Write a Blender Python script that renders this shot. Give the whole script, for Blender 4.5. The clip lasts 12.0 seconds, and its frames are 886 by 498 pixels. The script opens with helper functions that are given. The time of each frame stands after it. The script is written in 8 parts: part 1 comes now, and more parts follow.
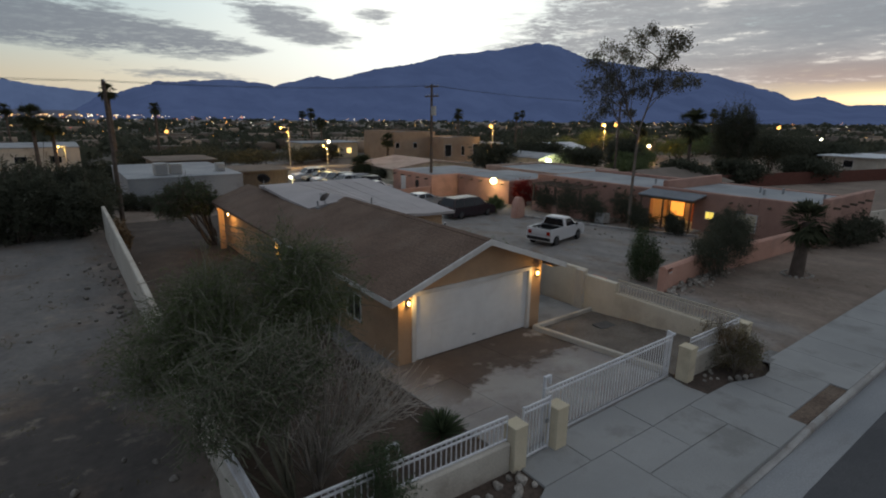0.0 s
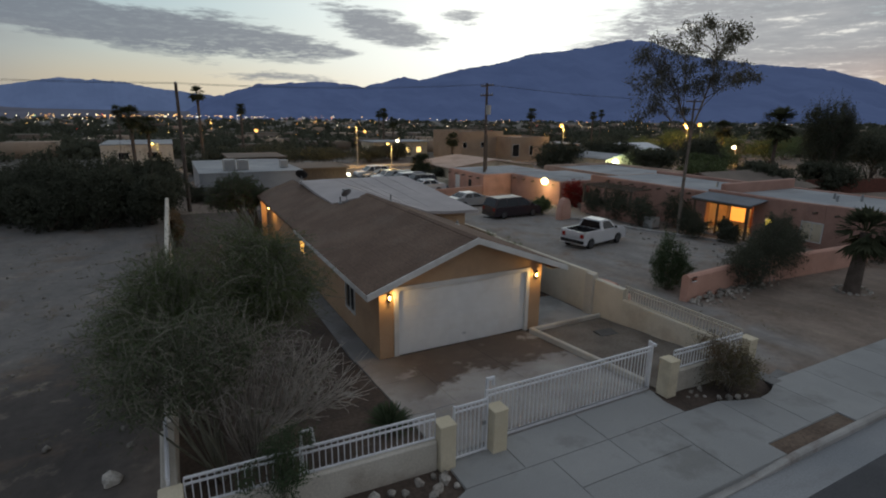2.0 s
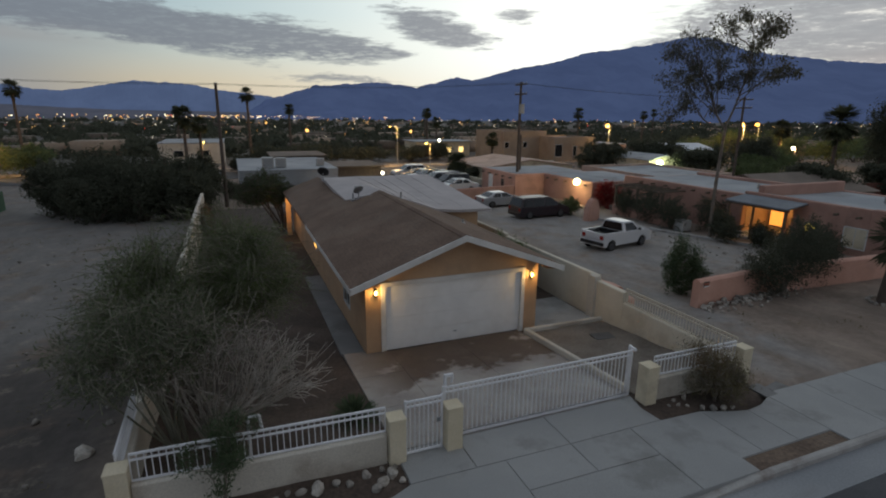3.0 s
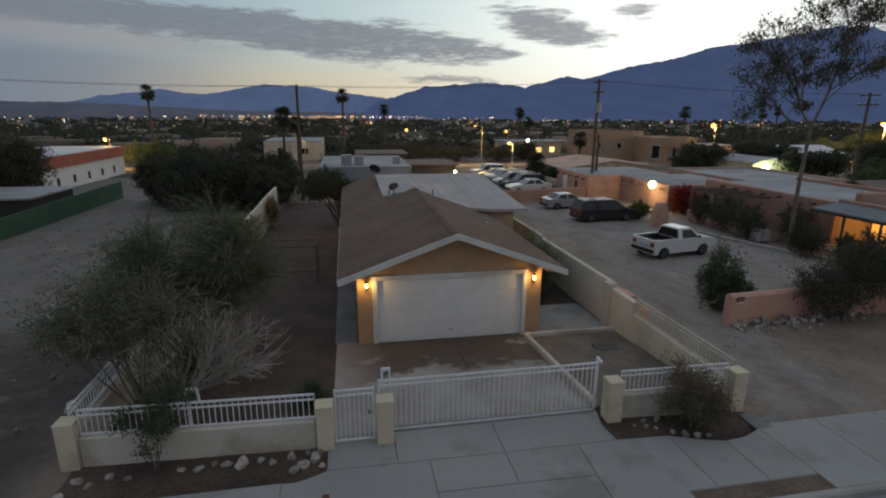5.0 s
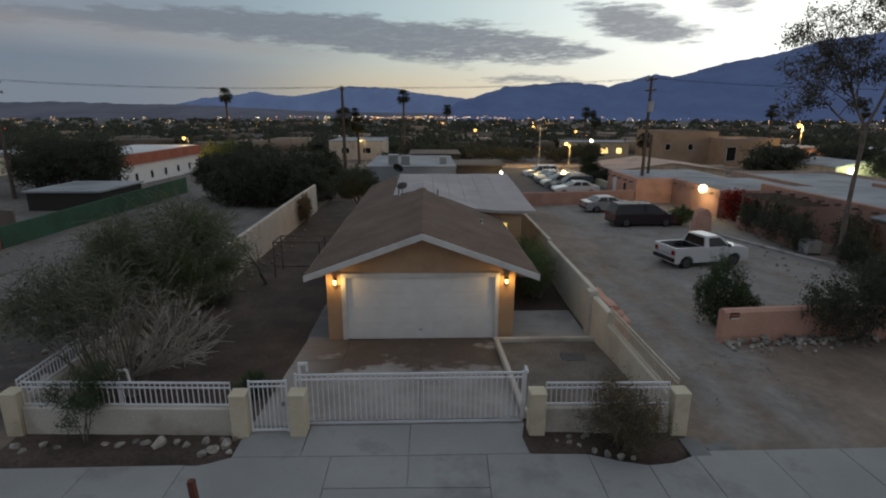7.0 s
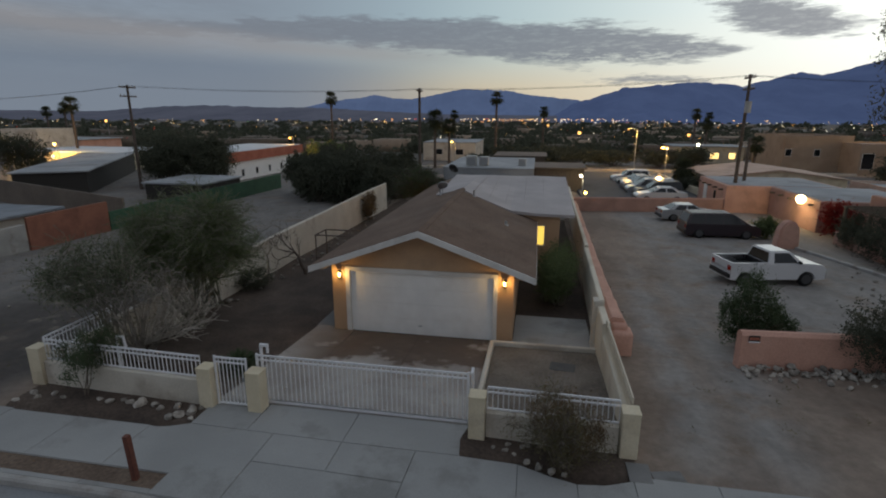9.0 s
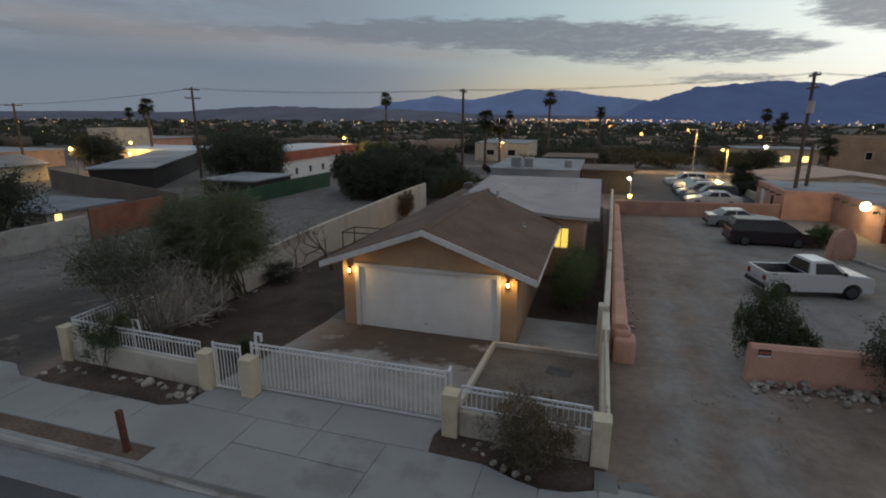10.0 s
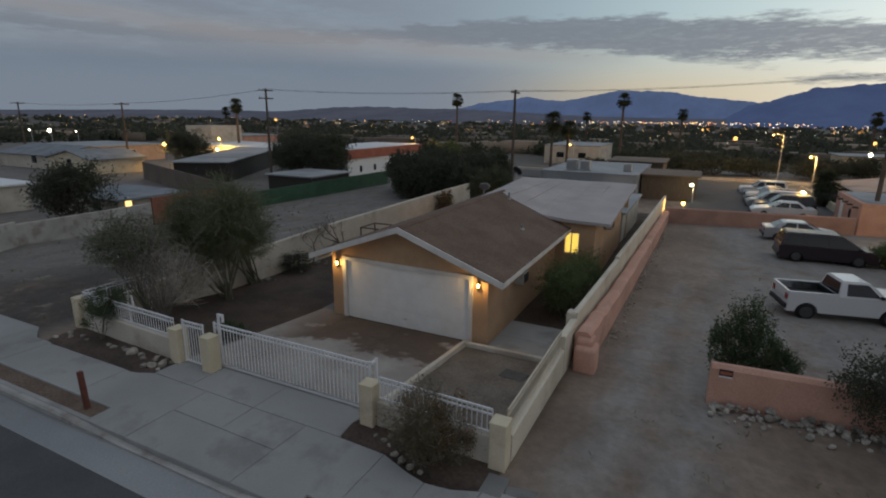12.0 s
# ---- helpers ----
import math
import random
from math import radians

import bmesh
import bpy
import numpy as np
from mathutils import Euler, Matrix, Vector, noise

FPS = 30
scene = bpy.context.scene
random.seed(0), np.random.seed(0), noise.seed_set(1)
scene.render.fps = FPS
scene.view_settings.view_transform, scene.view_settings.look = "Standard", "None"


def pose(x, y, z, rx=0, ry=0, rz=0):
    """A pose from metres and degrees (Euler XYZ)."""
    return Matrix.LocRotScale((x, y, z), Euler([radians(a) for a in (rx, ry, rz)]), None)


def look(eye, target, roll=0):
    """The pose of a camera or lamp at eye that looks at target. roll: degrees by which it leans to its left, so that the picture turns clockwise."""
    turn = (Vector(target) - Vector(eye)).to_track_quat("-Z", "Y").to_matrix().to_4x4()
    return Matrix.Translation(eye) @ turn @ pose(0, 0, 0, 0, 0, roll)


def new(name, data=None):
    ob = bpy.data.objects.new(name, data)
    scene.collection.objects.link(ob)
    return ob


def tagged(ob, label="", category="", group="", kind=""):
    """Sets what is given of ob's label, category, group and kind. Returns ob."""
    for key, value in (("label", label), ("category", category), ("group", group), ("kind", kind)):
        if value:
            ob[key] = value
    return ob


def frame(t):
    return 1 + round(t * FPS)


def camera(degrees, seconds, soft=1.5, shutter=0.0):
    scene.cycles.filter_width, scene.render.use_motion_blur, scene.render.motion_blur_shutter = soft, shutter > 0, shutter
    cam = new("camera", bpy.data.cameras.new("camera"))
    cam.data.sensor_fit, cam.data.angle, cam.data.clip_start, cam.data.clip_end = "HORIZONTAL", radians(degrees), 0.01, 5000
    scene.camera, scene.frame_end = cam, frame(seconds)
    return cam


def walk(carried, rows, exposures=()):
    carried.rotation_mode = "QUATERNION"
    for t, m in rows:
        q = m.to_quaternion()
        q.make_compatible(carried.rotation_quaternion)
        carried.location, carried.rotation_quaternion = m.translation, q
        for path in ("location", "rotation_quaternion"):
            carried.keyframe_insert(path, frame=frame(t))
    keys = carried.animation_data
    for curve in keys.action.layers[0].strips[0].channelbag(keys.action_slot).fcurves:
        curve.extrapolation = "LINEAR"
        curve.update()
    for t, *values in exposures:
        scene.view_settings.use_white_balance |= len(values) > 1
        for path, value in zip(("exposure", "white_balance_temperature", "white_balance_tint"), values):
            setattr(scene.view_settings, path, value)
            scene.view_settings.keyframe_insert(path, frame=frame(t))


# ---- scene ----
cam = camera(81.3, 12.0, soft=2.0)
PATH = [
    (0, (0.584, 0.255, 7.261), (1.74, 1.808, 6.762), 0.8),
    (0.5, (1.007, 0.037, 7.215), (2.164, 1.59, 6.718), 0.9),
    (1, (1.61, -0.326, 7.193), (2.738, 1.25, 6.698), 0.8),
    (1.5, (2.259, -0.786, 7.183), (3.291, 0.854, 6.684), 0.8),
    (2, (3.043, -1.315, 7.21), (3.942, 0.4, 6.707), 0.7),
    (2.5, (3.914, -1.723, 7.163), (4.734, 0.031, 6.661), 0.6),
    (3, (4.78, -2.129, 7.128), (5.506, -0.335, 6.624), 0.6),
    (5, (8.074, -3.075, 7.066), (8.426, -1.172, 6.559), 0.4),
    (5.5, (8.923, -3.228, 7.088), (9.181, -1.311, 6.579), 0.3),
    (6, (9.789, -3.298, 7.085), (9.979, -1.373, 6.577), 0.2),
    (6.5, (10.627, -3.333, 7.081), (10.763, -1.403, 6.573), 0.2),
    (7, (11.483, -3.357, 7.063), (11.548, -1.424, 6.556), 0.2),
    (9, (14.916, -3.227, 6.989), (14.576, -1.321, 6.489), 0.2),
    (9.5, (15.765, -3.119, 6.99), (15.316, -1.235, 6.49), 0.2),
    (10, (16.63, -2.972, 6.996), (16.072, -1.118, 6.497), 0.2),
    (10.5, (17.492, -2.773, 6.98), (16.832, -0.952, 6.482), 0.3),
    (11, (18.337, -2.537, 6.958), (17.599, -0.746, 6.462), 0.3),
    (11.5, (19.146, -2.259, 6.962), (18.349, -0.493, 6.466), 0.5),
    (12, (19.973, -1.972, 7.008), (19.121, -0.233, 6.51), 0.7),
]
walk(cam, [(t, look(eye, target, roll)) for t, eye, target, roll in PATH])

# ---------------------------------------------------------------- sky and light
def link(nt, a, b):
    nt.links.new(a, b)


def put(nt, sock, v):
    """Connects a socket or sets a number."""
    if isinstance(v, (int, float, tuple)):
        sock.default_value = v
    else:
        nt.links.new(v, sock)


def calc(nt, op, a, b=0.0, c=0.0):
    n = nt.nodes.new("ShaderNodeMath")
    n.operation = op
    for s, v in zip(n.inputs, (a, b, c)):
        put(nt, s, v)
    return n.outputs[0]


def bell(nt, v, centre, width):
    """A bell curve of v round centre."""
    u = calc(nt, "DIVIDE", calc(nt, "SUBTRACT", v, centre), width)
    return calc(nt, "POWER", 2.718, calc(nt, "MULTIPLY", calc(nt, "MULTIPLY", u, u), -1.0))


def step(nt, v, lo, hi):
    n = nt.nodes.new("ShaderNodeMapRange")
    n.interpolation_type = "SMOOTHSTEP"
    put(nt, n.inputs["Value"], v)
    n.inputs["From Min"].default_value, n.inputs["From Max"].default_value = lo, hi
    return n.outputs[0]


def ramp(nt, v, stops):
    n = nt.nodes.new("ShaderNodeValToRGB")
    els = n.color_ramp.elements
    while len(els) < len(stops):
        els.new(0.5)
    for e, (p, c) in zip(els, stops):
        e.position, e.color = p, (*c, 1)
    put(nt, n.inputs[0], v)
    return n.outputs[0]


def mix(nt, f, a, b, how="MIX"):
    n = nt.nodes.new("ShaderNodeMix")
    n.data_type, n.blend_type = "RGBA", how
    put(nt, n.inputs[0], f)
    for s, v in ((n.inputs[6], a), (n.inputs[7], b)):
        put(nt, s, (*v, 1) if isinstance(v, tuple) else v)
    return n.outputs[2]


def noise_tex(nt, vec, scale, detail=4.0, rough=0.55):
    n = nt.nodes.new("ShaderNodeTexNoise")
    n.inputs["Scale"].default_value, n.inputs["Detail"].default_value, n.inputs["Roughness"].default_value = scale, detail, rough
    link(nt, vec, n.inputs["Vector"])
    return n.outputs[0]


def dusk_sky():
    """Afterglow in the west-south-west with broken grey cloud, dimmer blue towards the other side."""
    w = bpy.data.worlds.new("dusk_sky")
    scene.world = w
    w.use_nodes = True
    nt = w.node_tree
    nt.nodes.clear()
    co = nt.nodes.new("ShaderNodeTexCoord").outputs["Generated"]
    sep = nt.nodes.new("ShaderNodeSeparateXYZ")
    link(nt, co, sep.inputs[0])
    x, y, z = sep.outputs
    deg = 57.29578
    az = calc(nt, "MULTIPLY", calc(nt, "ARCTAN2", x, y), deg)
    el = calc(nt, "MULTIPLY", calc(nt, "ARCSINE", z), deg)
    el01 = calc(nt, "DIVIDE", el, 60.0)
    clear = ramp(nt, el01, [(0.0, (0.66, 0.53, 0.38)), (0.05, (0.64, 0.56, 0.42)), (0.09, (0.56, 0.60, 0.55)), (0.16, (0.46, 0.58, 0.62)),
                            (0.4, (0.44, 0.51, 0.585)), (1.0, (0.44, 0.51, 0.595))])
    glow = bell(nt, az, 32.0, 52.0)
    clear = mix(nt, 1.0, clear, ramp(nt, glow, [(0.0, (0.49, 0.52, 0.565)), (0.45, (0.76, 0.79, 0.82)), (1.0, (1.22, 1.20, 1.13))]), "MULTIPLY")
    core = calc(nt, "MULTIPLY", bell(nt, az, 35.0, 22.0), bell(nt, el, 8.5, 11.0))
    clear = mix(nt, core, clear, (1.15, 1.17, 1.10))
    clear = mix(nt, calc(nt, "MULTIPLY", calc(nt, "MULTIPLY", step(nt, az, -2.0, -34.0), step(nt, el, 30.0, 12.0)), 0.8), clear, (0.235, 0.275, 0.338))
    # clouds: broken up by noise drawn out along the horizon
    squash = nt.nodes.new("ShaderNodeCombineXYZ")
    link(nt, calc(nt, "MULTIPLY", az, 0.055), squash.inputs[0])
    link(nt, calc(nt, "MULTIPLY", el, 0.30), squash.inputs[1])
    n1 = noise_tex(nt, squash.outputs[0], 1.0, 6.0, 0.58)
    n2 = noise_tex(nt, squash.outputs[0], 4.2, 6.0, 0.65)
    n3 = noise_tex(nt, squash.outputs[0], 13.0, 5.0, 0.7)
    n4 = noise_tex(nt, squash.outputs[0], 30.0, 3.0, 0.6)
    def off(n, k):
        return calc(nt, "MULTIPLY", calc(nt, "SUBTRACT", n, 0.5), k)
    ragged = calc(nt, "ADD", calc(nt, "ADD", off(n1, 2.6), off(n2, 3.4)), calc(nt, "ADD", off(n3, 1.0), off(n4, 0.3)))
    az01 = calc(nt, "DIVIDE", calc(nt, "ADD", az, 60.0), 150.0)
    def edge(points):
        """A height in degrees that follows the azimuth."""
        grey = ramp(nt, az01, [((a + 60.0) / 150.0, (e / 16.0,) * 3) for a, e in points])
        return calc(nt, "MULTIPLY", grey, 16.0)
    def between(low, high):
        return calc(nt, "MINIMUM", calc(nt, "SUBTRACT", el, low), calc(nt, "SUBTRACT", high, el))
    def oval(a, e, ra, re, lean):
        u = calc(nt, "SUBTRACT", az, a)
        v = calc(nt, "SUBTRACT", calc(nt, "SUBTRACT", el, e), calc(nt, "MULTIPLY", u, lean))
        u, v = calc(nt, "DIVIDE", u, ra), calc(nt, "DIVIDE", v, re)
        r = calc(nt, "SQRT", calc(nt, "ADD", calc(nt, "MULTIPLY", u, u), calc(nt, "MULTIPLY", v, v)))
        return calc(nt, "MULTIPLY", calc(nt, "SUBTRACT", 1.0, r), re)
    # the long streak, thinning out towards the glow
    streak = between(edge([(-60, 6.2), (-33, 6.7), (-20, 7.0), (-8, 5.7), (6.5, 4.8), (14, 4.7), (20.5, 5.4), (24, 7.5)]), edge([(-60, 8.2), (-37, 8.6), (-20, 9.7), (-7, 9.9), (8, 8.8), (13, 7.8), (18, 6.6), (24, 5.0)]))
    small = oval(20.8, 8.5, 6.2, 1.7, -0.24)
    fleck = calc(nt, "MAXIMUM", oval(29.6, 9.4, 1.6, 0.6, 0.0), oval(11.0, 3.4, 4.5, 0.42, -0.05))
    right = calc(nt, "MINIMUM", calc(nt, "SUBTRACT", el, edge([(34, 10.0), (38, 7.0), (41, 5.8), (50, 5.4), (62, 3.4), (71, 2.9), (78, 3.0), (90, 3.4)])), calc(nt, "MULTIPLY", calc(nt, "SUBTRACT", calc(nt, "SUBTRACT", az, 40.0), calc(nt, "MULTIPLY", calc(nt, "SUBTRACT", el, 6.5), 0.9)), 0.22))
    right = calc(nt, "SUBTRACT", calc(nt, "MINIMUM", right, 1.25), calc(nt, "MULTIPLY", bell(nt, calc(nt, "ADD", el, calc(nt, "MULTIPLY", az, 0.1)), 15.2, 0.55), calc(nt, "MULTIPLY", bell(nt, az, 66.0, 3.5), 0.55)))
    high = calc(nt, "MINIMUM", calc(nt, "SUBTRACT", calc(nt, "MULTIPLY", calc(nt, "SUBTRACT", el, 20.0), 0.10), 0.35), 0.3)
    body = calc(nt, "MAXIMUM", calc(nt, "MAXIMUM", streak, small), calc(nt, "MAXIMUM", calc(nt, "MAXIMUM", fleck, right), high))
    cover = step(nt, calc(nt, "ADD", body, ragged), -0.12, 0.75)
    left = calc(nt, "MULTIPLY", calc(nt, "MULTIPLY", step(nt, az, -18.0, -46.0), step(nt, el, 2.2, 5.0)), step(nt, calc(nt, "ADD", n1, off(n2, 0.5)), 0.30, 0.62))
    cover = calc(nt, "MAXIMUM", cover, calc(nt, "MULTIPLY", left, 0.75))
    near_glow = bell(nt, az, 52.0, 36.0)
    cloud = mix(nt, near_glow, (0.182, 0.207, 0.245), (0.335, 0.34, 0.36))
    cloud = mix(nt, step(nt, el, 10.0, 25.0), cloud, (0.27, 0.30, 0.35))
    # ripples let the glow through where the cloud is thin
    thin = calc(nt, "ADD", 0.10, calc(nt, "ADD", calc(nt, "MULTIPLY", calc(nt, "MULTIPLY", bell(nt, az, 6.0, 9.0), bell(nt, el, 5.5, 0.8)), 0.55), calc(nt, "MULTIPLY", bell(nt, az, 44.0, 9.0), 0.62)))
    cloud = mix(nt, calc(nt, "MULTIPLY", step(nt, calc(nt, "ADD", n2, off(n3, 0.8)), 0.47, 0.66), thin), cloud, clear)
    cloud = mix(nt, calc(nt, "MULTIPLY", step(nt, calc(nt, "ADD", n3, off(n4, 0.6)), 0.50, 0.66), calc(nt, "MULTIPLY", thin, 0.55)), cloud, clear)
    # broad soft lighter and darker patches, and a few bright rifts, in the cloud bank over the mountain
    bank = step(nt, az, 44.0, 56.0)
    cloud = mix(nt, calc(nt, "MULTIPLY", bank, step(nt, calc(nt, "ADD", n1, off(n2, 0.5)), 0.40, 0.68)), cloud, (0.44, 0.44, 0.45))
    rift = calc(nt, "MULTIPLY", step(nt, calc(nt, "ADD", n2, calc(nt, "ADD", off(n1, 0.7), off(n3, 0.35))), 0.57, 0.72), 0.85)
    cloud = mix(nt, calc(nt, "MULTIPLY", bank, rift), cloud, (0.92, 0.90, 0.84))
    sky = mix(nt, calc(nt, "MULTIPLY", cover, 0.92), clear, cloud)
    # a paler streak low in the south with bluer cloud under it
    low_left = calc(nt, "MULTIPLY", step(nt, az, -6.0, -30.0), step(nt, el, 6.4, 4.4))
    sky = mix(nt, calc(nt, "MULTIPLY", low_left, 0.68), sky, (0.155, 0.196, 0.255))
    band_el = calc(nt, "SUBTRACT", el, calc(nt, "ADD", 5.2, calc(nt, "MULTIPLY", az, -0.054)))
    band = calc(nt, "MULTIPLY", bell(nt, calc(nt, "ADD", band_el, calc(nt, "MULTIPLY", calc(nt, "SUBTRACT", n1, 0.5), 2.4)), 0.0, 0.9), step(nt, az, -2.0, -18.0))
    sky = mix(nt, calc(nt, "MULTIPLY", band, 0.5), sky, (0.30, 0.285, 0.285))
    # the last orange light under the cloud where the sun went down
    ember = calc(nt, "MULTIPLY", bell(nt, az, 77.5, 7.0), bell(nt, el, 1.9, 0.75))
    sky = mix(nt, ember, sky, (2.3, 1.75, 0.85))
    ember_wide = calc(nt, "MULTIPLY", calc(nt, "MULTIPLY", bell(nt, az, 74.0, 14.0), bell(nt, el, 3.4, 1.9)), 0.42)
    sky = mix(nt, ember_wide, sky, (0.66, 0.42, 0.31))
    sky = mix(nt, step(nt, el, 0.0, -3.0), sky, (0.06, 0.07, 0.09))
    bg = nt.nodes.new("ShaderNodeBackground")
    link(nt, sky, bg.inputs[0])
    bg.inputs[1].default_value = 1.0
    out = nt.nodes.new("ShaderNodeOutputWorld")
    link(nt, bg.outputs[0], out.inputs[0])


dusk_sky()


def point_lamp(name, at, watts, colour, size=0.05):
    d = bpy.data.lights.new(name, "POINT")
    d.energy, d.color, d.shadow_soft_size = watts, colour, size
    ob = new(name, d)
    ob.location = at
    return ob


# ---------------------------------------------------------------- materials
def mat(name, a, b, scale=1.5, fine=30.0, rough=0.85, bump=0.25, depth=0.01, metal=0.0, grit=0.25, stain=None, vary=0.0, stretch=(1, 1, 1)):
    """Two colours mixed by a broad noise, darkened and lightened by a fine one, with a little relief. stain: (colour, amount, scale)."""
    m = bpy.data.materials.new(name)
    m.use_nodes = True
    nt = m.node_tree
    bsdf = nt.nodes["Principled BSDF"]
    pos = nt.nodes.new("ShaderNodeNewGeometry").outputs["Position"]
    if stretch != (1, 1, 1):
        mp = nt.nodes.new("ShaderNodeMapping")
        mp.inputs["Scale"].default_value = stretch
        link(nt, pos, mp.inputs[0])
        pos = mp.outputs[0]
    broad, small = noise_tex(nt, pos, scale, 5.0), noise_tex(nt, pos, fine, 3.0)
    col = mix(nt, step(nt, broad, 0.32, 0.68), a, b)
    if stain:
        col = mix(nt, calc(nt, "MULTIPLY", step(nt, noise_tex(nt, pos, stain[2], 6.0, 0.62), 0.50, 0.66), stain[1]), col, stain[0])
    lo, hi = 1 - grit, 1 + grit
    col = mix(nt, 1.0, col, ramp(nt, small, [(0.3, (lo, lo, lo)), (0.7, (hi, hi, hi))]), "MULTIPLY")
    if vary:
        r = nt.nodes.new("ShaderNodeObjectInfo").outputs["Random"]
        col = mix(nt, 1.0, col, ramp(nt, r, [(0, (1 - vary,) * 3), (1, (1 + vary,) * 3)]), "MULTIPLY")
    link(nt, col, bsdf.inputs["Base Color"])
    bsdf.inputs["Roughness"].default_value, bsdf.inputs["Metallic"].default_value = rough, metal
    if bump:
        n = nt.nodes.new("ShaderNodeBump")
        n.inputs["Strength"].default_value, n.inputs["Distance"].default_value = bump, depth
        link(nt, small, n.inputs["Height"])
        link(nt, n.outputs[0], bsdf.inputs["Normal"])
    return m


def plain(name, c, rough=0.5, metal=0.0, coat=0.0):
    m = bpy.data.materials.new(name)
    m.use_nodes = True
    b = m.node_tree.nodes["Principled BSDF"]
    b.inputs["Base Color"].default_value = (*c, 1)
    b.inputs["Roughness"].default_value, b.inputs["Metallic"].default_value, b.inputs["Coat Weight"].default_value = rough, metal, coat
    return m


def shine(name, c, strength, sampled=True):
    m = bpy.data.materials.new(name)
    m.use_nodes = True
    b = m.node_tree.nodes["Principled BSDF"]
    b.inputs["Base Color"].default_value = (*c, 1)
    b.inputs["Emission Color"].default_value = (*c, 1)
    b.inputs["Emission Strength"].default_value = strength
    if not sampled:
        m.cycles.emission_sampling = "NONE"
    return m


def leaf_mat(name, a, b, rough=0.6):
    """Leaves: each one a shade of its own, a little light passing through."""
    m = bpy.data.materials.new(name)
    m.use_nodes = True
    nt = m.node_tree
    bsdf = nt.nodes["Principled BSDF"]
    r = nt.nodes.new("ShaderNodeNewGeometry").outputs["Random Per Island"]
    link(nt, ramp(nt, r, [(0.0, a), (1.0, b)]), bsdf.inputs["Base Color"])
    bsdf.inputs["Roughness"].default_value = 0.8
    bsdf.inputs["Specular IOR Level"].default_value = 0.05
    thru = nt.nodes.new("ShaderNodeBsdfTranslucent")
    link(nt, ramp(nt, r, [(0.0, a), (1.0, b)]), thru.inputs["Color"])
    both = nt.nodes.new("ShaderNodeMixShader")
    both.inputs[0].default_value = 0.38
    link(nt, bsdf.outputs[0], both.inputs[1])
    link(nt, thru.outputs[0], both.inputs[2])
    link(nt, both.outputs[0], nt.nodes["Material Output"].inputs["Surface"])
    return m


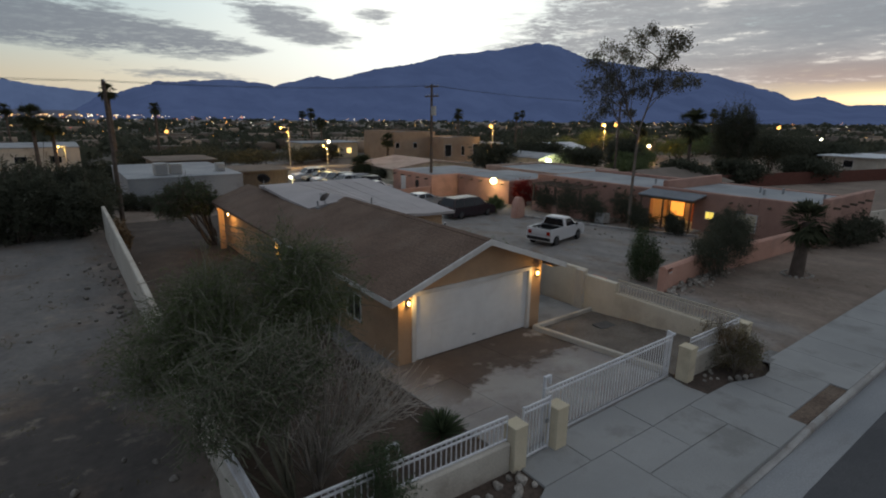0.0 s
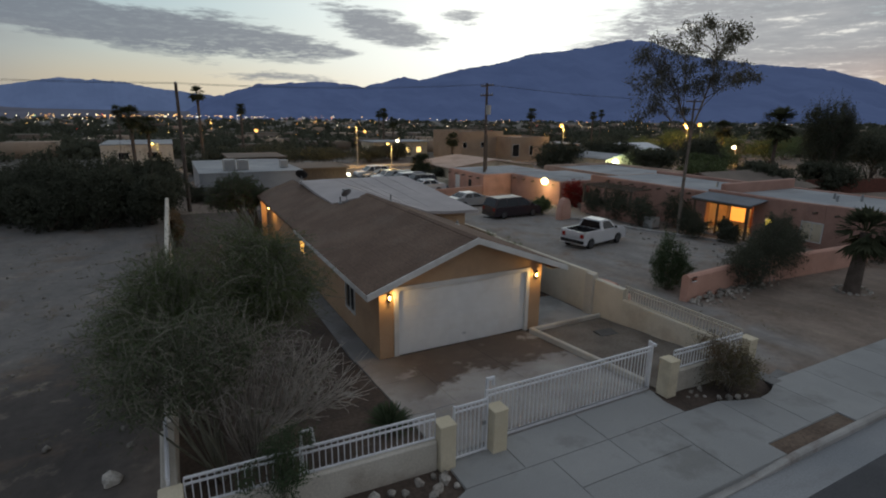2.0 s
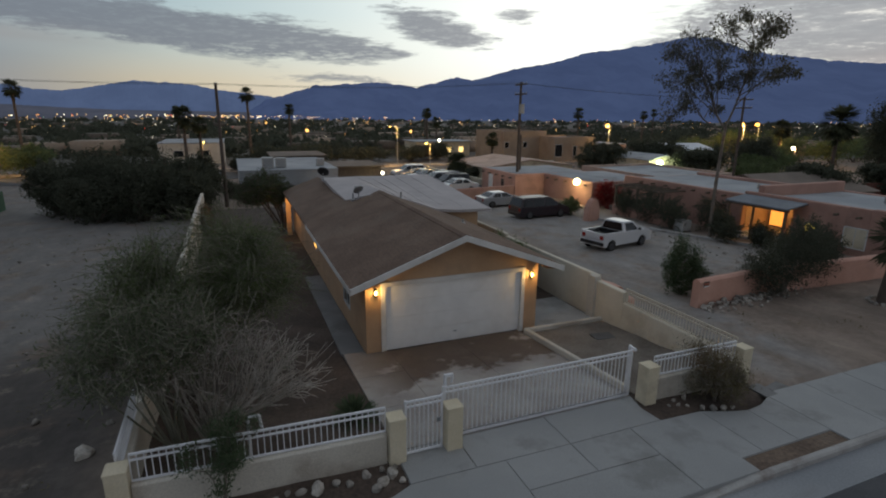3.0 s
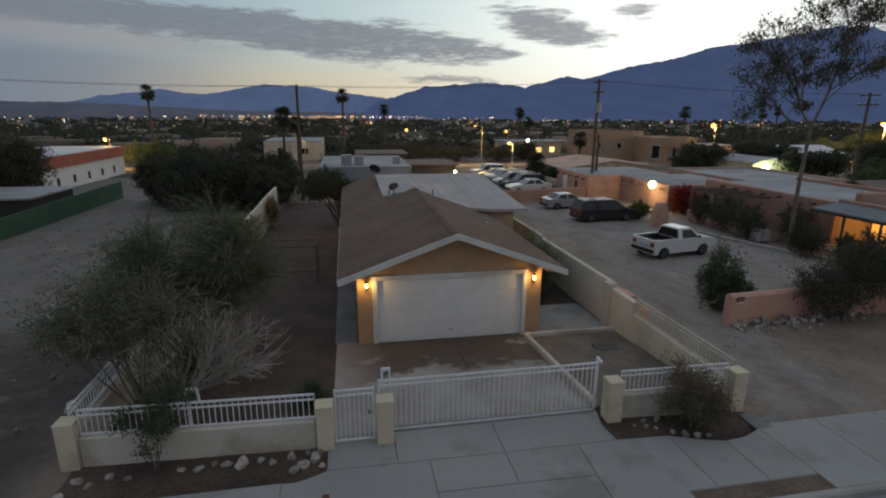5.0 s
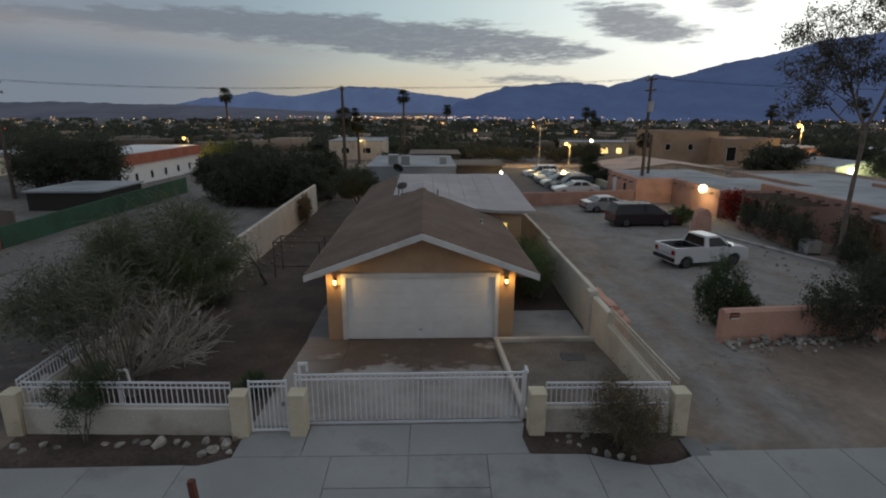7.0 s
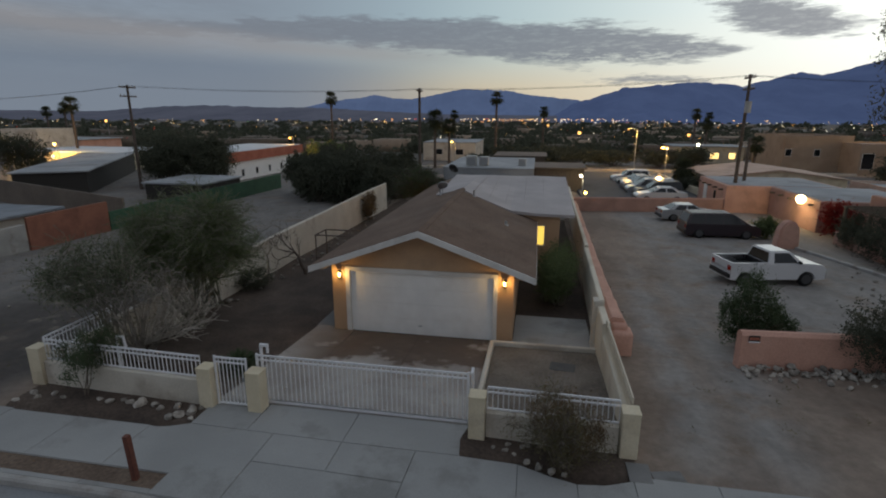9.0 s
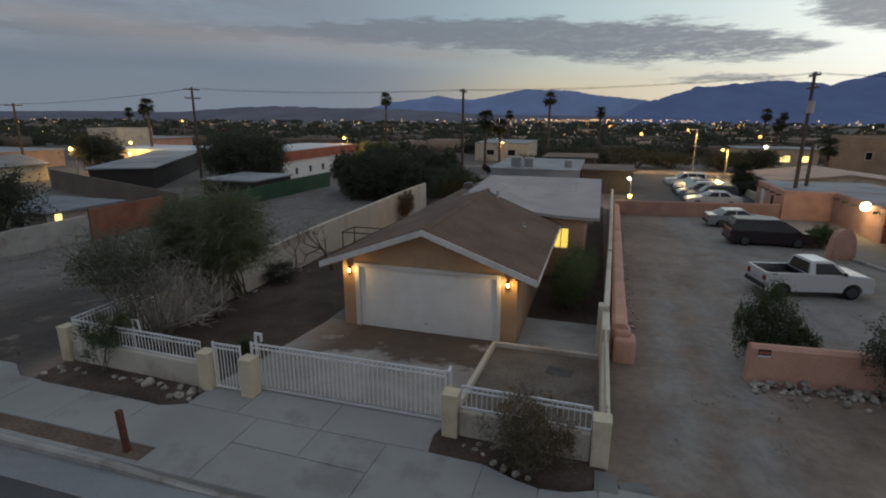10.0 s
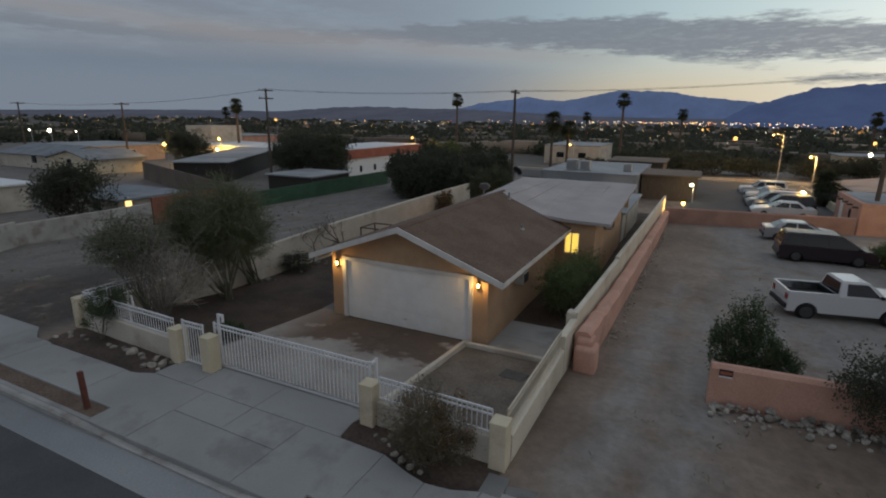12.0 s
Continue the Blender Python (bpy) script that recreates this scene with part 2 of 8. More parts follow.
def earth_mat():
    """Desert dirt: brown soil, paler worn patches, and the greyer gravel of the wheel tracks along the neighbour's drive."""
    m = bpy.data.materials.new("desert_dirt")
    m.use_nodes = True
    nt = m.node_tree
    bsdf = nt.nodes["Principled BSDF"]
    pos = nt.nodes.new("ShaderNodeNewGeometry").outputs["Position"]
    sep = nt.nodes.new("ShaderNodeSeparateXYZ")
    link(nt, pos, sep.inputs[0])
    x, y, _ = sep.outputs
    broad, mid, small = noise_tex(nt, pos, 0.16, 5.0, 0.6), noise_tex(nt, pos, 0.7, 6.0, 0.65), noise_tex(nt, pos, 4.0, 6.0, 0.7)
    col = mix(nt, step(nt, broad, 0.35, 0.65), (0.196, 0.149, 0.117), (0.258, 0.203, 0.162))
    way = calc(nt, "ADD", x, calc(nt, "MULTIPLY", calc(nt, "SUBTRACT", broad, 0.5), 3.5))
    # greyer sand on the vacant lot, much darker along its side next to the street and wall
    waste = step(nt, way, 3.0, 0.5)
    col = mix(nt, calc(nt, "MULTIPLY", waste, 0.85), col, (0.160, 0.155, 0.148))
    dark_side = step(nt, calc(nt, "SUBTRACT", calc(nt, "ADD", y, calc(nt, "MULTIPLY", mid, 5.0)), calc(nt, "MULTIPLY", x, 0.9)), 23.5, 17.5)
    col = mix(nt, calc(nt, "MULTIPLY", calc(nt, "MULTIPLY", calc(nt, "MULTIPLY", waste, step(nt, way, -8.0, -3.0)), dark_side), 0.92), col, (0.060, 0.050, 0.044))
    col = mix(nt, calc(nt, "MULTIPLY", step(nt, noise_tex(nt, pos, 0.42, 7.0, 0.68), 0.50, 0.68), 0.65), col, (0.162, 0.115, 0.082))
    col = mix(nt, calc(nt, "MULTIPLY", step(nt, noise_tex(nt, pos, 0.9, 7.0, 0.7), 0.54, 0.70), 0.6), col, (0.300, 0.250, 0.195))
    # scrub and garden soil of the town far off
    col = mix(nt, calc(nt, "MULTIPLY", step(nt, y, 70.0, 110.0), 0.85), col, (0.085, 0.076, 0.062))
    # wheel tracks of compacted grey gravel, wandering a little
    bend = calc(nt, "SUBTRACT", way, calc(nt, "MULTIPLY", calc(nt, "SUBTRACT", y, 9.0), 0.07))
    tracks = calc(nt, "ADD", bell(nt, bend, 18.8, 0.62), bell(nt, bend, 20.5, 0.75))
    along = calc(nt, "MULTIPLY", step(nt, y, 4.0, 8.0), step(nt, y, 30.0, 16.0))
    lot = calc(nt, "MULTIPLY", step(nt, way, 20.2, 23.0), step(nt, calc(nt, "ADD", y, calc(nt, "MULTIPLY", mid, 3.0)), 13.5, 18.0))
    grey = calc(nt, "MAXIMUM", calc(nt, "MULTIPLY", tracks, along), calc(nt, "MULTIPLY", lot, step(nt, x, 34.0, 31.0)))
    grey = calc(nt, "MULTIPLY", grey, step(nt, mid, 0.30, 0.52))
    col = mix(nt, calc(nt, "MULTIPLY", grey, 0.90), col, (0.264, 0.250, 0.235))
    col = mix(nt, 1.0, col, ramp(nt, small, [(0.3, (0.82, 0.82, 0.82)), (0.7, (1.18, 1.18, 1.18))]), "MULTIPLY")
    ruts = nt.nodes.new("ShaderNodeMapping")
    ruts.inputs["Scale"].default_value = (1.2, 0.5, 1.0)
    ruts.inputs["Rotation"].default_value = (0, 0, 0.12)
    link(nt, pos, ruts.inputs[0])
    col = mix(nt, 1.0, col, ramp(nt, noise_tex(nt, ruts.outputs[0], 0.8, 5.0, 0.6), [(0.32, (0.80, 0.80, 0.81)), (0.68, (1.12, 1.11, 1.10))]), "MULTIPLY")
    link(nt, col, bsdf.inputs["Base Color"])
    bsdf.inputs["Roughness"].default_value = 0.95
    n = nt.nodes.new("ShaderNodeBump")
    n.inputs["Strength"].default_value, n.inputs["Distance"].default_value = 0.6, 0.05
    link(nt, calc(nt, "ADD", small, mid), n.inputs["Height"])
    link(nt, n.outputs[0], bsdf.inputs["Normal"])
    return m


def drive_mat():
    """Concrete drive with a broad brown stain of irregular outline before the garage."""
    m = bpy.data.materials.new("stained_drive")
    m.use_nodes = True
    nt = m.node_tree
    bsdf = nt.nodes["Principled BSDF"]
    pos = nt.nodes.new("ShaderNodeNewGeometry").outputs["Position"]
    sep = nt.nodes.new("ShaderNodeSeparateXYZ")
    link(nt, pos, sep.inputs[0])
    x, y, _ = sep.outputs
    broad, mid, small = noise_tex(nt, pos, 0.55, 5.0, 0.6), noise_tex(nt, pos, 1.3, 7.0, 0.68), noise_tex(nt, pos, 40.0, 3.0)
    col = mix(nt, step(nt, broad, 0.35, 0.65), (0.275, 0.25, 0.232), (0.38, 0.36, 0.335))
    edge = calc(nt, "ADD", y, calc(nt, "MULTIPLY", calc(nt, "SUBTRACT", mid, 0.5), 2.6))
    edge = calc(nt, "SUBTRACT", edge, calc(nt, "MULTIPLY", step(nt, x, 8.2, 9.3), 0.75))
    wet = calc(nt, "MULTIPLY", step(nt, edge, 9.35, 9.75), step(nt, x, 7.2, 9.2))
    bare = step(nt, noise_tex(nt, pos, 0.85, 6.0, 0.6), 0.58, 0.66)
    wet = calc(nt, "MULTIPLY", wet, calc(nt, "SUBTRACT", 1.0, calc(nt, "MULTIPLY", bare, 0.85)))
    col = mix(nt, calc(nt, "MULTIPLY", wet, 0.92), col, mix(nt, mid, (0.062, 0.043, 0.032), (0.125, 0.088, 0.064)))
    col = mix(nt, calc(nt, "MULTIPLY", step(nt, noise_tex(nt, pos, 0.8, 7.0, 0.7), 0.52, 0.68), 0.45), col, (0.19, 0.15, 0.125))
    col = mix(nt, 1.0, col, ramp(nt, small, [(0.3, (0.9, 0.9, 0.9)), (0.7, (1.1, 1.1, 1.1))]), "MULTIPLY")
    link(nt, col, bsdf.inputs["Base Color"])
    link(nt, ramp(nt, wet, [(0.0, (0.9, 0.9, 0.9)), (1.0, (0.85, 0.85, 0.85))]), bsdf.inputs["Roughness"])
    return m


M = dict(
    dirt=earth_mat(),
    yard=mat("yard_soil", (0.115, 0.080, 0.058), (0.165, 0.118, 0.086), 0.8, 12.0, 0.95, 0.6, 0.03, grit=0.3, stain=((0.20, 0.155, 0.118), 0.6, 0.5)),
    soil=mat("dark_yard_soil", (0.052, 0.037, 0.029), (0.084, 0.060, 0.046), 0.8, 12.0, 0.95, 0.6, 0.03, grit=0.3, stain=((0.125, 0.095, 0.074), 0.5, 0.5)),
    bed=mat("bed_soil", (0.135, 0.115, 0.095), (0.185, 0.16, 0.135), 0.9, 14.0, 0.95, 0.5, 0.03, grit=0.25, stain=((0.10, 0.08, 0.065), 0.6, 0.8)),
    concrete=mat("concrete", (0.280, 0.281, 0.275), (0.350, 0.349, 0.340), 0.35, 40.0, 0.9, 0.2, 0.004, grit=0.10, stain=((0.205, 0.203, 0.192), 0.75, 0.7), vary=0.06),
    gutter=mat("gutter_concrete", (0.235, 0.245, 0.255), (0.30, 0.305, 0.31), 0.5, 40.0, 0.9, 0.2, 0.004, grit=0.12, stain=((0.19, 0.185, 0.18), 0.6, 0.7), stretch=(0.35, 1, 1)),
    path=mat("worn_grey_concrete", (0.17, 0.168, 0.165), (0.23, 0.225, 0.22), 0.6, 40.0, 0.9, 0.2, 0.004, grit=0.12, stain=((0.12, 0.11, 0.10), 0.6, 0.8)),
    drive=drive_mat(),
    asphalt=mat("asphalt", (0.066, 0.067, 0.071), (0.090, 0.090, 0.094), 0.5, 60.0, 0.92, 0.4, 0.006, grit=0.3, stain=((0.05, 0.05, 0.053), 0.5, 0.5)),
    kerb=mat("kerb_concrete", (0.30, 0.29, 0.275), (0.40, 0.385, 0.365), 1.2, 40.0, 0.9, 0.2, 0.004, grit=0.12, stain=((0.19, 0.155, 0.13), 0.7, 1.1)),
    cream=mat("cream_stucco", (0.60, 0.52, 0.37), (0.68, 0.60, 0.45), 1.2, 30.0, 0.92, 0.3, 0.006, grit=0.07, stain=((0.40, 0.33, 0.24), 0.6, 0.8)),
    cream_iron=mat("cream_painted_iron", (0.52, 0.46, 0.36), (0.60, 0.54, 0.43), 3.0, 60.0, 0.6, 0.05, 0.001, grit=0.05),
    white_wall=mat("dirty_white_stucco", (0.51, 0.465, 0.395), (0.60, 0.555, 0.48), 0.7, 30.0, 0.92, 0.4, 0.008, grit=0.12, stain=((0.35, 0.295, 0.24), 0.7, 0.6)),
    cream_wall=mat("cream_wall_stucco", (0.60, 0.545, 0.44), (0.68, 0.62, 0.51), 0.7, 30.0, 0.92, 0.4, 0.008, grit=0.10, stain=((0.47, 0.40, 0.31), 0.6, 0.6)),
    # darker copy of pink_stucco: shade on the adobe facade is put into this colour
    adobe=mat("shaded_pink_adobe", (0.37, 0.215, 0.17), (0.44, 0.26, 0.205), 0.8, 25.0, 0.92, 0.4, 0.008, grit=0.12, stain=((0.28, 0.17, 0.135), 0.6, 0.6)),
    pink=mat("pink_stucco", (0.52, 0.29, 0.22), (0.60, 0.35, 0.27), 0.8, 25.0, 0.92, 0.4, 0.008, grit=0.12, stain=((0.38, 0.235, 0.185), 0.6, 0.6)),
    pale_pink=mat("faded_pink_stucco", (0.46, 0.335, 0.265), (0.55, 0.405, 0.325), 0.7, 25.0, 0.92, 0.4, 0.008, grit=0.12, stain=((0.34, 0.24, 0.19), 0.6, 0.5)),
    tan=mat("tan_stucco", (0.43, 0.275, 0.165), (0.49, 0.32, 0.195), 1.0, 30.0, 0.92, 0.45, 0.008, grit=0.12, stain=((0.34, 0.23, 0.155), 0.4, 0.7)),
    white_paint=mat("white_paint", (0.78, 0.77, 0.75), (0.83, 0.82, 0.80), 2.0, 50.0, 0.5, 0.05, 0.002, grit=0.04, stain=((0.66, 0.63, 0.59), 0.25, 1.2)),
    trim=mat("weathered_white_trim", (0.62, 0.60, 0.57), (0.72, 0.70, 0.67), 1.6, 40.0, 0.6, 0.1, 0.002, grit=0.06, stain=((0.45, 0.42, 0.38), 0.4, 1.2)),
    iron=mat("white_painted_iron", (0.66, 0.66, 0.68), (0.76, 0.76, 0.78), 3.0, 60.0, 0.45, 0.05, 0.001, grit=0.05),
    shingle=mat("brown_shingle", (0.118, 0.074, 0.052), (0.160, 0.104, 0.074), 0.7, 16.0, 0.95, 0.6, 0.01, grit=0.28, stain=((0.175, 0.13, 0.10), 0.4, 0.5)),
    rollroof=mat("pale_roll_roofing", (0.38, 0.345, 0.34), (0.46, 0.42, 0.41), 0.5, 25.0, 0.9, 0.2, 0.004, grit=0.06, stain=((0.38, 0.34, 0.33), 0.5, 0.35)),
    greyroof=mat("grey_flat_roof", (0.27, 0.288, 0.305), (0.37, 0.38, 0.39), 0.25, 12.0, 0.9, 0.2, 0.01, grit=0.12, stain=((0.19, 0.183, 0.176), 0.6, 0.3)),
    slate=mat("blue_grey_roofing", (0.17, 0.19, 0.215), (0.235, 0.255, 0.28), 0.5, 12.0, 0.9, 0.2, 0.01, grit=0.12, stain=((0.13, 0.13, 0.13), 0.4, 0.4)),
    bluewhite=mat("white_coated_roof", (0.58, 0.61, 0.64), (0.68, 0.70, 0.72), 0.25, 12.0, 0.8, 0.1, 0.01, grit=0.06),
    brownroof=mat("brown_gravel_roof", (0.13, 0.105, 0.085), (0.19, 0.15, 0.12), 0.3, 12.0, 0.95, 0.3, 0.01, grit=0.2),
    wood=mat("weathered_wood", (0.10, 0.075, 0.055), (0.15, 0.115, 0.085), 2.5, 30.0, 0.85, 0.3, 0.004, grit=0.25, stretch=(6, 6, 0.6)),
    redwood=mat("rust_red_wood", (0.105, 0.036, 0.025), (0.15, 0.052, 0.034), 5.0, 40.0, 0.85, 0.2, 0.003, grit=0.2),
    rust_fence=mat("rust_red_boards", (0.215, 0.085, 0.055), (0.285, 0.115, 0.072), 1.2, 20.0, 0.85, 0.3, 0.006, grit=0.18, stain=((0.15, 0.06, 0.04), 0.5, 0.7)),
    beige=mat("beige_brown_stucco", (0.30, 0.225, 0.165), (0.37, 0.285, 0.21), 0.5, 20.0, 0.9, 0.2, 0.006, grit=0.12, stain=((0.22, 0.145, 0.10), 0.6, 0.25)),
    dark_slab=mat("dark_grey_slab", (0.075, 0.074, 0.072), (0.11, 0.108, 0.105), 2.0, 40.0, 0.9, 0.2, 0.004, grit=0.15),
    brick=mat("red_panel", (0.33, 0.10, 0.06), (0.40, 0.135, 0.085), 0.8, 14.0, 0.85, 0.3, 0.01, grit=0.15),
    green=mat("green_screen_fence", (0.030, 0.078, 0.045), (0.042, 0.108, 0.060), 0.5, 12.0, 0.85, 0.2, 0.01, grit=0.15),
    bark=mat("grey_bark", (0.13, 0.105, 0.085), (0.21, 0.175, 0.145), 3.0, 30.0, 0.95, 0.5, 0.01, grit=0.25),
    palebark=mat("pale_dead_bark", (0.33, 0.295, 0.255), (0.46, 0.415, 0.365), 3.0, 30.0, 0.9, 0.4, 0.008, grit=0.2),
    drybark=mat("dry_brown_bark", (0.21, 0.185, 0.158), (0.32, 0.285, 0.25), 3.0, 30.0, 0.9, 0.4, 0.008, grit=0.2),
    greenbark=mat("green_grey_bark", (0.135, 0.135, 0.095), (0.205, 0.195, 0.15), 3.0, 30.0, 0.9, 0.4, 0.008, grit=0.2),
    darkbark=mat("dark_bark", (0.085, 0.066, 0.053), (0.13, 0.10, 0.082), 3.0, 25.0, 0.95, 0.5, 0.01, grit=0.25),
    rock=mat("grey_brown_rock", (0.21, 0.188, 0.162), (0.42, 0.385, 0.34), 5.0, 30.0, 0.9, 0.5, 0.01, grit=0.2, vary=0.4),
    glass=plain("dark_glass", (0.012, 0.014, 0.017), 0.08),
    tyre=plain("tyre_rubber", (0.015, 0.015, 0.015), 0.85),
    steel=plain("grey_steel", (0.35, 0.36, 0.37), 0.45, 0.8),
    rim=plain("dull_wheel_metal", (0.11, 0.11, 0.115), 0.45, 0.6),
    black=plain("black_paint", (0.012, 0.012, 0.013), 0.5),
    dark=plain("near_black", (0.04, 0.036, 0.032), 0.9),
    grey=mat("grey_metal_paint", (0.36, 0.36, 0.35), (0.44, 0.44, 0.43), 2.0, 30.0, 0.6, 0.05, 0.002, grit=0.08),
    car_white=plain("white_car_paint", (0.64, 0.64, 0.65), 0.3, 0.0, 0.6),
    car_silver=plain("silver_car_paint", (0.36, 0.37, 0.39), 0.35, 0.4, 0.6),
    car_plum=plain("dark_plum_car_paint", (0.020, 0.011, 0.017), 0.4, 0.0, 0.25),
    car_black=plain("black_car_paint", (0.013, 0.013, 0.015), 0.4, 0.0, 0.25),
    red_lens=plain("red_lens", (0.30, 0.015, 0.01), 0.25),
    clear_lens=plain("clear_lens", (0.6, 0.6, 0.58), 0.15),
    leaf_dark=leaf_mat("dark_leaves", (0.074, 0.080, 0.058), (0.104, 0.110, 0.080)),
    leaf_olive=leaf_mat("olive_leaves", (0.102, 0.130, 0.058), (0.155, 0.188, 0.092)),
    leaf_green=leaf_mat("green_leaves", (0.066, 0.090, 0.050), (0.105, 0.138, 0.078)),
    leaf_brown=leaf_mat("brownish_leaves", (0.120, 0.108, 0.058), (0.195, 0.172, 0.10)),
    leaf_sage=leaf_mat("sage_leaves", (0.125, 0.130, 0.098), (0.180, 0.185, 0.142)),
    leaf_grey=leaf_mat("grey_green_leaves", (0.088, 0.112, 0.062), (0.145, 0.166, 0.100)),
    leaf_gum=leaf_mat("gum_leaves", (0.088, 0.086, 0.058), (0.140, 0.132, 0.090)),
    leaf_dry=leaf_mat("dry_leaves", (0.13, 0.09, 0.055), (0.22, 0.16, 0.10)),
    leaf_red=leaf_mat("bougainvillea_leaves", (0.16, 0.02, 0.02), (0.30, 0.05, 0.04)),
    leaf_palm=leaf_mat("palm_leaves", (0.052, 0.060, 0.036), (0.100, 0.108, 0.064)),
    warm=shine("warm_bulb", (1.0, 0.66, 0.22), 12.0),
    lamp_yellow=shine("sodium_lamp", (1.0, 0.66, 0.16), 9.0),
    yard_bulb=shine("yard_lamp_bulb", (1.0, 0.82, 0.42), 9.0),
    lamp_green=shine("mercury_lamp", (0.86, 1.0, 0.60), 7.0),
    lamp_white=shine("white_lamp", (1.0, 0.92, 0.7), 8.0),
    lamp_orange=shine("orange_street_lamp", (1.0, 0.50, 0.12), 2.6, False),
    win_yellow=shine("lit_window_yellow", (1.0, 0.72, 0.13), 1.1),
    win_orange=shine("lit_window_orange", (1.0, 0.42, 0.07), 1.0),
    win_amber=shine("lit_window_amber", (1.0, 0.50, 0.10), 1.8),
    win_far=shine("lit_window_far", (1.0, 0.66, 0.22), 2.0, False),
)


# ---------------------------------------------------------------- mesh kit
def mesh_of(bm, name, material, smooth=False):
    me = bpy.data.meshes.new(name)
    bm.to_mesh(me)
    bm.free()
    me.materials.append(material)
    if smooth:
        me.polygons.foreach_set("use_smooth", [True] * len(me.polygons))
    return me


def part(name, bm, material, parent, label="", smooth=False):
    """A mesh of its own under a thing or a part."""
    ob = new(name, mesh_of(bm, name, material, smooth))
    ob.parent = parent
    if label:
        ob["label"] = label
    return ob


def same_part(name, me, parent, at=(0, 0, 0), turn=0.0):
    """One more piece on a mesh that is shared."""
    ob = new(name, me)
    ob.parent = parent
    ob.matrix_basis = pose(*at, 0, 0, turn)
    return ob


def thing(name, at, label, category, group="", kind="", turn=0.0):
    """An Empty at a thing's base."""
    ob = new(name)
    ob.empty_display_size = 0.2
    ob.matrix_basis = pose(*at, 0, 0, turn)
    return tagged(ob, label, category, group, kind)


def solid(name, bm, material, label, category="", group="", kind="", at=(0, 0, 0), turn=0.0, smooth=False):
    """A thing that is one mesh."""
    ob = new(name, mesh_of(bm, name, material, smooth))
    ob.matrix_basis = pose(*at, 0, 0, turn)
    return tagged(ob, label, category, group, kind)


def box(bm, x0, x1, y0, y1, z0, z1, bevel=0.0):
    r = bmesh.ops.create_cube(bm, size=1.0)
    vs = r["verts"]
    for v in vs:
        v.co = Vector(((x0 + x1) / 2 + v.co.x * (x1 - x0), (y0 + y1) / 2 + v.co.y * (y1 - y0), (z0 + z1) / 2 + v.co.z * (z1 - z0)))
    if bevel:
        es = list({e for v in vs for e in v.link_edges})
        bmesh.ops.bevel(bm, geom=es, offset=bevel, segments=2, affect="EDGES", profile=0.6)
    return bm


def boxes(*rows, bevel=0.0):
    bm = bmesh.new()
    for r in rows:
        box(bm, *r, bevel=bevel)
    return bm


def rod(bm, a, b, r0, r1=None, n=8, cap=True):
    """A tapered round bar from a to b."""
    a, b = Vector(a), Vector(b)
    d = b - a
    m = Matrix.Translation((a + b) / 2) @ d.to_track_quat("Z", "Y").to_matrix().to_4x4()
    bmesh.ops.create_cone(bm, cap_ends=cap, cap_tris=False, segments=n, radius1=r0, radius2=r0 if r1 is None else r1, depth=d.length, matrix=m)
    return bm


def prism(bm, outline, axis, lo, hi):
    """An outline in the other two axes, drawn out along axis ('x', 'y' or 'z')."""
    def at(u, v, w):
        return {"x": (w, u, v), "y": (u, w, v), "z": (u, v, w)}[axis]
    a = [bm.verts.new(at(u, v, lo)) for u, v in outline]
    b = [bm.verts.new(at(u, v, hi)) for u, v in outline]
    n = len(a)
    bm.faces.new(a)
    bm.faces.new(b[::-1])
    for i in range(n):
        bm.faces.new((a[i], b[i], b[(i + 1) % n], a[(i + 1) % n]))
    bmesh.ops.recalc_face_normals(bm, faces=bm.faces)
    return bm


def slab(bm, corners, thick):
    """A plate through four corners, its thickness straight down."""
    top = [bm.verts.new(c) for c in corners]
    low = [bm.verts.new((c[0], c[1], c[2] - thick)) for c in corners]
    bm.faces.new(top)
    bm.faces.new(low[::-1])
    for i in range(len(top)):
        j = (i + 1) % len(top)
        bm.faces.new((top[i], low[i], low[j], top[j]))
    bmesh.ops.recalc_face_normals(bm, faces=bm.faces)
    return bm


def arrays_mesh(name, verts, faces, material, smooth=False):
    """A mesh out of numpy arrays with faces of one size."""
    me = bpy.data.meshes.new(name)
    k = faces.shape[1]
    me.vertices.add(len(verts))
    me.vertices.foreach_set("co", verts.astype(np.float32).ravel())
    me.loops.add(faces.size)
    me.loops.foreach_set("vertex_index", faces.astype(np.int32).ravel())
    me.polygons.add(len(faces))
    me.polygons.foreach_set("loop_start", np.arange(0, faces.size, k, dtype=np.int32))
    me.update(calc_edges=True)
    me.validate()
    me.materials.append(material)
    if smooth:
        me.polygons.foreach_set("use_smooth", [True] * len(me.polygons))
    return me


def lerp(v, xs, ys):
    return float(np.interp(v, xs, ys))


def g_out(y):
    """The height of the open ground, which falls away from the street."""
    return lerp(y, (7, 12, 22, 60, 1000, 5000), (0.2, 0.03, -0.3, -0.95, -9.5, -46))


def g_lot(y):
    """The height inside the house's own walls."""
    return lerp(y, (7, 12.7, 30, 60, 1000), (0.2, -0.3, -0.5, -0.95, -9.5))


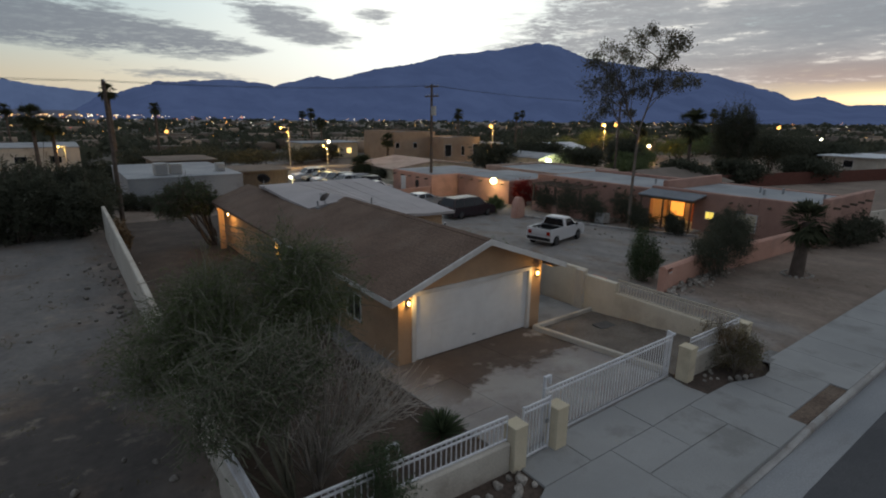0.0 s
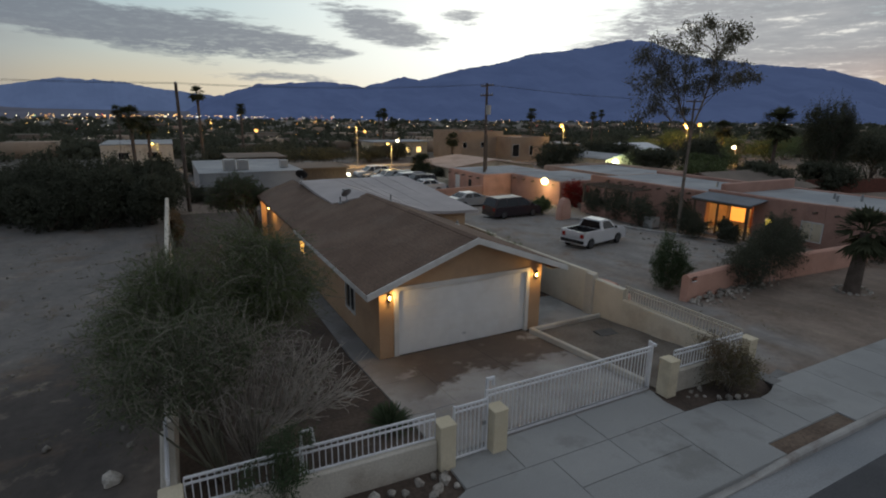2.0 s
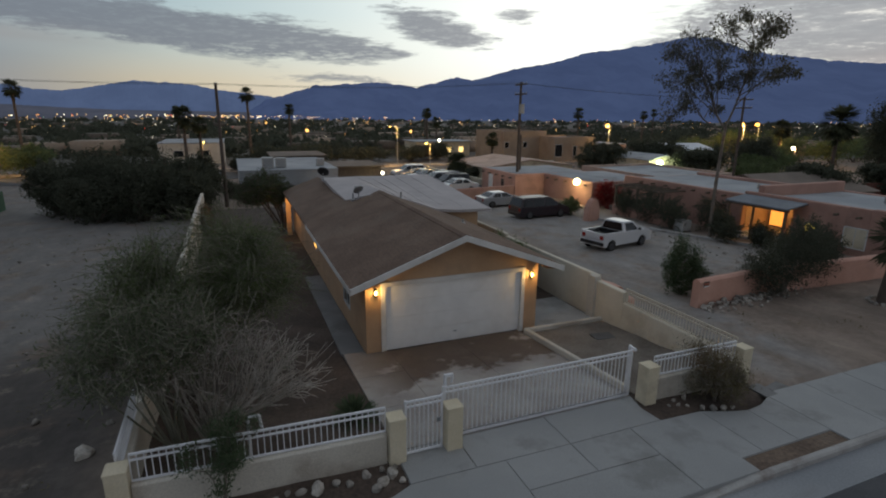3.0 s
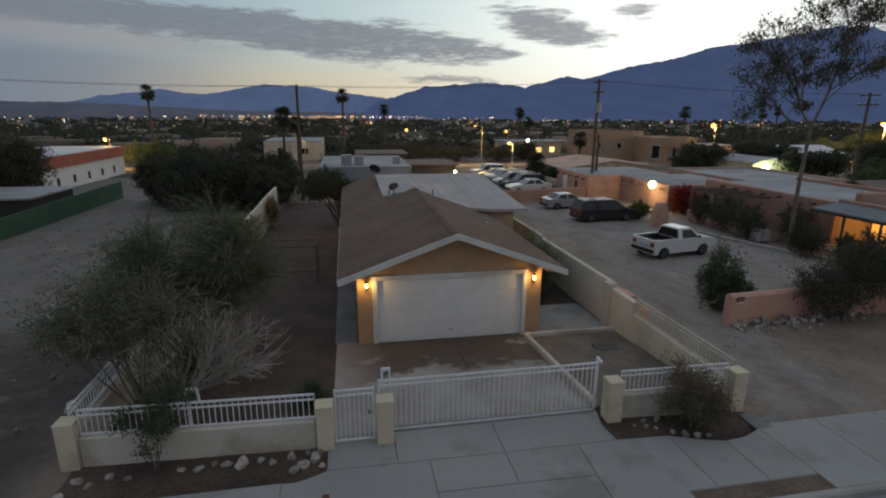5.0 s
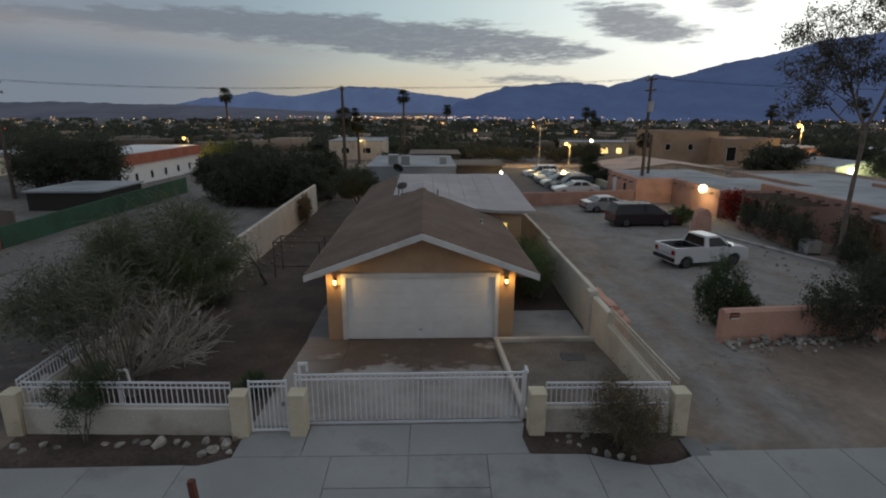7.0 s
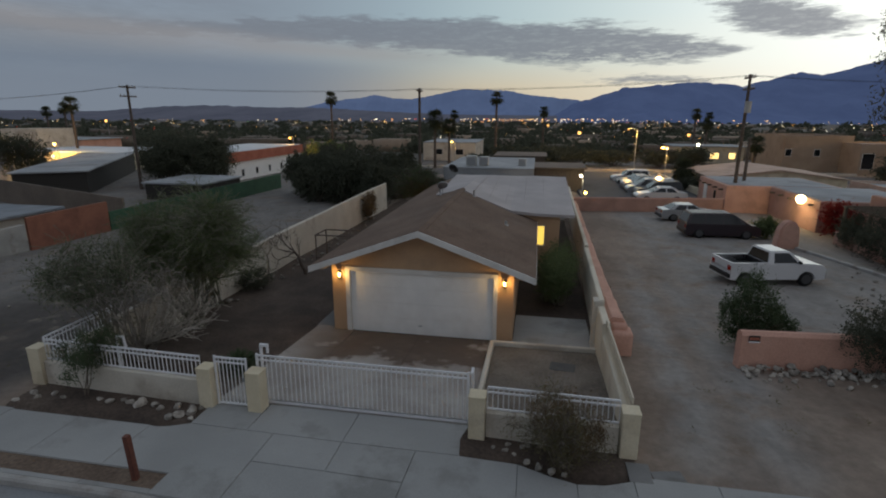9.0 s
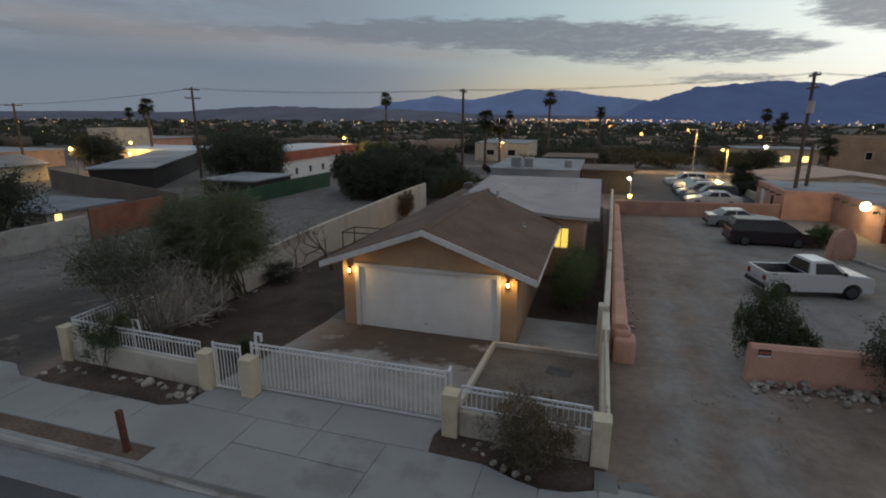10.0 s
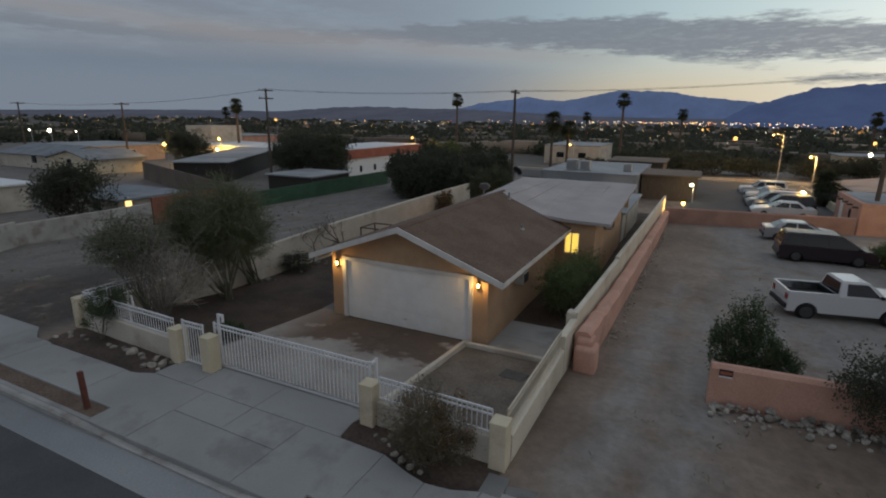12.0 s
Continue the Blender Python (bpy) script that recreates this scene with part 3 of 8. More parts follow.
def tubes(segs, sides=5, least=0.006):
    """Verts and quads of tapered tubes along (a, b, ra, rb) segments."""
    a = np.array([s[0] for s in segs], float)
    b = np.array([s[1] for s in segs], float)
    ra = np.maximum([s[2] for s in segs], least)[:, None, None]
    rb = np.maximum([s[3] for s in segs], least)[:, None, None]
    d = b - a
    d /= np.linalg.norm(d, axis=1, keepdims=True) + 1e-9
    ref = np.where(np.abs(d[:, 2:3]) > 0.9, np.array([[1.0, 0, 0]]), np.array([[0, 0, 1.0]]))
    u = np.cross(d, ref)
    u /= np.linalg.norm(u, axis=1, keepdims=True) + 1e-9
    v = np.cross(d, u)
    ang = np.arange(sides) * 2 * np.pi / sides
    ring = u[:, None, :] * np.cos(ang)[None, :, None] + v[:, None, :] * np.sin(ang)[None, :, None]
    verts = np.concatenate([a[:, None, :] + ring * ra, b[:, None, :] + ring * rb], 1).reshape(-1, 3)
    i = np.arange(sides)
    j = (i + 1) % sides
    quad = np.stack([i, j, j + sides, i + sides], 1)
    faces = (np.arange(len(segs))[:, None, None] * 2 * sides + quad[None]).reshape(-1, 4)
    return verts, faces


def leaves(centres, rng, size, slim=0.45, droop=0.0):
    """One small bent leaf at each centre: verts and quads."""
    n = len(centres)
    d = rng.normal(size=(n, 3))
    d[:, 2] -= droop
    d /= np.linalg.norm(d, axis=1, keepdims=True)
    w = np.cross(d, rng.normal(size=(n, 3)))
    w /= np.linalg.norm(w, axis=1, keepdims=True) + 1e-9
    s = size * rng.uniform(0.6, 1.4, (n, 1))
    c = np.asarray(centres)
    quad = np.stack([c, c + d * s * 0.5 + w * s * slim * 0.5, c + d * s, c + d * s * 0.5 - w * s * slim * 0.5], 1).reshape(-1, 3)
    return quad, np.arange(4 * n).reshape(n, 4)


def grow(rng, p, d, length, r, depth, segs, tips, wander=0.25, lift=0.05, forks=(2, 4), spread=0.7, shrink=0.68):
    """A limb that wanders and forks. Fills segs with tapered pieces, tips with the ends."""
    p, d = np.array(p, float), np.array(d, float)
    steps = 4
    for i in range(steps):
        d = d + rng.normal(size=3) * wander / 2
        d[2] += lift
        d /= np.linalg.norm(d)
        q = p + d * length / steps
        r2 = r * 0.86
        segs.append((p, q, r, r2))
        if depth and i >= 1 and rng.random() < 0.55:
            side = d + rng.normal(size=3) * spread
            grow(rng, q, side / np.linalg.norm(side), length * shrink * rng.uniform(0.6, 1.0), r2 * 0.55, depth - 1, segs, tips, wander, lift, forks, spread, shrink)
        p, r = q, r2
        if depth <= 1:
            tips.append((p, d))
    if depth:
        for _ in range(rng.integers(*forks)):
            side = d + rng.normal(size=3) * spread
            grow(rng, p, side / np.linalg.norm(side), length * shrink * rng.uniform(0.7, 1.1), r * 0.7, depth - 1, segs, tips, wander, lift, forks, spread, shrink)
    else:
        tips.append((p, d))


def leafy(name, at, label, category, seed, starts, depth, leaf, bark, per_tip, size, scatter, droop=0.3, slim=0.45, group="", cut=1.0, low=0.0, least=0.006, **how):
    """A tree or shrub: limbs from the given starts (direction, length, radius) and leaves round their ends."""
    rng = np.random.default_rng(seed)
    ob = thing(name, at, label, category, group)
    segs, tips = [], []
    for off, d, length, r in starts:
        grow(rng, off, np.array(d, float) / np.linalg.norm(d), length, r, depth, segs, tips, **how)
    v, f = tubes(segs, 5, least)
    trunk = new("trunk", arrays_mesh("trunk", v, f, bark, True))
    trunk.parent = ob
    if per_tip:
        pts = np.array([t[0] for t in tips])
        pts = pts[rng.random(len(pts)) < cut]
        pts = pts[pts[:, 2] > low]
        c = np.repeat(pts, per_tip, 0) + rng.normal(size=(len(pts) * per_tip, 3)) * scatter
        c[:, 2] = np.maximum(c[:, 2], 0.03)
        v, f = leaves(c, rng, size, slim, droop)
        crown = new("crown", arrays_mesh("crown", v, f, leaf))
        crown.parent = ob
    return ob


def crown_points(rng, n, blobs, jag=0.35):
    """Points in the outer shells of overlapping ovals (x, y, z, rx, ry, rz), ragged and with gaps."""
    blobs = np.array(blobs, float)
    vol = np.prod(blobs[:, 3:], 1) ** 0.67
    pick = rng.choice(len(blobs), n, p=vol / vol.sum())
    d = rng.normal(size=(n, 3))
    d /= np.linalg.norm(d, axis=1, keepdims=True)
    lump = 1 + jag * (np.sin(d[:, 0] * 7 + pick) * np.cos(d[:, 1] * 6 + 2 * pick) + 0.5 * np.sin(d[:, 2] * 11 + d[:, 0] * 5))
    rad = rng.uniform(0.35, 1.0, (n, 1)) ** 0.6 * lump[:, None]
    # shoots that stick out of the clumps
    m = max(6, n // 260)
    shoot = rng.normal(size=(m, 3))
    shoot[:, 2] = np.abs(shoot[:, 2]) * 1.2 - 0.2
    shoot /= np.linalg.norm(shoot, axis=1, keepdims=True)
    k = n // 4
    which = rng.integers(m, size=k)
    d[:k] = shoot[which] + rng.normal(size=(k, 3)) * 0.10
    pick[:k] = which % len(blobs)
    rad[:k] = rng.uniform(0.7, 1.32, (k, 1))
    return blobs[pick, :3] + d * blobs[pick, 3:] * rad


def bushy(name, at, label, category, seed, blobs, n, size, leaf, bark, limbs=6, height=1.0, girth=0.05, slim=0.5, droop=0.1, group=""):
    """A dense tree or bush: limbs from the ground into the crown, and a crown of many leaves in ragged clumps."""
    rng = np.random.default_rng(seed)
    ob = thing(name, at, label, category, group)
    segs = []
    for _ in range(limbs):
        b = blobs[rng.integers(len(blobs))]
        top = np.array([b[0], b[1], b[2]]) + rng.normal(size=3) * np.array(b[3:]) * 0.4
        foot = np.array([rng.normal() * girth * 2, rng.normal() * girth * 2, -0.1])
        mid = foot * 0.6 + top * 0.4 + rng.normal(size=3) * 0.08 * height
        segs += [(foot, mid, girth, girth * 0.7), (mid, top, girth * 0.7, girth * 0.3)]
        for _ in range(4):
            end = top + rng.normal(size=3) * np.array(b[3:]) * 0.6
            segs.append((mid * 0.3 + top * 0.7, end, girth * 0.3, girth * 0.1))
    v, f = tubes(segs)
    o = new("trunk", arrays_mesh("trunk", v, f, bark, True))
    o.parent = ob
    c = crown_points(rng, n, blobs)
    c[:, 2] = np.maximum(c[:, 2], 0.05)
    v, f = leaves(c, rng, size, slim, droop)
    o = new("crown", arrays_mesh("crown", v, f, leaf))
    o.parent = ob
    return ob


# ---------------------------------------------------------------- ground, street, paving
LOT_L, LOT_R, LOT_B = 2.5, 17.2, 44.0


def ground_height(x, y):
    if y < 5.6:
        return -0.12
    inside = LOT_L < x < LOT_R and 6.9 < y < LOT_B
    z = (g_lot(y) if inside else g_out(y)) - 0.03
    r = math.hypot(x - 10, y - 10)
    if r < 90:
        z += 0.05 * noise.noise((x * 0.35, y * 0.35, 0.0)) + 0.02 * noise.noise((x * 1.7, y * 1.7, 3.0))
    return z


def build_ground():
    near_x = np.arange(-30, 50, 0.5)
    near_y = np.arange(5.5, 62, 0.5)
    far = np.geomspace(2, 4900, 26)
    xs = np.unique(np.concatenate([-30 - far[::-1], near_x, [LOT_L - 0.02, LOT_L + 0.02, LOT_R - 0.02, LOT_R + 0.02], 49.5 + far]))
    ys = np.unique(np.concatenate([-9 - far[::-1], np.linspace(-9, 5.45, 8), near_y, [6.88, 6.92], 61.5 + far]))
    verts = np.array([(x, y, ground_height(x, y)) for y in ys for x in xs])
    nx, ny = len(xs), len(ys)
    i, j = np.meshgrid(np.arange(nx - 1), np.arange(ny - 1))
    a = (j * nx + i).ravel()
    faces = np.stack([a, a + 1, a + nx + 1, a + nx], 1)
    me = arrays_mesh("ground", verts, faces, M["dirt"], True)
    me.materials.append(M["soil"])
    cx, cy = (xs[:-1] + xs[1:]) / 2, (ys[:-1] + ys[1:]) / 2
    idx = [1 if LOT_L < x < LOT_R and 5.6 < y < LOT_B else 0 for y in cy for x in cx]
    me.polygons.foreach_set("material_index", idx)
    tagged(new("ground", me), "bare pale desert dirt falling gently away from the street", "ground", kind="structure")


build_ground()
solid("road", boxes((-300, 300, -9, 2.93, -0.06, 0.04)), M["asphalt"], "dark grey asphalt street", "road", kind="structure")
solid("gutter", boxes((-300, 300, 2.934, 3.66, -0.06, 0.048)), M["gutter"], "pale concrete gutter along the street", "gutter", kind="structure")


def build_kerb():
    """The kerb, dropped across the driveway."""
    bm = bmesh.new()
    xs = [-300, -40, 0, 7.4, 9.6, 12.6, 14.4, 30, 60, 300]
    tops = [0.2, 0.2, 0.2, 0.2, 0.085, 0.085, 0.2, 0.2, 0.2, 0.2]
    rings = []
    for x, t in zip(xs, tops):
        pts = [(3.66, -0.06), (3.66, 0.05 + (t - 0.05) * 0.75), (3.70, t), (3.80, t), (3.80, -0.06)]
        rings.append([bm.verts.new((x, y, z)) for y, z in pts])
    for a, b in zip(rings, rings[1:]):
        for k in range(4):
            bm.faces.new((a[k], b[k], b[k + 1], a[k + 1]))
    bmesh.ops.recalc_face_normals(bm, faces=bm.faces)
    solid("kerb", bm, M["kerb"], "weathered concrete kerb dropped across the driveway", "kerb", kind="structure")


build_kerb()

PAVING = tagged(new("pavement"), "pale grey concrete pavement and driveway apron in jointed slabs", "pavement", kind="structure")
DRIVE = tagged(new("driveway"), "stained concrete driveway in front of the garage", "driveway", kind="structure")
strip_bm = boxes((14.2, 17.05, 3.83, 4.22, -0.1, 0.165))
solid("dirt_strip", strip_bm, M["yard"], "narrow dirt cut-out in the pavement beside the kerb", "dirt strip", kind="structure")
solid("dirt_strip", boxes((-60, 8.1, 3.93, 4.38, -0.1, 0.165)), M["yard"], "long dirt cut-out in the pavement with a wooden stake", "dirt strip", kind="structure")


# ---------------------------------------------------------------- the house
def gable_z(x, eave=2.05, top=3.39, half=3.7, mid=11.36):
    return top - (top - eave) * abs(x - mid) / half


def build_house():
    h = thing("house", (0, 0, 0), "tan stucco house with a brown shingle roof and double garage", "house")
    z0 = -0.45
    # walls, with the garage opening left free
    bm = bmesh.new()
    prism(bm, [(8.22, z0), (8.78, z0), (8.78, 1.93), (13.80, 1.93), (13.80, z0), (14.40, z0), (14.40, 2.23), (11.36, 3.29), (8.22, 2.20)], "y", 12.73, 12.93)
    part("front_wall", bm, M["tan"], h)
    bm = boxes((8.22, 8.42, 12.93, 15.1, z0, 2.12), (8.22, 8.42, 16.2, 33.0, z0, 2.12), (8.22, 8.42, 15.1, 16.2, z0, 0.35), (8.22, 8.42, 15.1, 16.2, 1.35, 2.12))
    part("side_wall", bm, M["tan"], h)
    part("side_wall", boxes((14.20, 14.40, 12.93, 21.3, z0, 2.15)), M["tan"], h)
    part("back_wing_wall", boxes((14.40, 14.80, 21.3, 21.5, z0, 2.5), (15.48, 16.15, 21.3, 21.5, z0, 2.5), (14.80, 15.48, 21.3, 21.5, z0, 0.95), (14.80, 15.48, 21.3, 21.5, 1.95, 2.5)), M["tan"], h)
    part("back_wing_wall", boxes((15.95, 16.15, 21.5, 30.0, z0, 2.52)), M["tan"], h)
    part("back_wall", boxes((8.22, 16.15, 33.0, 33.2, z0, 2.1)), M["tan"], h)
    # solid near-black blocks stand for the unlit rooms
    part("interior", boxes((8.45, 14.15, 13.3, 20.9, z0 + 0.1, 1.9), (14.45, 15.9, 22.4, 29.5, z0 + 0.1, 2.4)), M["dark"], h)
    # garage
    part("door_trim", boxes((8.70, 8.86, 12.69, 12.81, z0, 2.04), (13.74, 13.88, 12.69, 12.81, z0, 2.04), (8.86, 13.74, 12.69, 12.81, 1.90, 2.04), bevel=0.008), M["trim"], h, "white painted trim round the garage door")
    gd = new("garage_door")
    gd.parent = h
    gd["label"] = "white sectional double garage door, closed"
    zb, sec = -0.30, 0.55
    for k in range(4):
        bm = boxes((8.83, 13.75, 12.80, 12.85, zb + k * sec + 0.002, zb + (k + 1) * sec - 0.002), bevel=0.006)
        for c in range(8):
            x = 8.83 + 0.615 * c + 0.06
            box(bm, x, x + 0.495, 12.796, 12.805, zb + k * sec + 0.09, zb + (k + 1) * sec - 0.09, bevel=0.004)
        part("door_panel", bm, M["white_paint"], gd)
    part("handle", boxes((11.22, 11.34, 12.765, 12.79, 0.02, 0.05)), M["steel"], gd)
    # roof: two shingle slopes, the left one running on to the back
    t = 0.10
    ov = 0.03
    def slope(x0, x1, y0, y1):
        return slab(bmesh.new(), [(x0, y0, gable_z(x0) + t), (x1, y0, gable_z(x1) + t), (x1, y1, gable_z(x1) + t), (x0, y1, gable_z(x0) + t)], t)
    roof = new("roof")
    roof.parent = h
    part("roof_slope", slope(7.66 - ov, 11.36, 12.17, 22.6), M["shingle"], roof)
    part("roof_slope", slope(7.66 - ov, 10.0, 22.6, 33.4), M["shingle"], roof)
    part("roof_slope", slope(11.36, 15.06 + ov, 12.17, 21.6), M["shingle"], roof)
    # courses of shingles as low steps across the slopes
    for side, x_end, y1 in ((-1, 7.70, 33.3), (1, 15.02, 21.5)):
        bm = bmesh.new()
        n = 24
        for k in range(n):
            f0, f1 = k / n, (k + 1) / n
            xa, xb = 11.36 + (x_end - 11.36) * f0, 11.36 + (x_end - 11.36) * f1
            ya, yb = 12.19, (22.5 if side < 0 and xa > 10.0 else y1)
            zt = gable_z(xa) + t + 0.004
            ze = gable_z(xb) + t + 0.007
            vs = [bm.verts.new(p) for p in ((xa, ya, zt), (xb, ya, ze), (xb, yb, ze), (xa, yb, zt), (xb, ya, ze - 0.008), (xb, yb, ze - 0.008))]
            bm.faces.new(vs[:4] if side > 0 else vs[3::-1])
            bm.faces.new((vs[1], vs[4], vs[5], vs[2]))
        bmesh.ops.recalc_face_normals(bm, faces=bm.faces)
        part("shingle_layer", bm, M["shingle"], roof)
    bm = bmesh.new()
    for s in (-1, 1):
        slab(bm, [(11.36, 12.17, 3.51), (11.36 + s * 0.16, 12.17, 3.455), (11.36 + s * 0.16, 22.3, 3.455), (11.36, 22.3, 3.51)], 0.02)
    part("ridge_cap", bm, M["shingle"], roof)
    # fascia boards
    for s, xe in ((-1, 7.64), (1, 15.08)):
        bm = bmesh.new()
        z_e, z_t = gable_z(xe) + 0.10, 3.49
        vs = [(xe, z_e - 0.20), (xe, z_e), (11.36, z_t), (11.36, z_t - 0.20)]
        prism(bm, vs, "y", 12.12, 12.165)
        part("fascia", bm, M["trim"], h, "white fascia board under the gable")
        y1 = 33.4 if s < 0 else 21.6
        part("fascia", boxes((xe - 0.02, xe + 0.02, 12.17, min(y1, 22.0), z_e - 0.19, z_e - 0.01)), M["trim"], h)
        bm = slab(bmesh.new(), [(8.22 if s < 0 else 14.40, 12.17, 2.10), (xe, 12.17, gable_z(xe) - 0.01), (xe, y1, gable_z(xe) - 0.01), (8.22 if s < 0 else 14.40, y1, 2.10)], 0.02)
        part("soffit", bm, M["tan"], h)
    # pale low-slope roof over the back wing
    xs = [9.8, 10.6, 11.4, 12.2, 13.0, 13.8, 15.0, 16.8]
    zf = [2.95, 3.23, 3.50, 3.21, 2.93, 2.66, 2.58, 2.52]
    yf = [23.3, 22.6, 21.9, 21.5, 21.25, 21.05, 21.05, 21.05]
    bm = bmesh.new()
    rows = []
    for k in range(9):
        f = k / 8
        rows.append([bm.verts.new((x, y + (30.6 - y) * f, z + (3.25 - z) * f + 0.015 * math.sin(9 * f + 2 * x))) for x, y, z in zip(xs, yf, zf)])
    for a, b in zip(rows, rows[1:]):
        for i in range(len(xs) - 1):
            bm.faces.new((a[i], a[i + 1], b[i + 1], b[i]))
    g = bmesh.ops.extrude_face_region(bm, geom=bm.faces[:])
    for v in g["geom"]:
        if isinstance(v, bmesh.types.BMVert):
            v.co.z -= 0.14
    bmesh.ops.recalc_face_normals(bm, faces=bm.faces)
    part("flat_roof", bm, M["rollroof"], roof, "pale rolled roofing over the back wing")
    bm = bmesh.new()
    for x in (11.9, 12.7, 13.5, 14.4, 15.4):
        rod(bm, (x, 21.6, lerp(x, xs, zf) + 0.03), (x, 30.5, 3.26), 0.012, n=4)
    part("roof_seam", bm, M["rollroof"], roof)
    # side door end wall and a small lit window far down the side
    part("porch_pier", boxes((7.62, 7.92, 31.4, 31.55, z0, 2.0)), M["tan"], h)
    w = new("window")
    w.parent = h
    w["label"] = "small window glowing orange in the side wall"
    part("window_frame", boxes((8.19, 8.218, 22.6, 22.66, 0.7, 1.5), (8.19, 8.218, 23.5, 23.56, 0.7, 1.5), (8.19, 8.218, 22.66, 23.5, 0.7, 0.75), (8.19, 8.218, 22.66, 23.5, 1.45, 1.5)), M["trim"], w)
    part("pane", boxes((8.20, 8.216, 22.66, 23.5, 0.75, 1.45)), M["win_amber"], w)
    # windows
    w = new("window")
    w.parent = h
    w["label"] = "dark sliding window in the side wall"
    part("window_frame", boxes((8.19, 8.25, 15.1, 15.15, 0.35, 1.35), (8.19, 8.25, 16.15, 16.2, 0.35, 1.35), (8.19, 8.25, 15.15, 16.15, 0.35, 0.40), (8.19, 8.25, 15.15, 16.15, 1.30, 1.35), (8.2, 8.24, 15.63, 15.67, 0.40, 1.30)), M["trim"], w)
    part("pane", boxes((8.27, 8.28, 15.15, 15.63, 0.40, 1.30)), M["glass"], w)
    part("pane", boxes((8.27, 8.28, 15.67, 16.15, 0.40, 1.30)), M["glass"], w)
    w = new("window")
    w.parent = h
    w["label"] = "lit yellow window with drawn blinds"
    part("window_frame", boxes((14.80, 14.84, 21.27, 21.33, 0.95, 1.95), (15.44, 15.48, 21.27, 21.33, 0.95, 1.95), (14.84, 15.44, 21.27, 21.33, 0.95, 0.99), (14.84, 15.44, 21.27, 21.33, 1.91, 1.95), (15.10, 15.14, 21.28, 21.32, 0.99, 1.91)), M["trim"], w)
    part("pane", boxes((14.84, 15.10, 21.38, 21.39, 0.99, 1.91)), M["win_yellow"], w)
    part("pane", boxes((15.14, 15.44, 21.38, 21.39, 0.99, 1.91)), M["win_yellow"], w)
    bm = bmesh.new()
    for k in range(8):
        box(bm, 14.84, 15.44, 21.35, 21.36, 1.02 + k * 0.11, 1.035 + k * 0.11)
    part("blind", bm, M["tan"], w)
    return h


build_house()


# ---------------------------------------------------------------- boundary walls
def wall_run(name, a, b, thick, foot, top, material, label, cap=0.03, kind="structure", steps=1):
    """A plastered wall from a to b; foot and top may be functions of y."""
    a, b = Vector((*a, 0)), Vector((*b, 0))
    d = (b - a).normalized()
    n = Vector((-d.y, d.x, 0)) * thick / 2
    bm = bmesh.new()
    rings = []
    for k in range(steps + 1):
        p = a + (b - a) * k / steps
        lo = foot(p.y) if callable(foot) else foot
        hi = top(p.y) if callable(top) else top
        c = min(cap, thick / 3)
        prof = [(-1, lo), (-1, hi - c), (-1 + 2 * c / thick, hi), (1 - 2 * c / thick, hi), (1, hi - c), (1, lo)]
        rings.append([bm.verts.new((p.x + n.x * s, p.y + n.y * s, z)) for s, z in prof])
    for r, s in zip(rings, rings[1:]):
        for k in range(5):
            bm.faces.new((r[k], s[k], s[k + 1], r[k + 1]))
    bm.faces.new(rings[0])
    bm.faces.new(rings[-1][::-1])
    bmesh.ops.recalc_face_normals(bm, faces=bm.faces)
    return solid(name, bm, material, label, "wall", kind=kind)


wall_run("wall_west", (2.42, 9.6), (2.5, 38.6), 0.2, lambda y: g_out(y) - 0.7, lambda y: lerp(y, (9.6, 14, 20, 34, 36), (1.0, 1.1, 1.32, 1.5, 1.5)), M["white_wall"], "dirty white stuccoed block wall along the side yard", steps=24)
wall_run("wall_west", (2.42, 7.22), (2.38, 9.6), 0.28, -0.3, 0.85, M["white_wall"], "low white wall under the side railing")
wall_run("wall_front", (2.66, 7.02), (7.2, 6.85), 0.18, -0.2, 0.84, M["white_wall"], "low off-white front wall under a white railing")
wall_run("wall_front", (14.11, 6.78), (16.86, 6.72), 0.18, -0.2, 0.80, M["white_wall"], "low off-white front wall under a white railing")
wall_run("wall_east", (17.15, 6.88), (17.15, 11.3), 0.2, -0.6, 0.80, M["cream_wall"], "low cream wall with a railing beside the neighbour's drive", steps=4)
wall_run("wall_east", (17.15, 11.3), (17.15, 12.8), 0.22, -0.6, 1.18, M["cream_wall"], "higher piece of off-white wall beside the drive")
wall_run("wall_east", (17.16, 12.8), (17.33, 20.2), 0.18, lambda y: g_out(y) - 0.6, lambda y: lerp(y, (12.8, 20.2), (1.37, 1.24)), M["cream_wall"], "cream-white wall along the house", steps=6)
wall_run("wall_east", (17.33, 20.2), (17.80, 43.0), 0.18, lambda y: g_out(y) - 0.6, lambda y: lerp(y, (20.2, 29, 43), (1.36, 1.20, 1.04)), M["cream_wall"], "cream-white wall along the house", steps=12)
wall_run("wall_east", (17.56, 12.2), (18.13, 40.4), 0.46, lambda y: g_out(y) - 0.5, lambda y: lerp(y, (12.3, 14.2, 14.6, 20, 40.4), (1.02, 1.0, 0.86, 0.66, 0.22)) + 0.035 * math.sin(y * 1.7) + 0.02 * math.sin(y * 4.1), M["pink"], "uneven pink adobe wall along the neighbour's drive", cap=0.10, steps=56)
wall_run("wall_back", (18.1, 40.5), (30.2, 42.4), 0.24, -1.4, 0.5, M["adobe"], "low pink wall closing the neighbour's yard", cap=0.08, steps=4)
wall_run("wall_pink_front", (20.85, 11.66), (24.8, 11.95), 0.32, -0.4, lambda y: 1.12, M["pink"], "low pink adobe wall with rounded top", cap=0.09, steps=4)
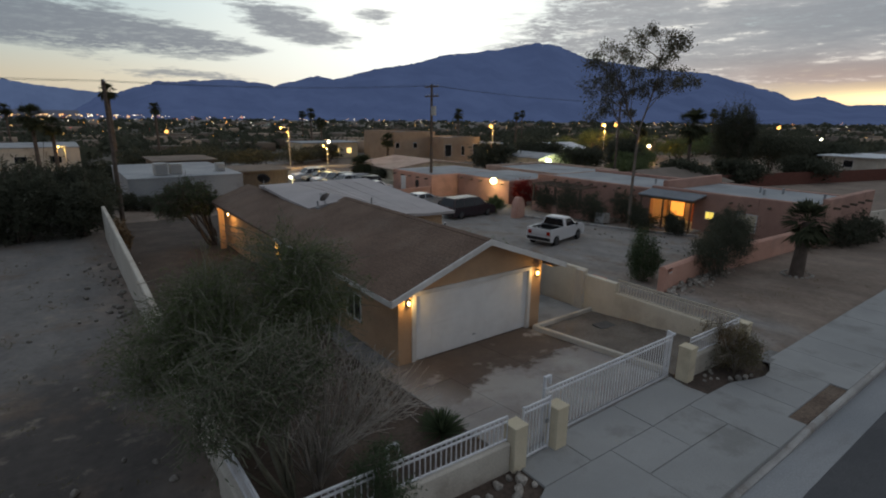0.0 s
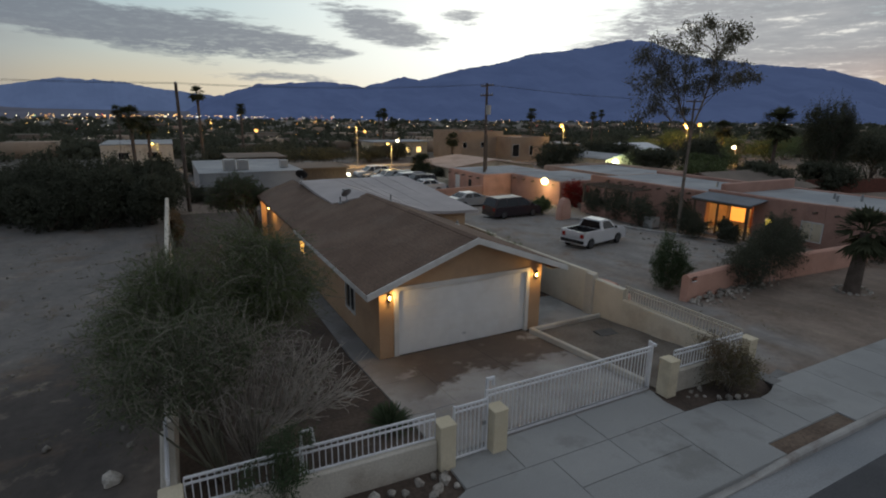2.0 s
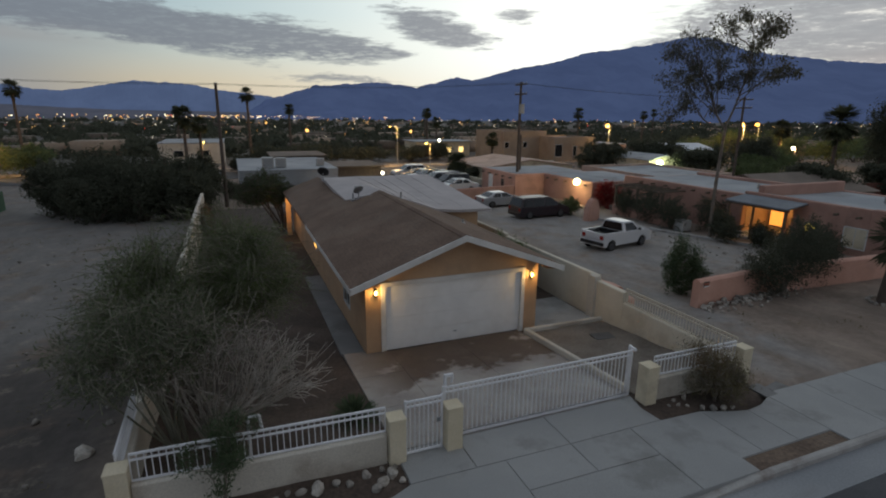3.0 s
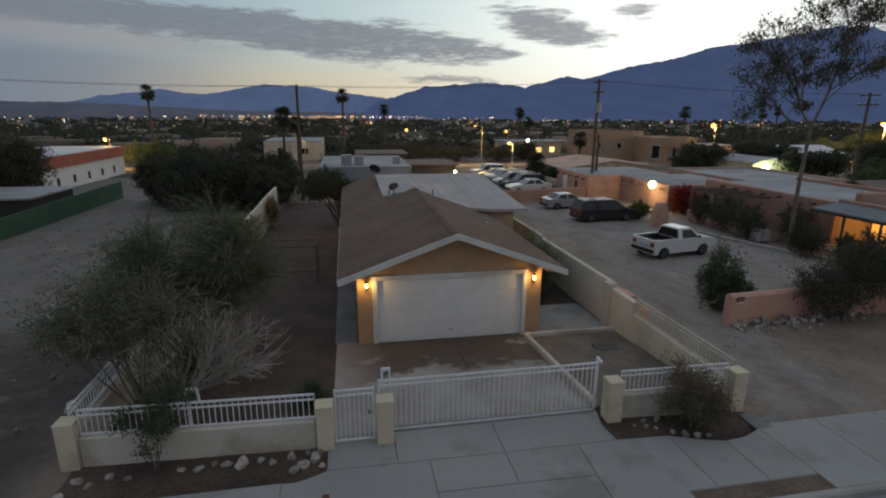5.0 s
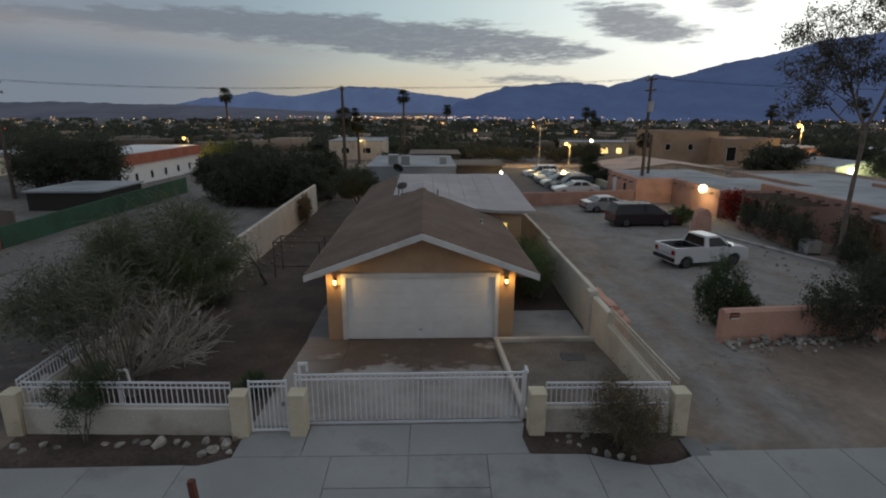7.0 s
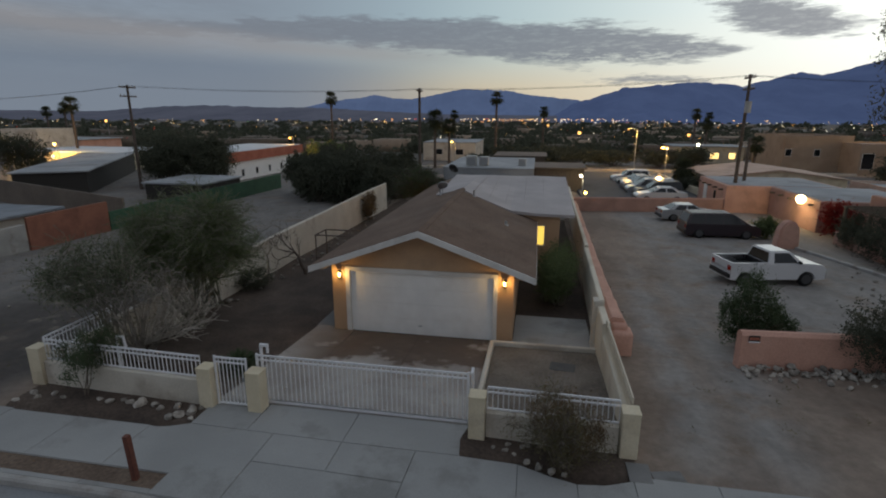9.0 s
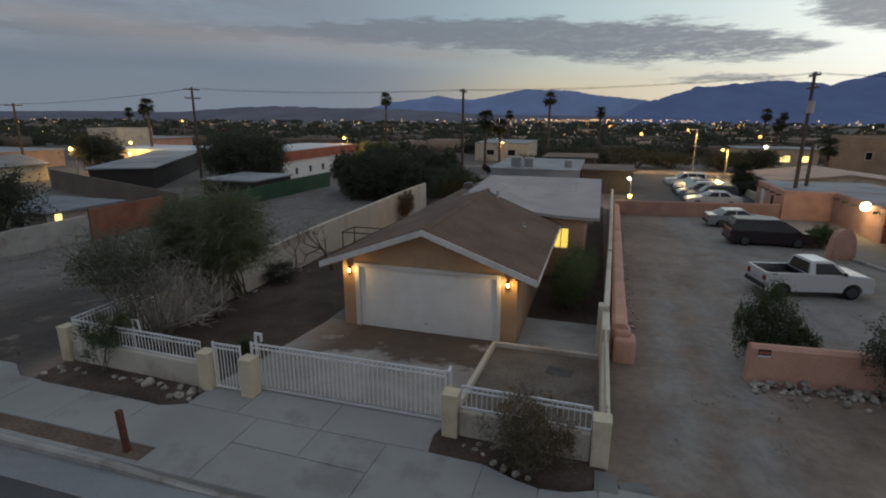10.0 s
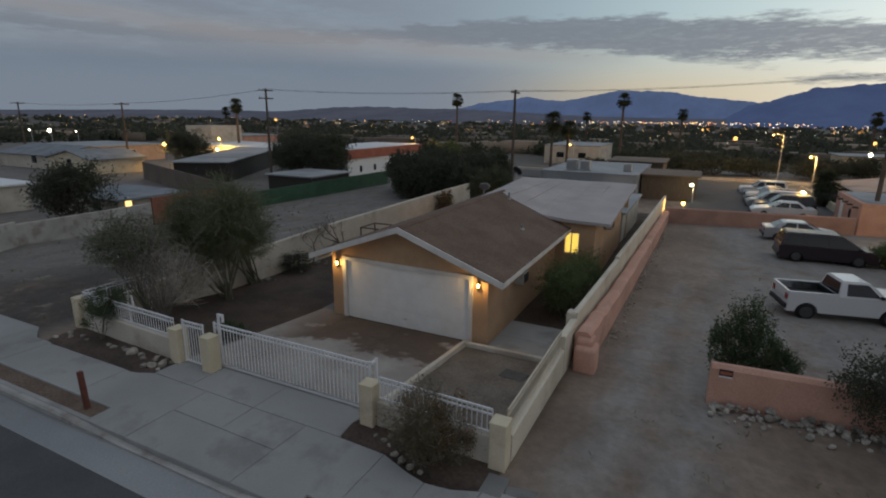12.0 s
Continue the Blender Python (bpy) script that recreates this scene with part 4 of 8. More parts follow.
wall_run("wall_pink_front", (24.8, 11.95), (34.4, 11.4), 0.30, -0.4, lambda y: lerp(y, (11.4, 11.95), (1.15, 1.10)), M["pink"], "pink adobe garden wall partly behind shrubs", cap=0.09, steps=4)
solid("buttress", boxes((17.40, 18.02, 11.75, 12.45, -0.3, 0.72), (17.40, 17.88, 12.0, 12.6, 0.4, 0.9), bevel=0.10), M["pink"], "rounded pink buttress at the wall's end", "buttress", kind="structure", smooth=True)
solid("pilaster", boxes((16.92, 17.2, 12.75, 13.15, -0.5, 1.34), bevel=0.03), M["white_wall"], "off-white pilaster in the side wall", "pilaster", kind="structure")
wall_run("planter_kerb", (13.78, 7.25), (13.78, 12.35), 0.14, -0.5, lambda y: g_lot(y) + 0.2, M["white_wall"], "low white kerb round a planting bed", steps=3)
wall_run("planter_kerb", (13.85, 12.35), (17.02, 12.35), 0.14, -0.6, -0.09, M["white_wall"], "low white kerb round a planting bed")


# ---------------------------------------------------------------- front fence, gates and posts
def build_posts():
    for k, (x, y) in enumerate(((2.46, 7.02), (7.40, 6.82), (8.66, 6.82), (13.91, 6.73), (17.06, 6.67))):
        p = thing("gate_post", (x, y, 0.15), "square cream stucco gate post with a flat cap", "post", "front posts")
        w = 0.178
        part("shaft", boxes((-w, w, -w, w, -0.2, 1.01), bevel=0.025), M["cream"], p)
        part("cap", boxes((-w - 0.012, w + 0.012, -w - 0.012, w + 0.012, 1.0, 1.06), bevel=0.03), M["cream"], p)


build_posts()


def railing(name, a, b, z0, z1, label, gap=0.115, group="", second=0.12, paint="iron"):
    """A white iron railing between two points: bars, top rail, a second rail under it and a bottom rail."""
    a, b = Vector((*a, 0)), Vector((*b, 0))
    d = b - a
    n = max(2, round(d.length / gap))
    ang = math.degrees(math.atan2(d.y, d.x))
    f = thing(name, (a.x, a.y, 0), label, "fence", group, turn=ang)
    L = d.length
    for z, h in ((z1, 0.04), (z1 - second, 0.03), (z0 + 0.03, 0.035)):
        part("rail", boxes((0, L, -0.018, 0.018, z - h, z)), M[paint], f)
    bar = mesh_of(boxes((-0.009, 0.009, -0.009, 0.009, z0, z1 - 0.04)), "bar", M[paint])
    for k in range(n + 1):
        same_part("bar", bar, f, (L * k / n, 0, 0))
    return f


railing("front_railing", (2.67, 7.03), (7.2, 6.87), 0.86, 1.42, "white iron railing on the low front wall", group="front railings")
railing("front_railing", (14.12, 6.80), (16.86, 6.74), 0.82, 1.36, "white iron railing on the low front wall", group="front railings")
railing("side_railing", (17.13, 6.9), (17.13, 11.28), 0.83, 1.34, "cream-painted iron railing on the low side wall", group="front railings", paint="cream_iron")
railing("side_railing", (2.42, 7.22), (2.38, 9.55), 0.87, 1.36, "white iron railing on the low side wall", group="front railings")


def build_gates():
    g = railing("pedestrian_gate", (7.62, 6.84), (8.42, 6.84), 0.24, 1.46, "white iron pedestrian gate between two posts, closed", gap=0.10)
    for x in (0.0, 0.80):
        part("stile", boxes((x - 0.02, x + 0.02, -0.02, 0.02, 0.21, 1.48)), M["iron"], g)
    part("latch", boxes((0.68, 0.76, -0.035, -0.01, 0.86, 0.96)), M["steel"], g)
    s = railing("sliding_gate", (8.56, 7.11), (13.66, 7.11), 0.25, 1.46, "long white iron sliding gate across the driveway, closed", gap=0.118)
    L = 5.10
    for x in (0.0, L):
        part("stile", boxes((x - 0.025, x + 0.025, -0.025, 0.025, 0.22, 1.48)), M["iron"], s)
    part("bottom_beam", boxes((0, L, -0.025, 0.025, 0.215, 0.28)), M["iron"], s)
    for x in (0.5, 2.6, 4.7):
        wheel = bmesh.new()
        rod(wheel, (x, -0.02, 0.23), (x, 0.02, 0.23), 0.05, n=12)
        part("wheel", wheel, M["steel"], s)
    part("track", boxes((0, L, -0.03, 0.03, 0.19, 0.205)), M["steel"], s)
    # guide bracket at the closing end
    b = thing("gate_guide", (8.66, 7.2, 0.2), "white square-tube guide frame that holds the sliding gate", "gate guide")
    part("post", boxes((-0.05, 0.0, -0.03, 0.03, 0, 1.5)), M["iron"], b)
    part("arm", boxes((0.0, 0.16, -0.03, 0.03, 1.44, 1.5)), M["iron"], b)
    part("drop", boxes((0.12, 0.16, -0.03, 0.03, 1.28, 1.44)), M["iron"], b)
    r = thing("gate_guide", (13.74, 7.26, 0.2), "white square-tube guide frame at the gate's open end", "gate guide")
    part("post", boxes((-0.03, 0.03, -0.03, 0.03, 0, 1.32)), M["iron"], r)
    part("arm", boxes((-0.03, 0.03, -0.2, -0.03, 1.24, 1.30)), M["iron"], r)
    h = thing("pipe_hoop", (4.62, 7.25, 0.17), "white bent pipe hoop standing behind the front railing", "pipe")
    bm = bmesh.new()
    rod(bm, (0, 0, 0), (0, 0, 1.38), 0.032)
    rod(bm, (0, 0, 1.36), (0.2, 0, 1.38), 0.032)
    rod(bm, (0.2, 0, 1.38), (0.24, 0, 1.08), 0.032)
    part("pipe", bm, M["iron"], h)


build_gates()


def bed_soil():
    """Raked soil inside the white kerbs."""
    nx, ny = 16, 26
    xs, ys = np.linspace(13.86, 17.04, nx), np.linspace(7.0, 12.27, ny)
    verts = np.array([(x, y, g_lot(y) + 0.02 + 0.03 * noise.noise((x * 1.3, y * 1.3, 2.0))) for y in ys for x in xs])
    i, j = np.meshgrid(np.arange(nx - 1), np.arange(ny - 1))
    a = (j * nx + i).ravel()
    tagged(new("bed_soil", arrays_mesh("bed_soil", verts, np.stack([a, a + 1, a + nx + 1, a + nx], 1), M["bed"], True)), "bare grey-brown soil in the kerbed planting bed", "soil", kind="structure")


bed_soil()


# ---------------------------------------------------------------- things on and round the house
def coach_lamp(x):
    """A small wall lantern beside the garage door, lit."""
    t = thing("wall_lantern", (x, 12.73, 1.66), "small black wall lantern with a glowing warm bulb", "wall lamp", "garage lanterns")
    part("back_plate", boxes((-0.05, 0.05, -0.02, 0.0, -0.02, 0.2), bevel=0.006), M["black"], t)
    bm = bmesh.new()
    rod(bm, (0, -0.02, 0.17), (0, -0.12, 0.23), 0.012)
    rod(bm, (0, -0.12, 0.27), (0, -0.12, 0.19), 0.02, 0.078, 8)
    part("hood", bm, M["black"], t)
    bm = bmesh.new()
    rod(bm, (0, -0.12, 0.05), (0, -0.12, 0.18), 0.028, 0.042, 8)
    part("bulb", bm, M["warm"], t, "glowing warm glass")
    bm = bmesh.new()
    rod(bm, (0, -0.12, -0.05), (0, -0.12, 0.05), 0.015, 0.06, 8)
    part("base", bm, M["black"], t)


for lx in (8.52, 14.10):
    coach_lamp(lx)
    point_lamp("lantern_light", (lx, 12.53, 1.74), 14.0, (1.0, 0.60, 0.18), 0.05)


def dish(name, at, az, r, material, label):
    t = thing(name, at, label, "satellite dish")
    bm = bmesh.new()
    rod(bm, (0, 0, -0.05), (0, 0, 0.45), 0.025)
    rod(bm, (-0.15, 0, 0), (0.15, 0, 0), 0.02)
    part("mast", bm, M["steel"], t)
    bm = bmesh.new()
    rings = []
    tilt = Matrix.Translation((0, 0, 0.5)) @ Euler((radians(58), 0, radians(az))).to_matrix().to_4x4()
    for k in range(5):
        rr = r * k / 4
        rings.append([bm.verts.new(tilt @ Vector((rr * math.cos(a * math.pi / 10), rr * 0.9 * math.sin(a * math.pi / 10), rr * rr * 0.5))) for a in range(20)])
    for a, b in zip(rings[1:], rings[2:]):
        for i in range(20):
            bm.faces.new((a[i], a[(i + 1) % 20], b[(i + 1) % 20], b[i]))
    bm.faces.new(rings[1])
    bmesh.ops.remove_doubles(bm, verts=bm.verts, dist=1e-5)
    g = bmesh.ops.extrude_face_region(bm, geom=bm.faces[:])
    for v in g["geom"]:
        if isinstance(v, bmesh.types.BMVert):
            v.co += tilt.to_3x3() @ Vector((0, 0, -0.015))
    bmesh.ops.recalc_face_normals(bm, faces=bm.faces)
    part("reflector", bm, material, t, smooth=True)
    bm = bmesh.new()
    a, b = tilt @ Vector((0, -r * 0.9, 0.1)), tilt @ Vector((0, -r * 0.1, r * 1.1))
    rod(bm, a, b, 0.012)
    box(bm, b.x - 0.04, b.x + 0.04, b.y - 0.04, b.y + 0.04, b.z - 0.04, b.z + 0.04)
    part("feed_arm", bm, M["grey"], t)


point_lamp("side_door_light", (7.7, 30.5, 1.6), 30.0, (1.0, 0.58, 0.18), 0.06)
t = thing("side_door_lamp", (8.22, 30.5, 1.7), "small lit lamp beside the side door", "wall lamp")
part("bracket", boxes((-0.3, 0.0, -0.03, 0.03, 0.08, 0.12)), M["black"], t)
part("bulb", boxes((-0.33, -0.25, -0.04, 0.04, -0.06, 0.08), bevel=0.02), M["warm"], t)
dish("satellite_dish", (10.30, 22.5, 3.06), 200, 0.27, M["steel"], "grey satellite dish on the roof beside the ridge")
dish("satellite_dish", (9.72, 29.4, 3.22), 150, 0.36, M["black"], "black satellite dish at the roof's back edge")


def vent_pipe(x, y, z, h, r=0.04):
    t = thing("vent_pipe", (x, y, z), "short metal vent pipe through the roof", "vent pipe")
    bm = bmesh.new()
    rod(bm, (0, 0, -0.1), (0, 0, h), r)
    part("pipe", bm, M["steel"], t)
    bm = bmesh.new()
    rod(bm, (0, 0, -0.02), (0, 0, 0.05), r * 2.6, r * 1.1, 10)
    part("flashing", bm, M["grey"], t)


vent_pipe(12.05, 21.25, gable_z(12.05) + 0.1, 0.32)
vent_pipe(13.8, 17.9, gable_z(13.8) + 0.1, 0.16, 0.05)
vent_pipe(10.1, 22.9, 3.05, 0.3)


def roof_cooler(x, y, z, w, label):
    t = thing("rooftop_cooler", (x, y, z), label, "cooler", "rooftop coolers")
    part("cabinet", boxes((-w, w, -w, w, 0.05, 2 * w), bevel=0.03), M["grey"], t)
    part("grille", boxes((-w * 0.8, w * 0.8, -w - 0.015, -w, 0.15, 1.7 * w)), M["steel"], t)
    part("stand", boxes((-w, w, -0.03, 0.03, 0.0, 0.05), (-0.03, 0.03, -w, w, 0.0, 0.05)), M["steel"], t)


# wall air conditioner and meter on the back wing
for x, y, z in ((16.16, 24.3, 1.72), (14.41, 15.65, 1.1)):
    t = thing("wall_air_conditioner", (x, y, z), "small grey air conditioner set in the house's side wall", "air conditioner", "wall air conditioners")
    part("cabinet", boxes((0.0, 0.35, -0.3, 0.3, 0.0, 0.42), bevel=0.02), M["grey"], t)
    part("grille", boxes((0.35, 0.362, -0.26, 0.26, 0.04, 0.38)), M["black"], t)
    part("bracket", boxes((0.0, 0.3, -0.26, -0.22, -0.04, 0.0), (0.0, 0.3, 0.22, 0.26, -0.04, 0.0)), M["steel"], t)

# stake beside the kerb
t = thing("wooden_stake", (7.58, 4.15, 0.16), "rust-red square wooden stake in the dirt strip", "stake")
bm = boxes((-0.055, 0.055, -0.055, 0.055, -0.3, 0.95), bevel=0.012)
for v in bm.verts:
    v.co.x -= 0.06 * v.co.z
part("stake", bm, M["redwood"], t)

# lid lying in the planting bed, and a cover in the pavement
solid("concrete_slab", boxes((-0.36, 0.36, -0.25, 0.25, 0.0, 0.06), bevel=0.012), M["dark_slab"], "flat dark grey concrete lid lying in the planting bed", "lid", at=(15.95, 10.9, g_lot(10.9) - 0.01), turn=-8)
solid("meter_cover", boxes((-0.22, 0.22, -0.3, 0.3, 0.0, 0.03), bevel=0.008), M["path"], "small concrete meter cover beside the pavement", "meter cover", at=(17.2, 6.05, 0.17))
solid("meter_cover", boxes((-0.3, 0.3, -0.22, 0.22, 0.0, 0.03), bevel=0.008), M["path"], "small concrete meter cover beside the pavement", "meter cover", at=(17.75, 5.98, 0.165), turn=12)

# notice on the pink wall: plain bars
t = thing("wall_sign", (21.18, 11.50, 0.93), "small red and white notice on the pink wall", "sign", turn=4)
part("plate", boxes((-0.15, 0.15, -0.012, 0.0, -0.09, 0.12)), M["black"], t)
part("bar", boxes((-0.13, 0.13, -0.018, -0.012, -0.01, 0.07)), M["brick"], t)
part("bar", boxes((-0.15, 0.15, -0.018, -0.012, -0.09, -0.05)), M["white_paint"], t)


# ---------------------------------------------------------------- rocks
def rock_mesh(seed):
    bm = bmesh.new()
    bmesh.ops.create_icosphere(bm, subdivisions=2, radius=1.0)
    r = random.Random(seed)
    o = Vector((r.uniform(0, 9), r.uniform(0, 9), seed))
    for v in bm.verts:
        v.co *= 1 + 0.55 * noise.noise(v.co * 0.9 + o) + 0.25 * noise.noise(v.co * 2.3 + o)
        v.co.z *= 0.78
    return mesh_of(bm, "rock", M["rock"])


ROCKS = [rock_mesh(k) for k in range(7)]


def rock(x, y, size, z, label, group, k, turn):
    o = new("rock", ROCKS[k % 7])
    o.matrix_basis = pose(x, y, z + size * 0.25, 0, 0, turn) @ Matrix.Diagonal((size * 0.8, size * 0.66, size * 0.8, 1))
    tagged(o, label, "rock", group)


def rubble(name, label, rows):
    """Many small stones as one mesh, from (x, y, size, z) rows."""
    r = random.Random(5)
    vs, fs, n = [], [], 0
    for x, y, size, z in rows:
        me = ROCKS[r.randrange(7)]
        m = pose(x, y, z + size * 0.25, 0, 0, r.uniform(0, 360)) @ Matrix.Diagonal((size * 0.8, size * 0.66, size * 0.8, 1))
        vs += [m @ v.co for v in me.vertices]
        fs += [[n + i for i in p.vertices] for p in me.polygons]
        n += len(me.vertices)
    tagged(new(name, arrays_mesh(name, np.array(vs), np.array(fs), M["rock"])), label, "stones", kind="stuff")


def scatter_rocks():
    r = random.Random(11)
    spots = [(2.75, 6.45, .13), (3.0, 6.30, .10), (3.3, 6.5, .12), (3.65, 6.4, .10), (4.6, 6.5, .10), (4.95, 6.45, .13), (5.2, 6.58, .09), (5.45, 6.5, .12), (5.75, 6.47, .2), (6.1, 6.52, .12),
             (6.35, 6.4, .11), (6.7, 6.55, .13), (6.95, 6.22, .15), (7.2, 6.4, .17), (7.05, 6.6, .1), (7.3, 6.58, .09), (6.8, 6.1, .13), (7.33, 6.15, .09), (2.6, 6.1, .1)]
    for k, (x, y, s) in enumerate(spots):
        rock(x, y, s, 0.17, "pale rounded rock edging the bed along the front wall", "front bed rocks", k, r.uniform(0, 360))
    for k, (x, y, s) in enumerate([(15.02, 5.98, .10), (15.25, 5.87, .12), (15.5, 5.78, .10), (15.75, 5.74, .08), (14.6, 6.5, .09), (14.9, 6.45, .08), (14.3, 6.35, .07), (14.55, 6.3, .08), (15.0, 6.55, .09), (14.75, 6.2, .06)]):
        rock(x, y, s, 0.17, "pale rock round the shrub by the pavement", "shrub bed rocks", k, r.uniform(0, 360))
    for k in range(190):
        x = 20.9 + 6.2 * r.random() ** 1.2
        y = 11.42 - abs(r.gauss(0, 0.30)) + 0.09 * (x - 21)
        rock(x, y, 0.045 + 0.10 * r.random() ** 2, g_out(y) - 0.02 + max(0.0, 0.16 - 0.4 * (11.42 + 0.09 * (x - 21) - y)) * r.random(), "pale rubble heaped along the pink wall", "rubble heap", k, r.uniform(0, 360))
    small = []
    for k in range(110):
        y = 14 + 24 * r.random()
        small.append((17.94 + 0.02 * (y - 14) + abs(r.gauss(0, 0.12)), y, r.uniform(0.03, 0.08), g_out(y) - 0.02))
    rubble("wall_foot_stones", "small stones along the foot of the pink wall", small)
    small = []
    for k in range(30):
        x, y = r.uniform(28.5, 32.0), r.uniform(13.8, 24.5)
        small.append((x, y, r.uniform(0.05, 0.13), g_out(y) - 0.02))
    rubble("garden_stones", "pale stones strewn over the neighbour's garden", small)
    small = []
    for k in range(16):
        a = k / 16 * 6.283
        rock(28.4 + 0.75 * math.cos(a), 9.15 + 0.6 * math.sin(a), r.uniform(0.07, 0.14), g_out(9.1) - 0.02, "pale stone ringing the palm", "palm stones", k, r.uniform(0, 360))
    for k in range(90):
        x, y = r.uniform(-12, 1.8), r.uniform(8, 34)
        small.append((x, y, r.uniform(0.04, 0.12), g_out(y) - 0.02))
    for k in range(130):
        y = r.uniform(12.5, 34)
        x = 2.25 - abs(r.gauss(0, 0.55)) if k % 3 else 2.75 + abs(r.gauss(0, 0.4))
        small.append((x, y, r.uniform(0.05, 0.17), (g_out(y) if k % 3 else g_lot(y)) - 0.02))
    rubble("lot_stones", "loose stones lying on the vacant lot", small)
    rock(1.35, 9.4, 0.26, g_out(9.4) - 0.05, "large pale rock on the vacant lot beside the wall", "lot stones", 3, 40)


scatter_rocks()


# ---------------------------------------------------------------- plants in the front yard
def shoots(n, seed, low, high, length, radius, ring=0.12):
    """Limb starts fanning out from one foot."""
    r = np.random.default_rng(seed)
    out = []
    for k in range(n):
        a = 6.283 * (k + r.uniform(-0.3, 0.3)) / n
        e = math.radians(r.uniform(low, high))
        out.append(((ring * math.cos(a), ring * math.sin(a), -0.05), (math.cos(a) * math.cos(e), math.sin(a) * math.cos(e), math.sin(e)), length * r.uniform(0.75, 1.2), radius * r.uniform(0.7, 1.1)))
    return out


def feathery(name, at, label, seed, ovals, limbs, twigs, bark, leaf, per_twig, size, slim, droop, girth, least, sag, category="tree", scatter=0.07, curl=0.20, reach=0.55):
    """A loose see-through crown: limbs from one foot into ovals (x, y, z, rx, ry, rz), arching twigs, leaves strung along the twigs."""
    rng = np.random.default_rng(seed)
    t = thing(name, at, label, category)
    ovals = np.array(ovals, float)
    share = np.prod(ovals[:, 3:], 1) ** 0.8
    def inside(n, lo, hi):
        o = ovals[rng.choice(len(ovals), n, p=share / share.sum())]
        d = rng.normal(size=(n, 3))
        d /= np.linalg.norm(d, axis=1, keepdims=True)
        return o[:, :3] + d * o[:, 3:] * (lo + (hi - lo) * rng.random((n, 1)) ** 0.6)
    segs = []
    def arc(a, b, lift, ra, rb, n):
        mid = (a + b) / 2 + np.array([0, 0, lift]) + rng.normal(size=3) * curl * np.linalg.norm(b - a)
        pts = [a * (1 - f) ** 2 + mid * 2 * f * (1 - f) + b * f * f for f in np.linspace(0, 1, n + 1)]
        for k in range(n):
            segs.append((pts[k], pts[k + 1], ra + (rb - ra) * k / n, ra + (rb - ra) * (k + 1) / n))
        return pts
    stems = []
    for e in inside(limbs, 0.1, reach):
        foot = np.array([rng.normal() * girth * 1.6, rng.normal() * girth * 1.6, -0.15])
        stems += arc(foot, e, 0.25, girth * rng.uniform(0.7, 1.1), girth * 0.35, 6)[2:]
    stems = np.array(stems)
    c = []
    for e in inside(twigs, 0.45, 1.12):
        near = np.argsort(np.linalg.norm(stems - e, axis=1))[:6]
        p = arc(stems[rng.choice(near)], e, sag, girth * 0.22, girth * 0.06, 4)
        for q, w in zip(p[1:-1], p[2:]):
            if rng.random() < 0.6:
                arc(q, w + rng.normal(size=3) * 0.22, sag * 0.4, girth * 0.10, girth * 0.05, 2)
        if per_twig:
            f = rng.random((per_twig, 1)) * 3.2 + 0.8
            k = np.minimum(f.astype(int).ravel(), 3)
            p = np.array(p)
            c.append(p[k] + (p[k + 1] - p[k]) * (f - k[:, None]) + rng.normal(size=(per_twig, 3)) * scatter)
    v, f = tubes(segs, 4, least)
    o = new("trunk", arrays_mesh("trunk", v, f, bark, True))
    o.parent = t
    if per_twig:
        c = np.concatenate(c)
        c[:, 2] = np.maximum(c[:, 2], 0.05)
        v, f = leaves(c, rng, size, slim, droop)
        o = new("crown", arrays_mesh("crown", v, f, leaf))
        o.parent = t
    return t


# half-dead desert shrub: pale bare branches sweeping over the yard, grey-green leaves on the side of the vacant lot
shrub = feathery("desert_shrub", (3.9, 8.8, 0.10), "half-dead desert shrub with pale bare branches behind the fence", 5, [(0.55, 0.0, 1.75, 1.2, 1.1, 1.15), (1.05, 0.3, 1.75, 0.9, 0.8, 0.9), (0.0, -0.2, 1.9, 1.0, 0.9, 1.2), (-0.6, 0.0, 2.1, 1.0, 0.9, 1.1)], 46, 210,
                 M["drybark"], M["leaf_grey"], 5, 0.07, 0.3, 0.5, 0.026, 0.006, 0.10, "shrub", 0.09, 0.08, 0.95)
rng = np.random.default_rng(61)
for k in range(17):
    ex, ey, low = rng.uniform(0.8, 2.2), rng.uniform(-0.8, 0.9), rng.uniform(0.6, 1.1)
    ez = 2.65 - 0.55 * ex + rng.uniform(-0.3, 0.4)
    segs = []
    a, b = np.array([0.05, 0, 0.45]), np.array([ex, ey, ez])
    mid = np.array([ex * 0.75, ey * 0.6, low])
    pts = [a * (1 - f) ** 2 + mid * 2 * f * (1 - f) + b * f * f for f in np.linspace(0, 1, 9)]
    for n in range(8):
        segs.append((pts[n], pts[n + 1], 0.024 - 0.0020 * n, 0.024 - 0.0020 * (n + 1)))
        if n > 2:
            for _ in range(3):
                tip = pts[n] + (pts[8] - pts[3]) * rng.uniform(0.2, 0.45) + rng.normal(size=3) * 0.19
                half = (pts[n] + tip) / 2 + rng.normal(size=3) * 0.04
                segs += [(pts[n], half, 0.009, 0.007), (half, tip, 0.007, 0.005)]
    v, f = tubes(segs, 5, 0.006)
    o = new("bare_branch", arrays_mesh("bare_branch", v, f, M["palebark"], True))
    o.parent = shrub
    o["label"] = "pale bare sweeping branch"
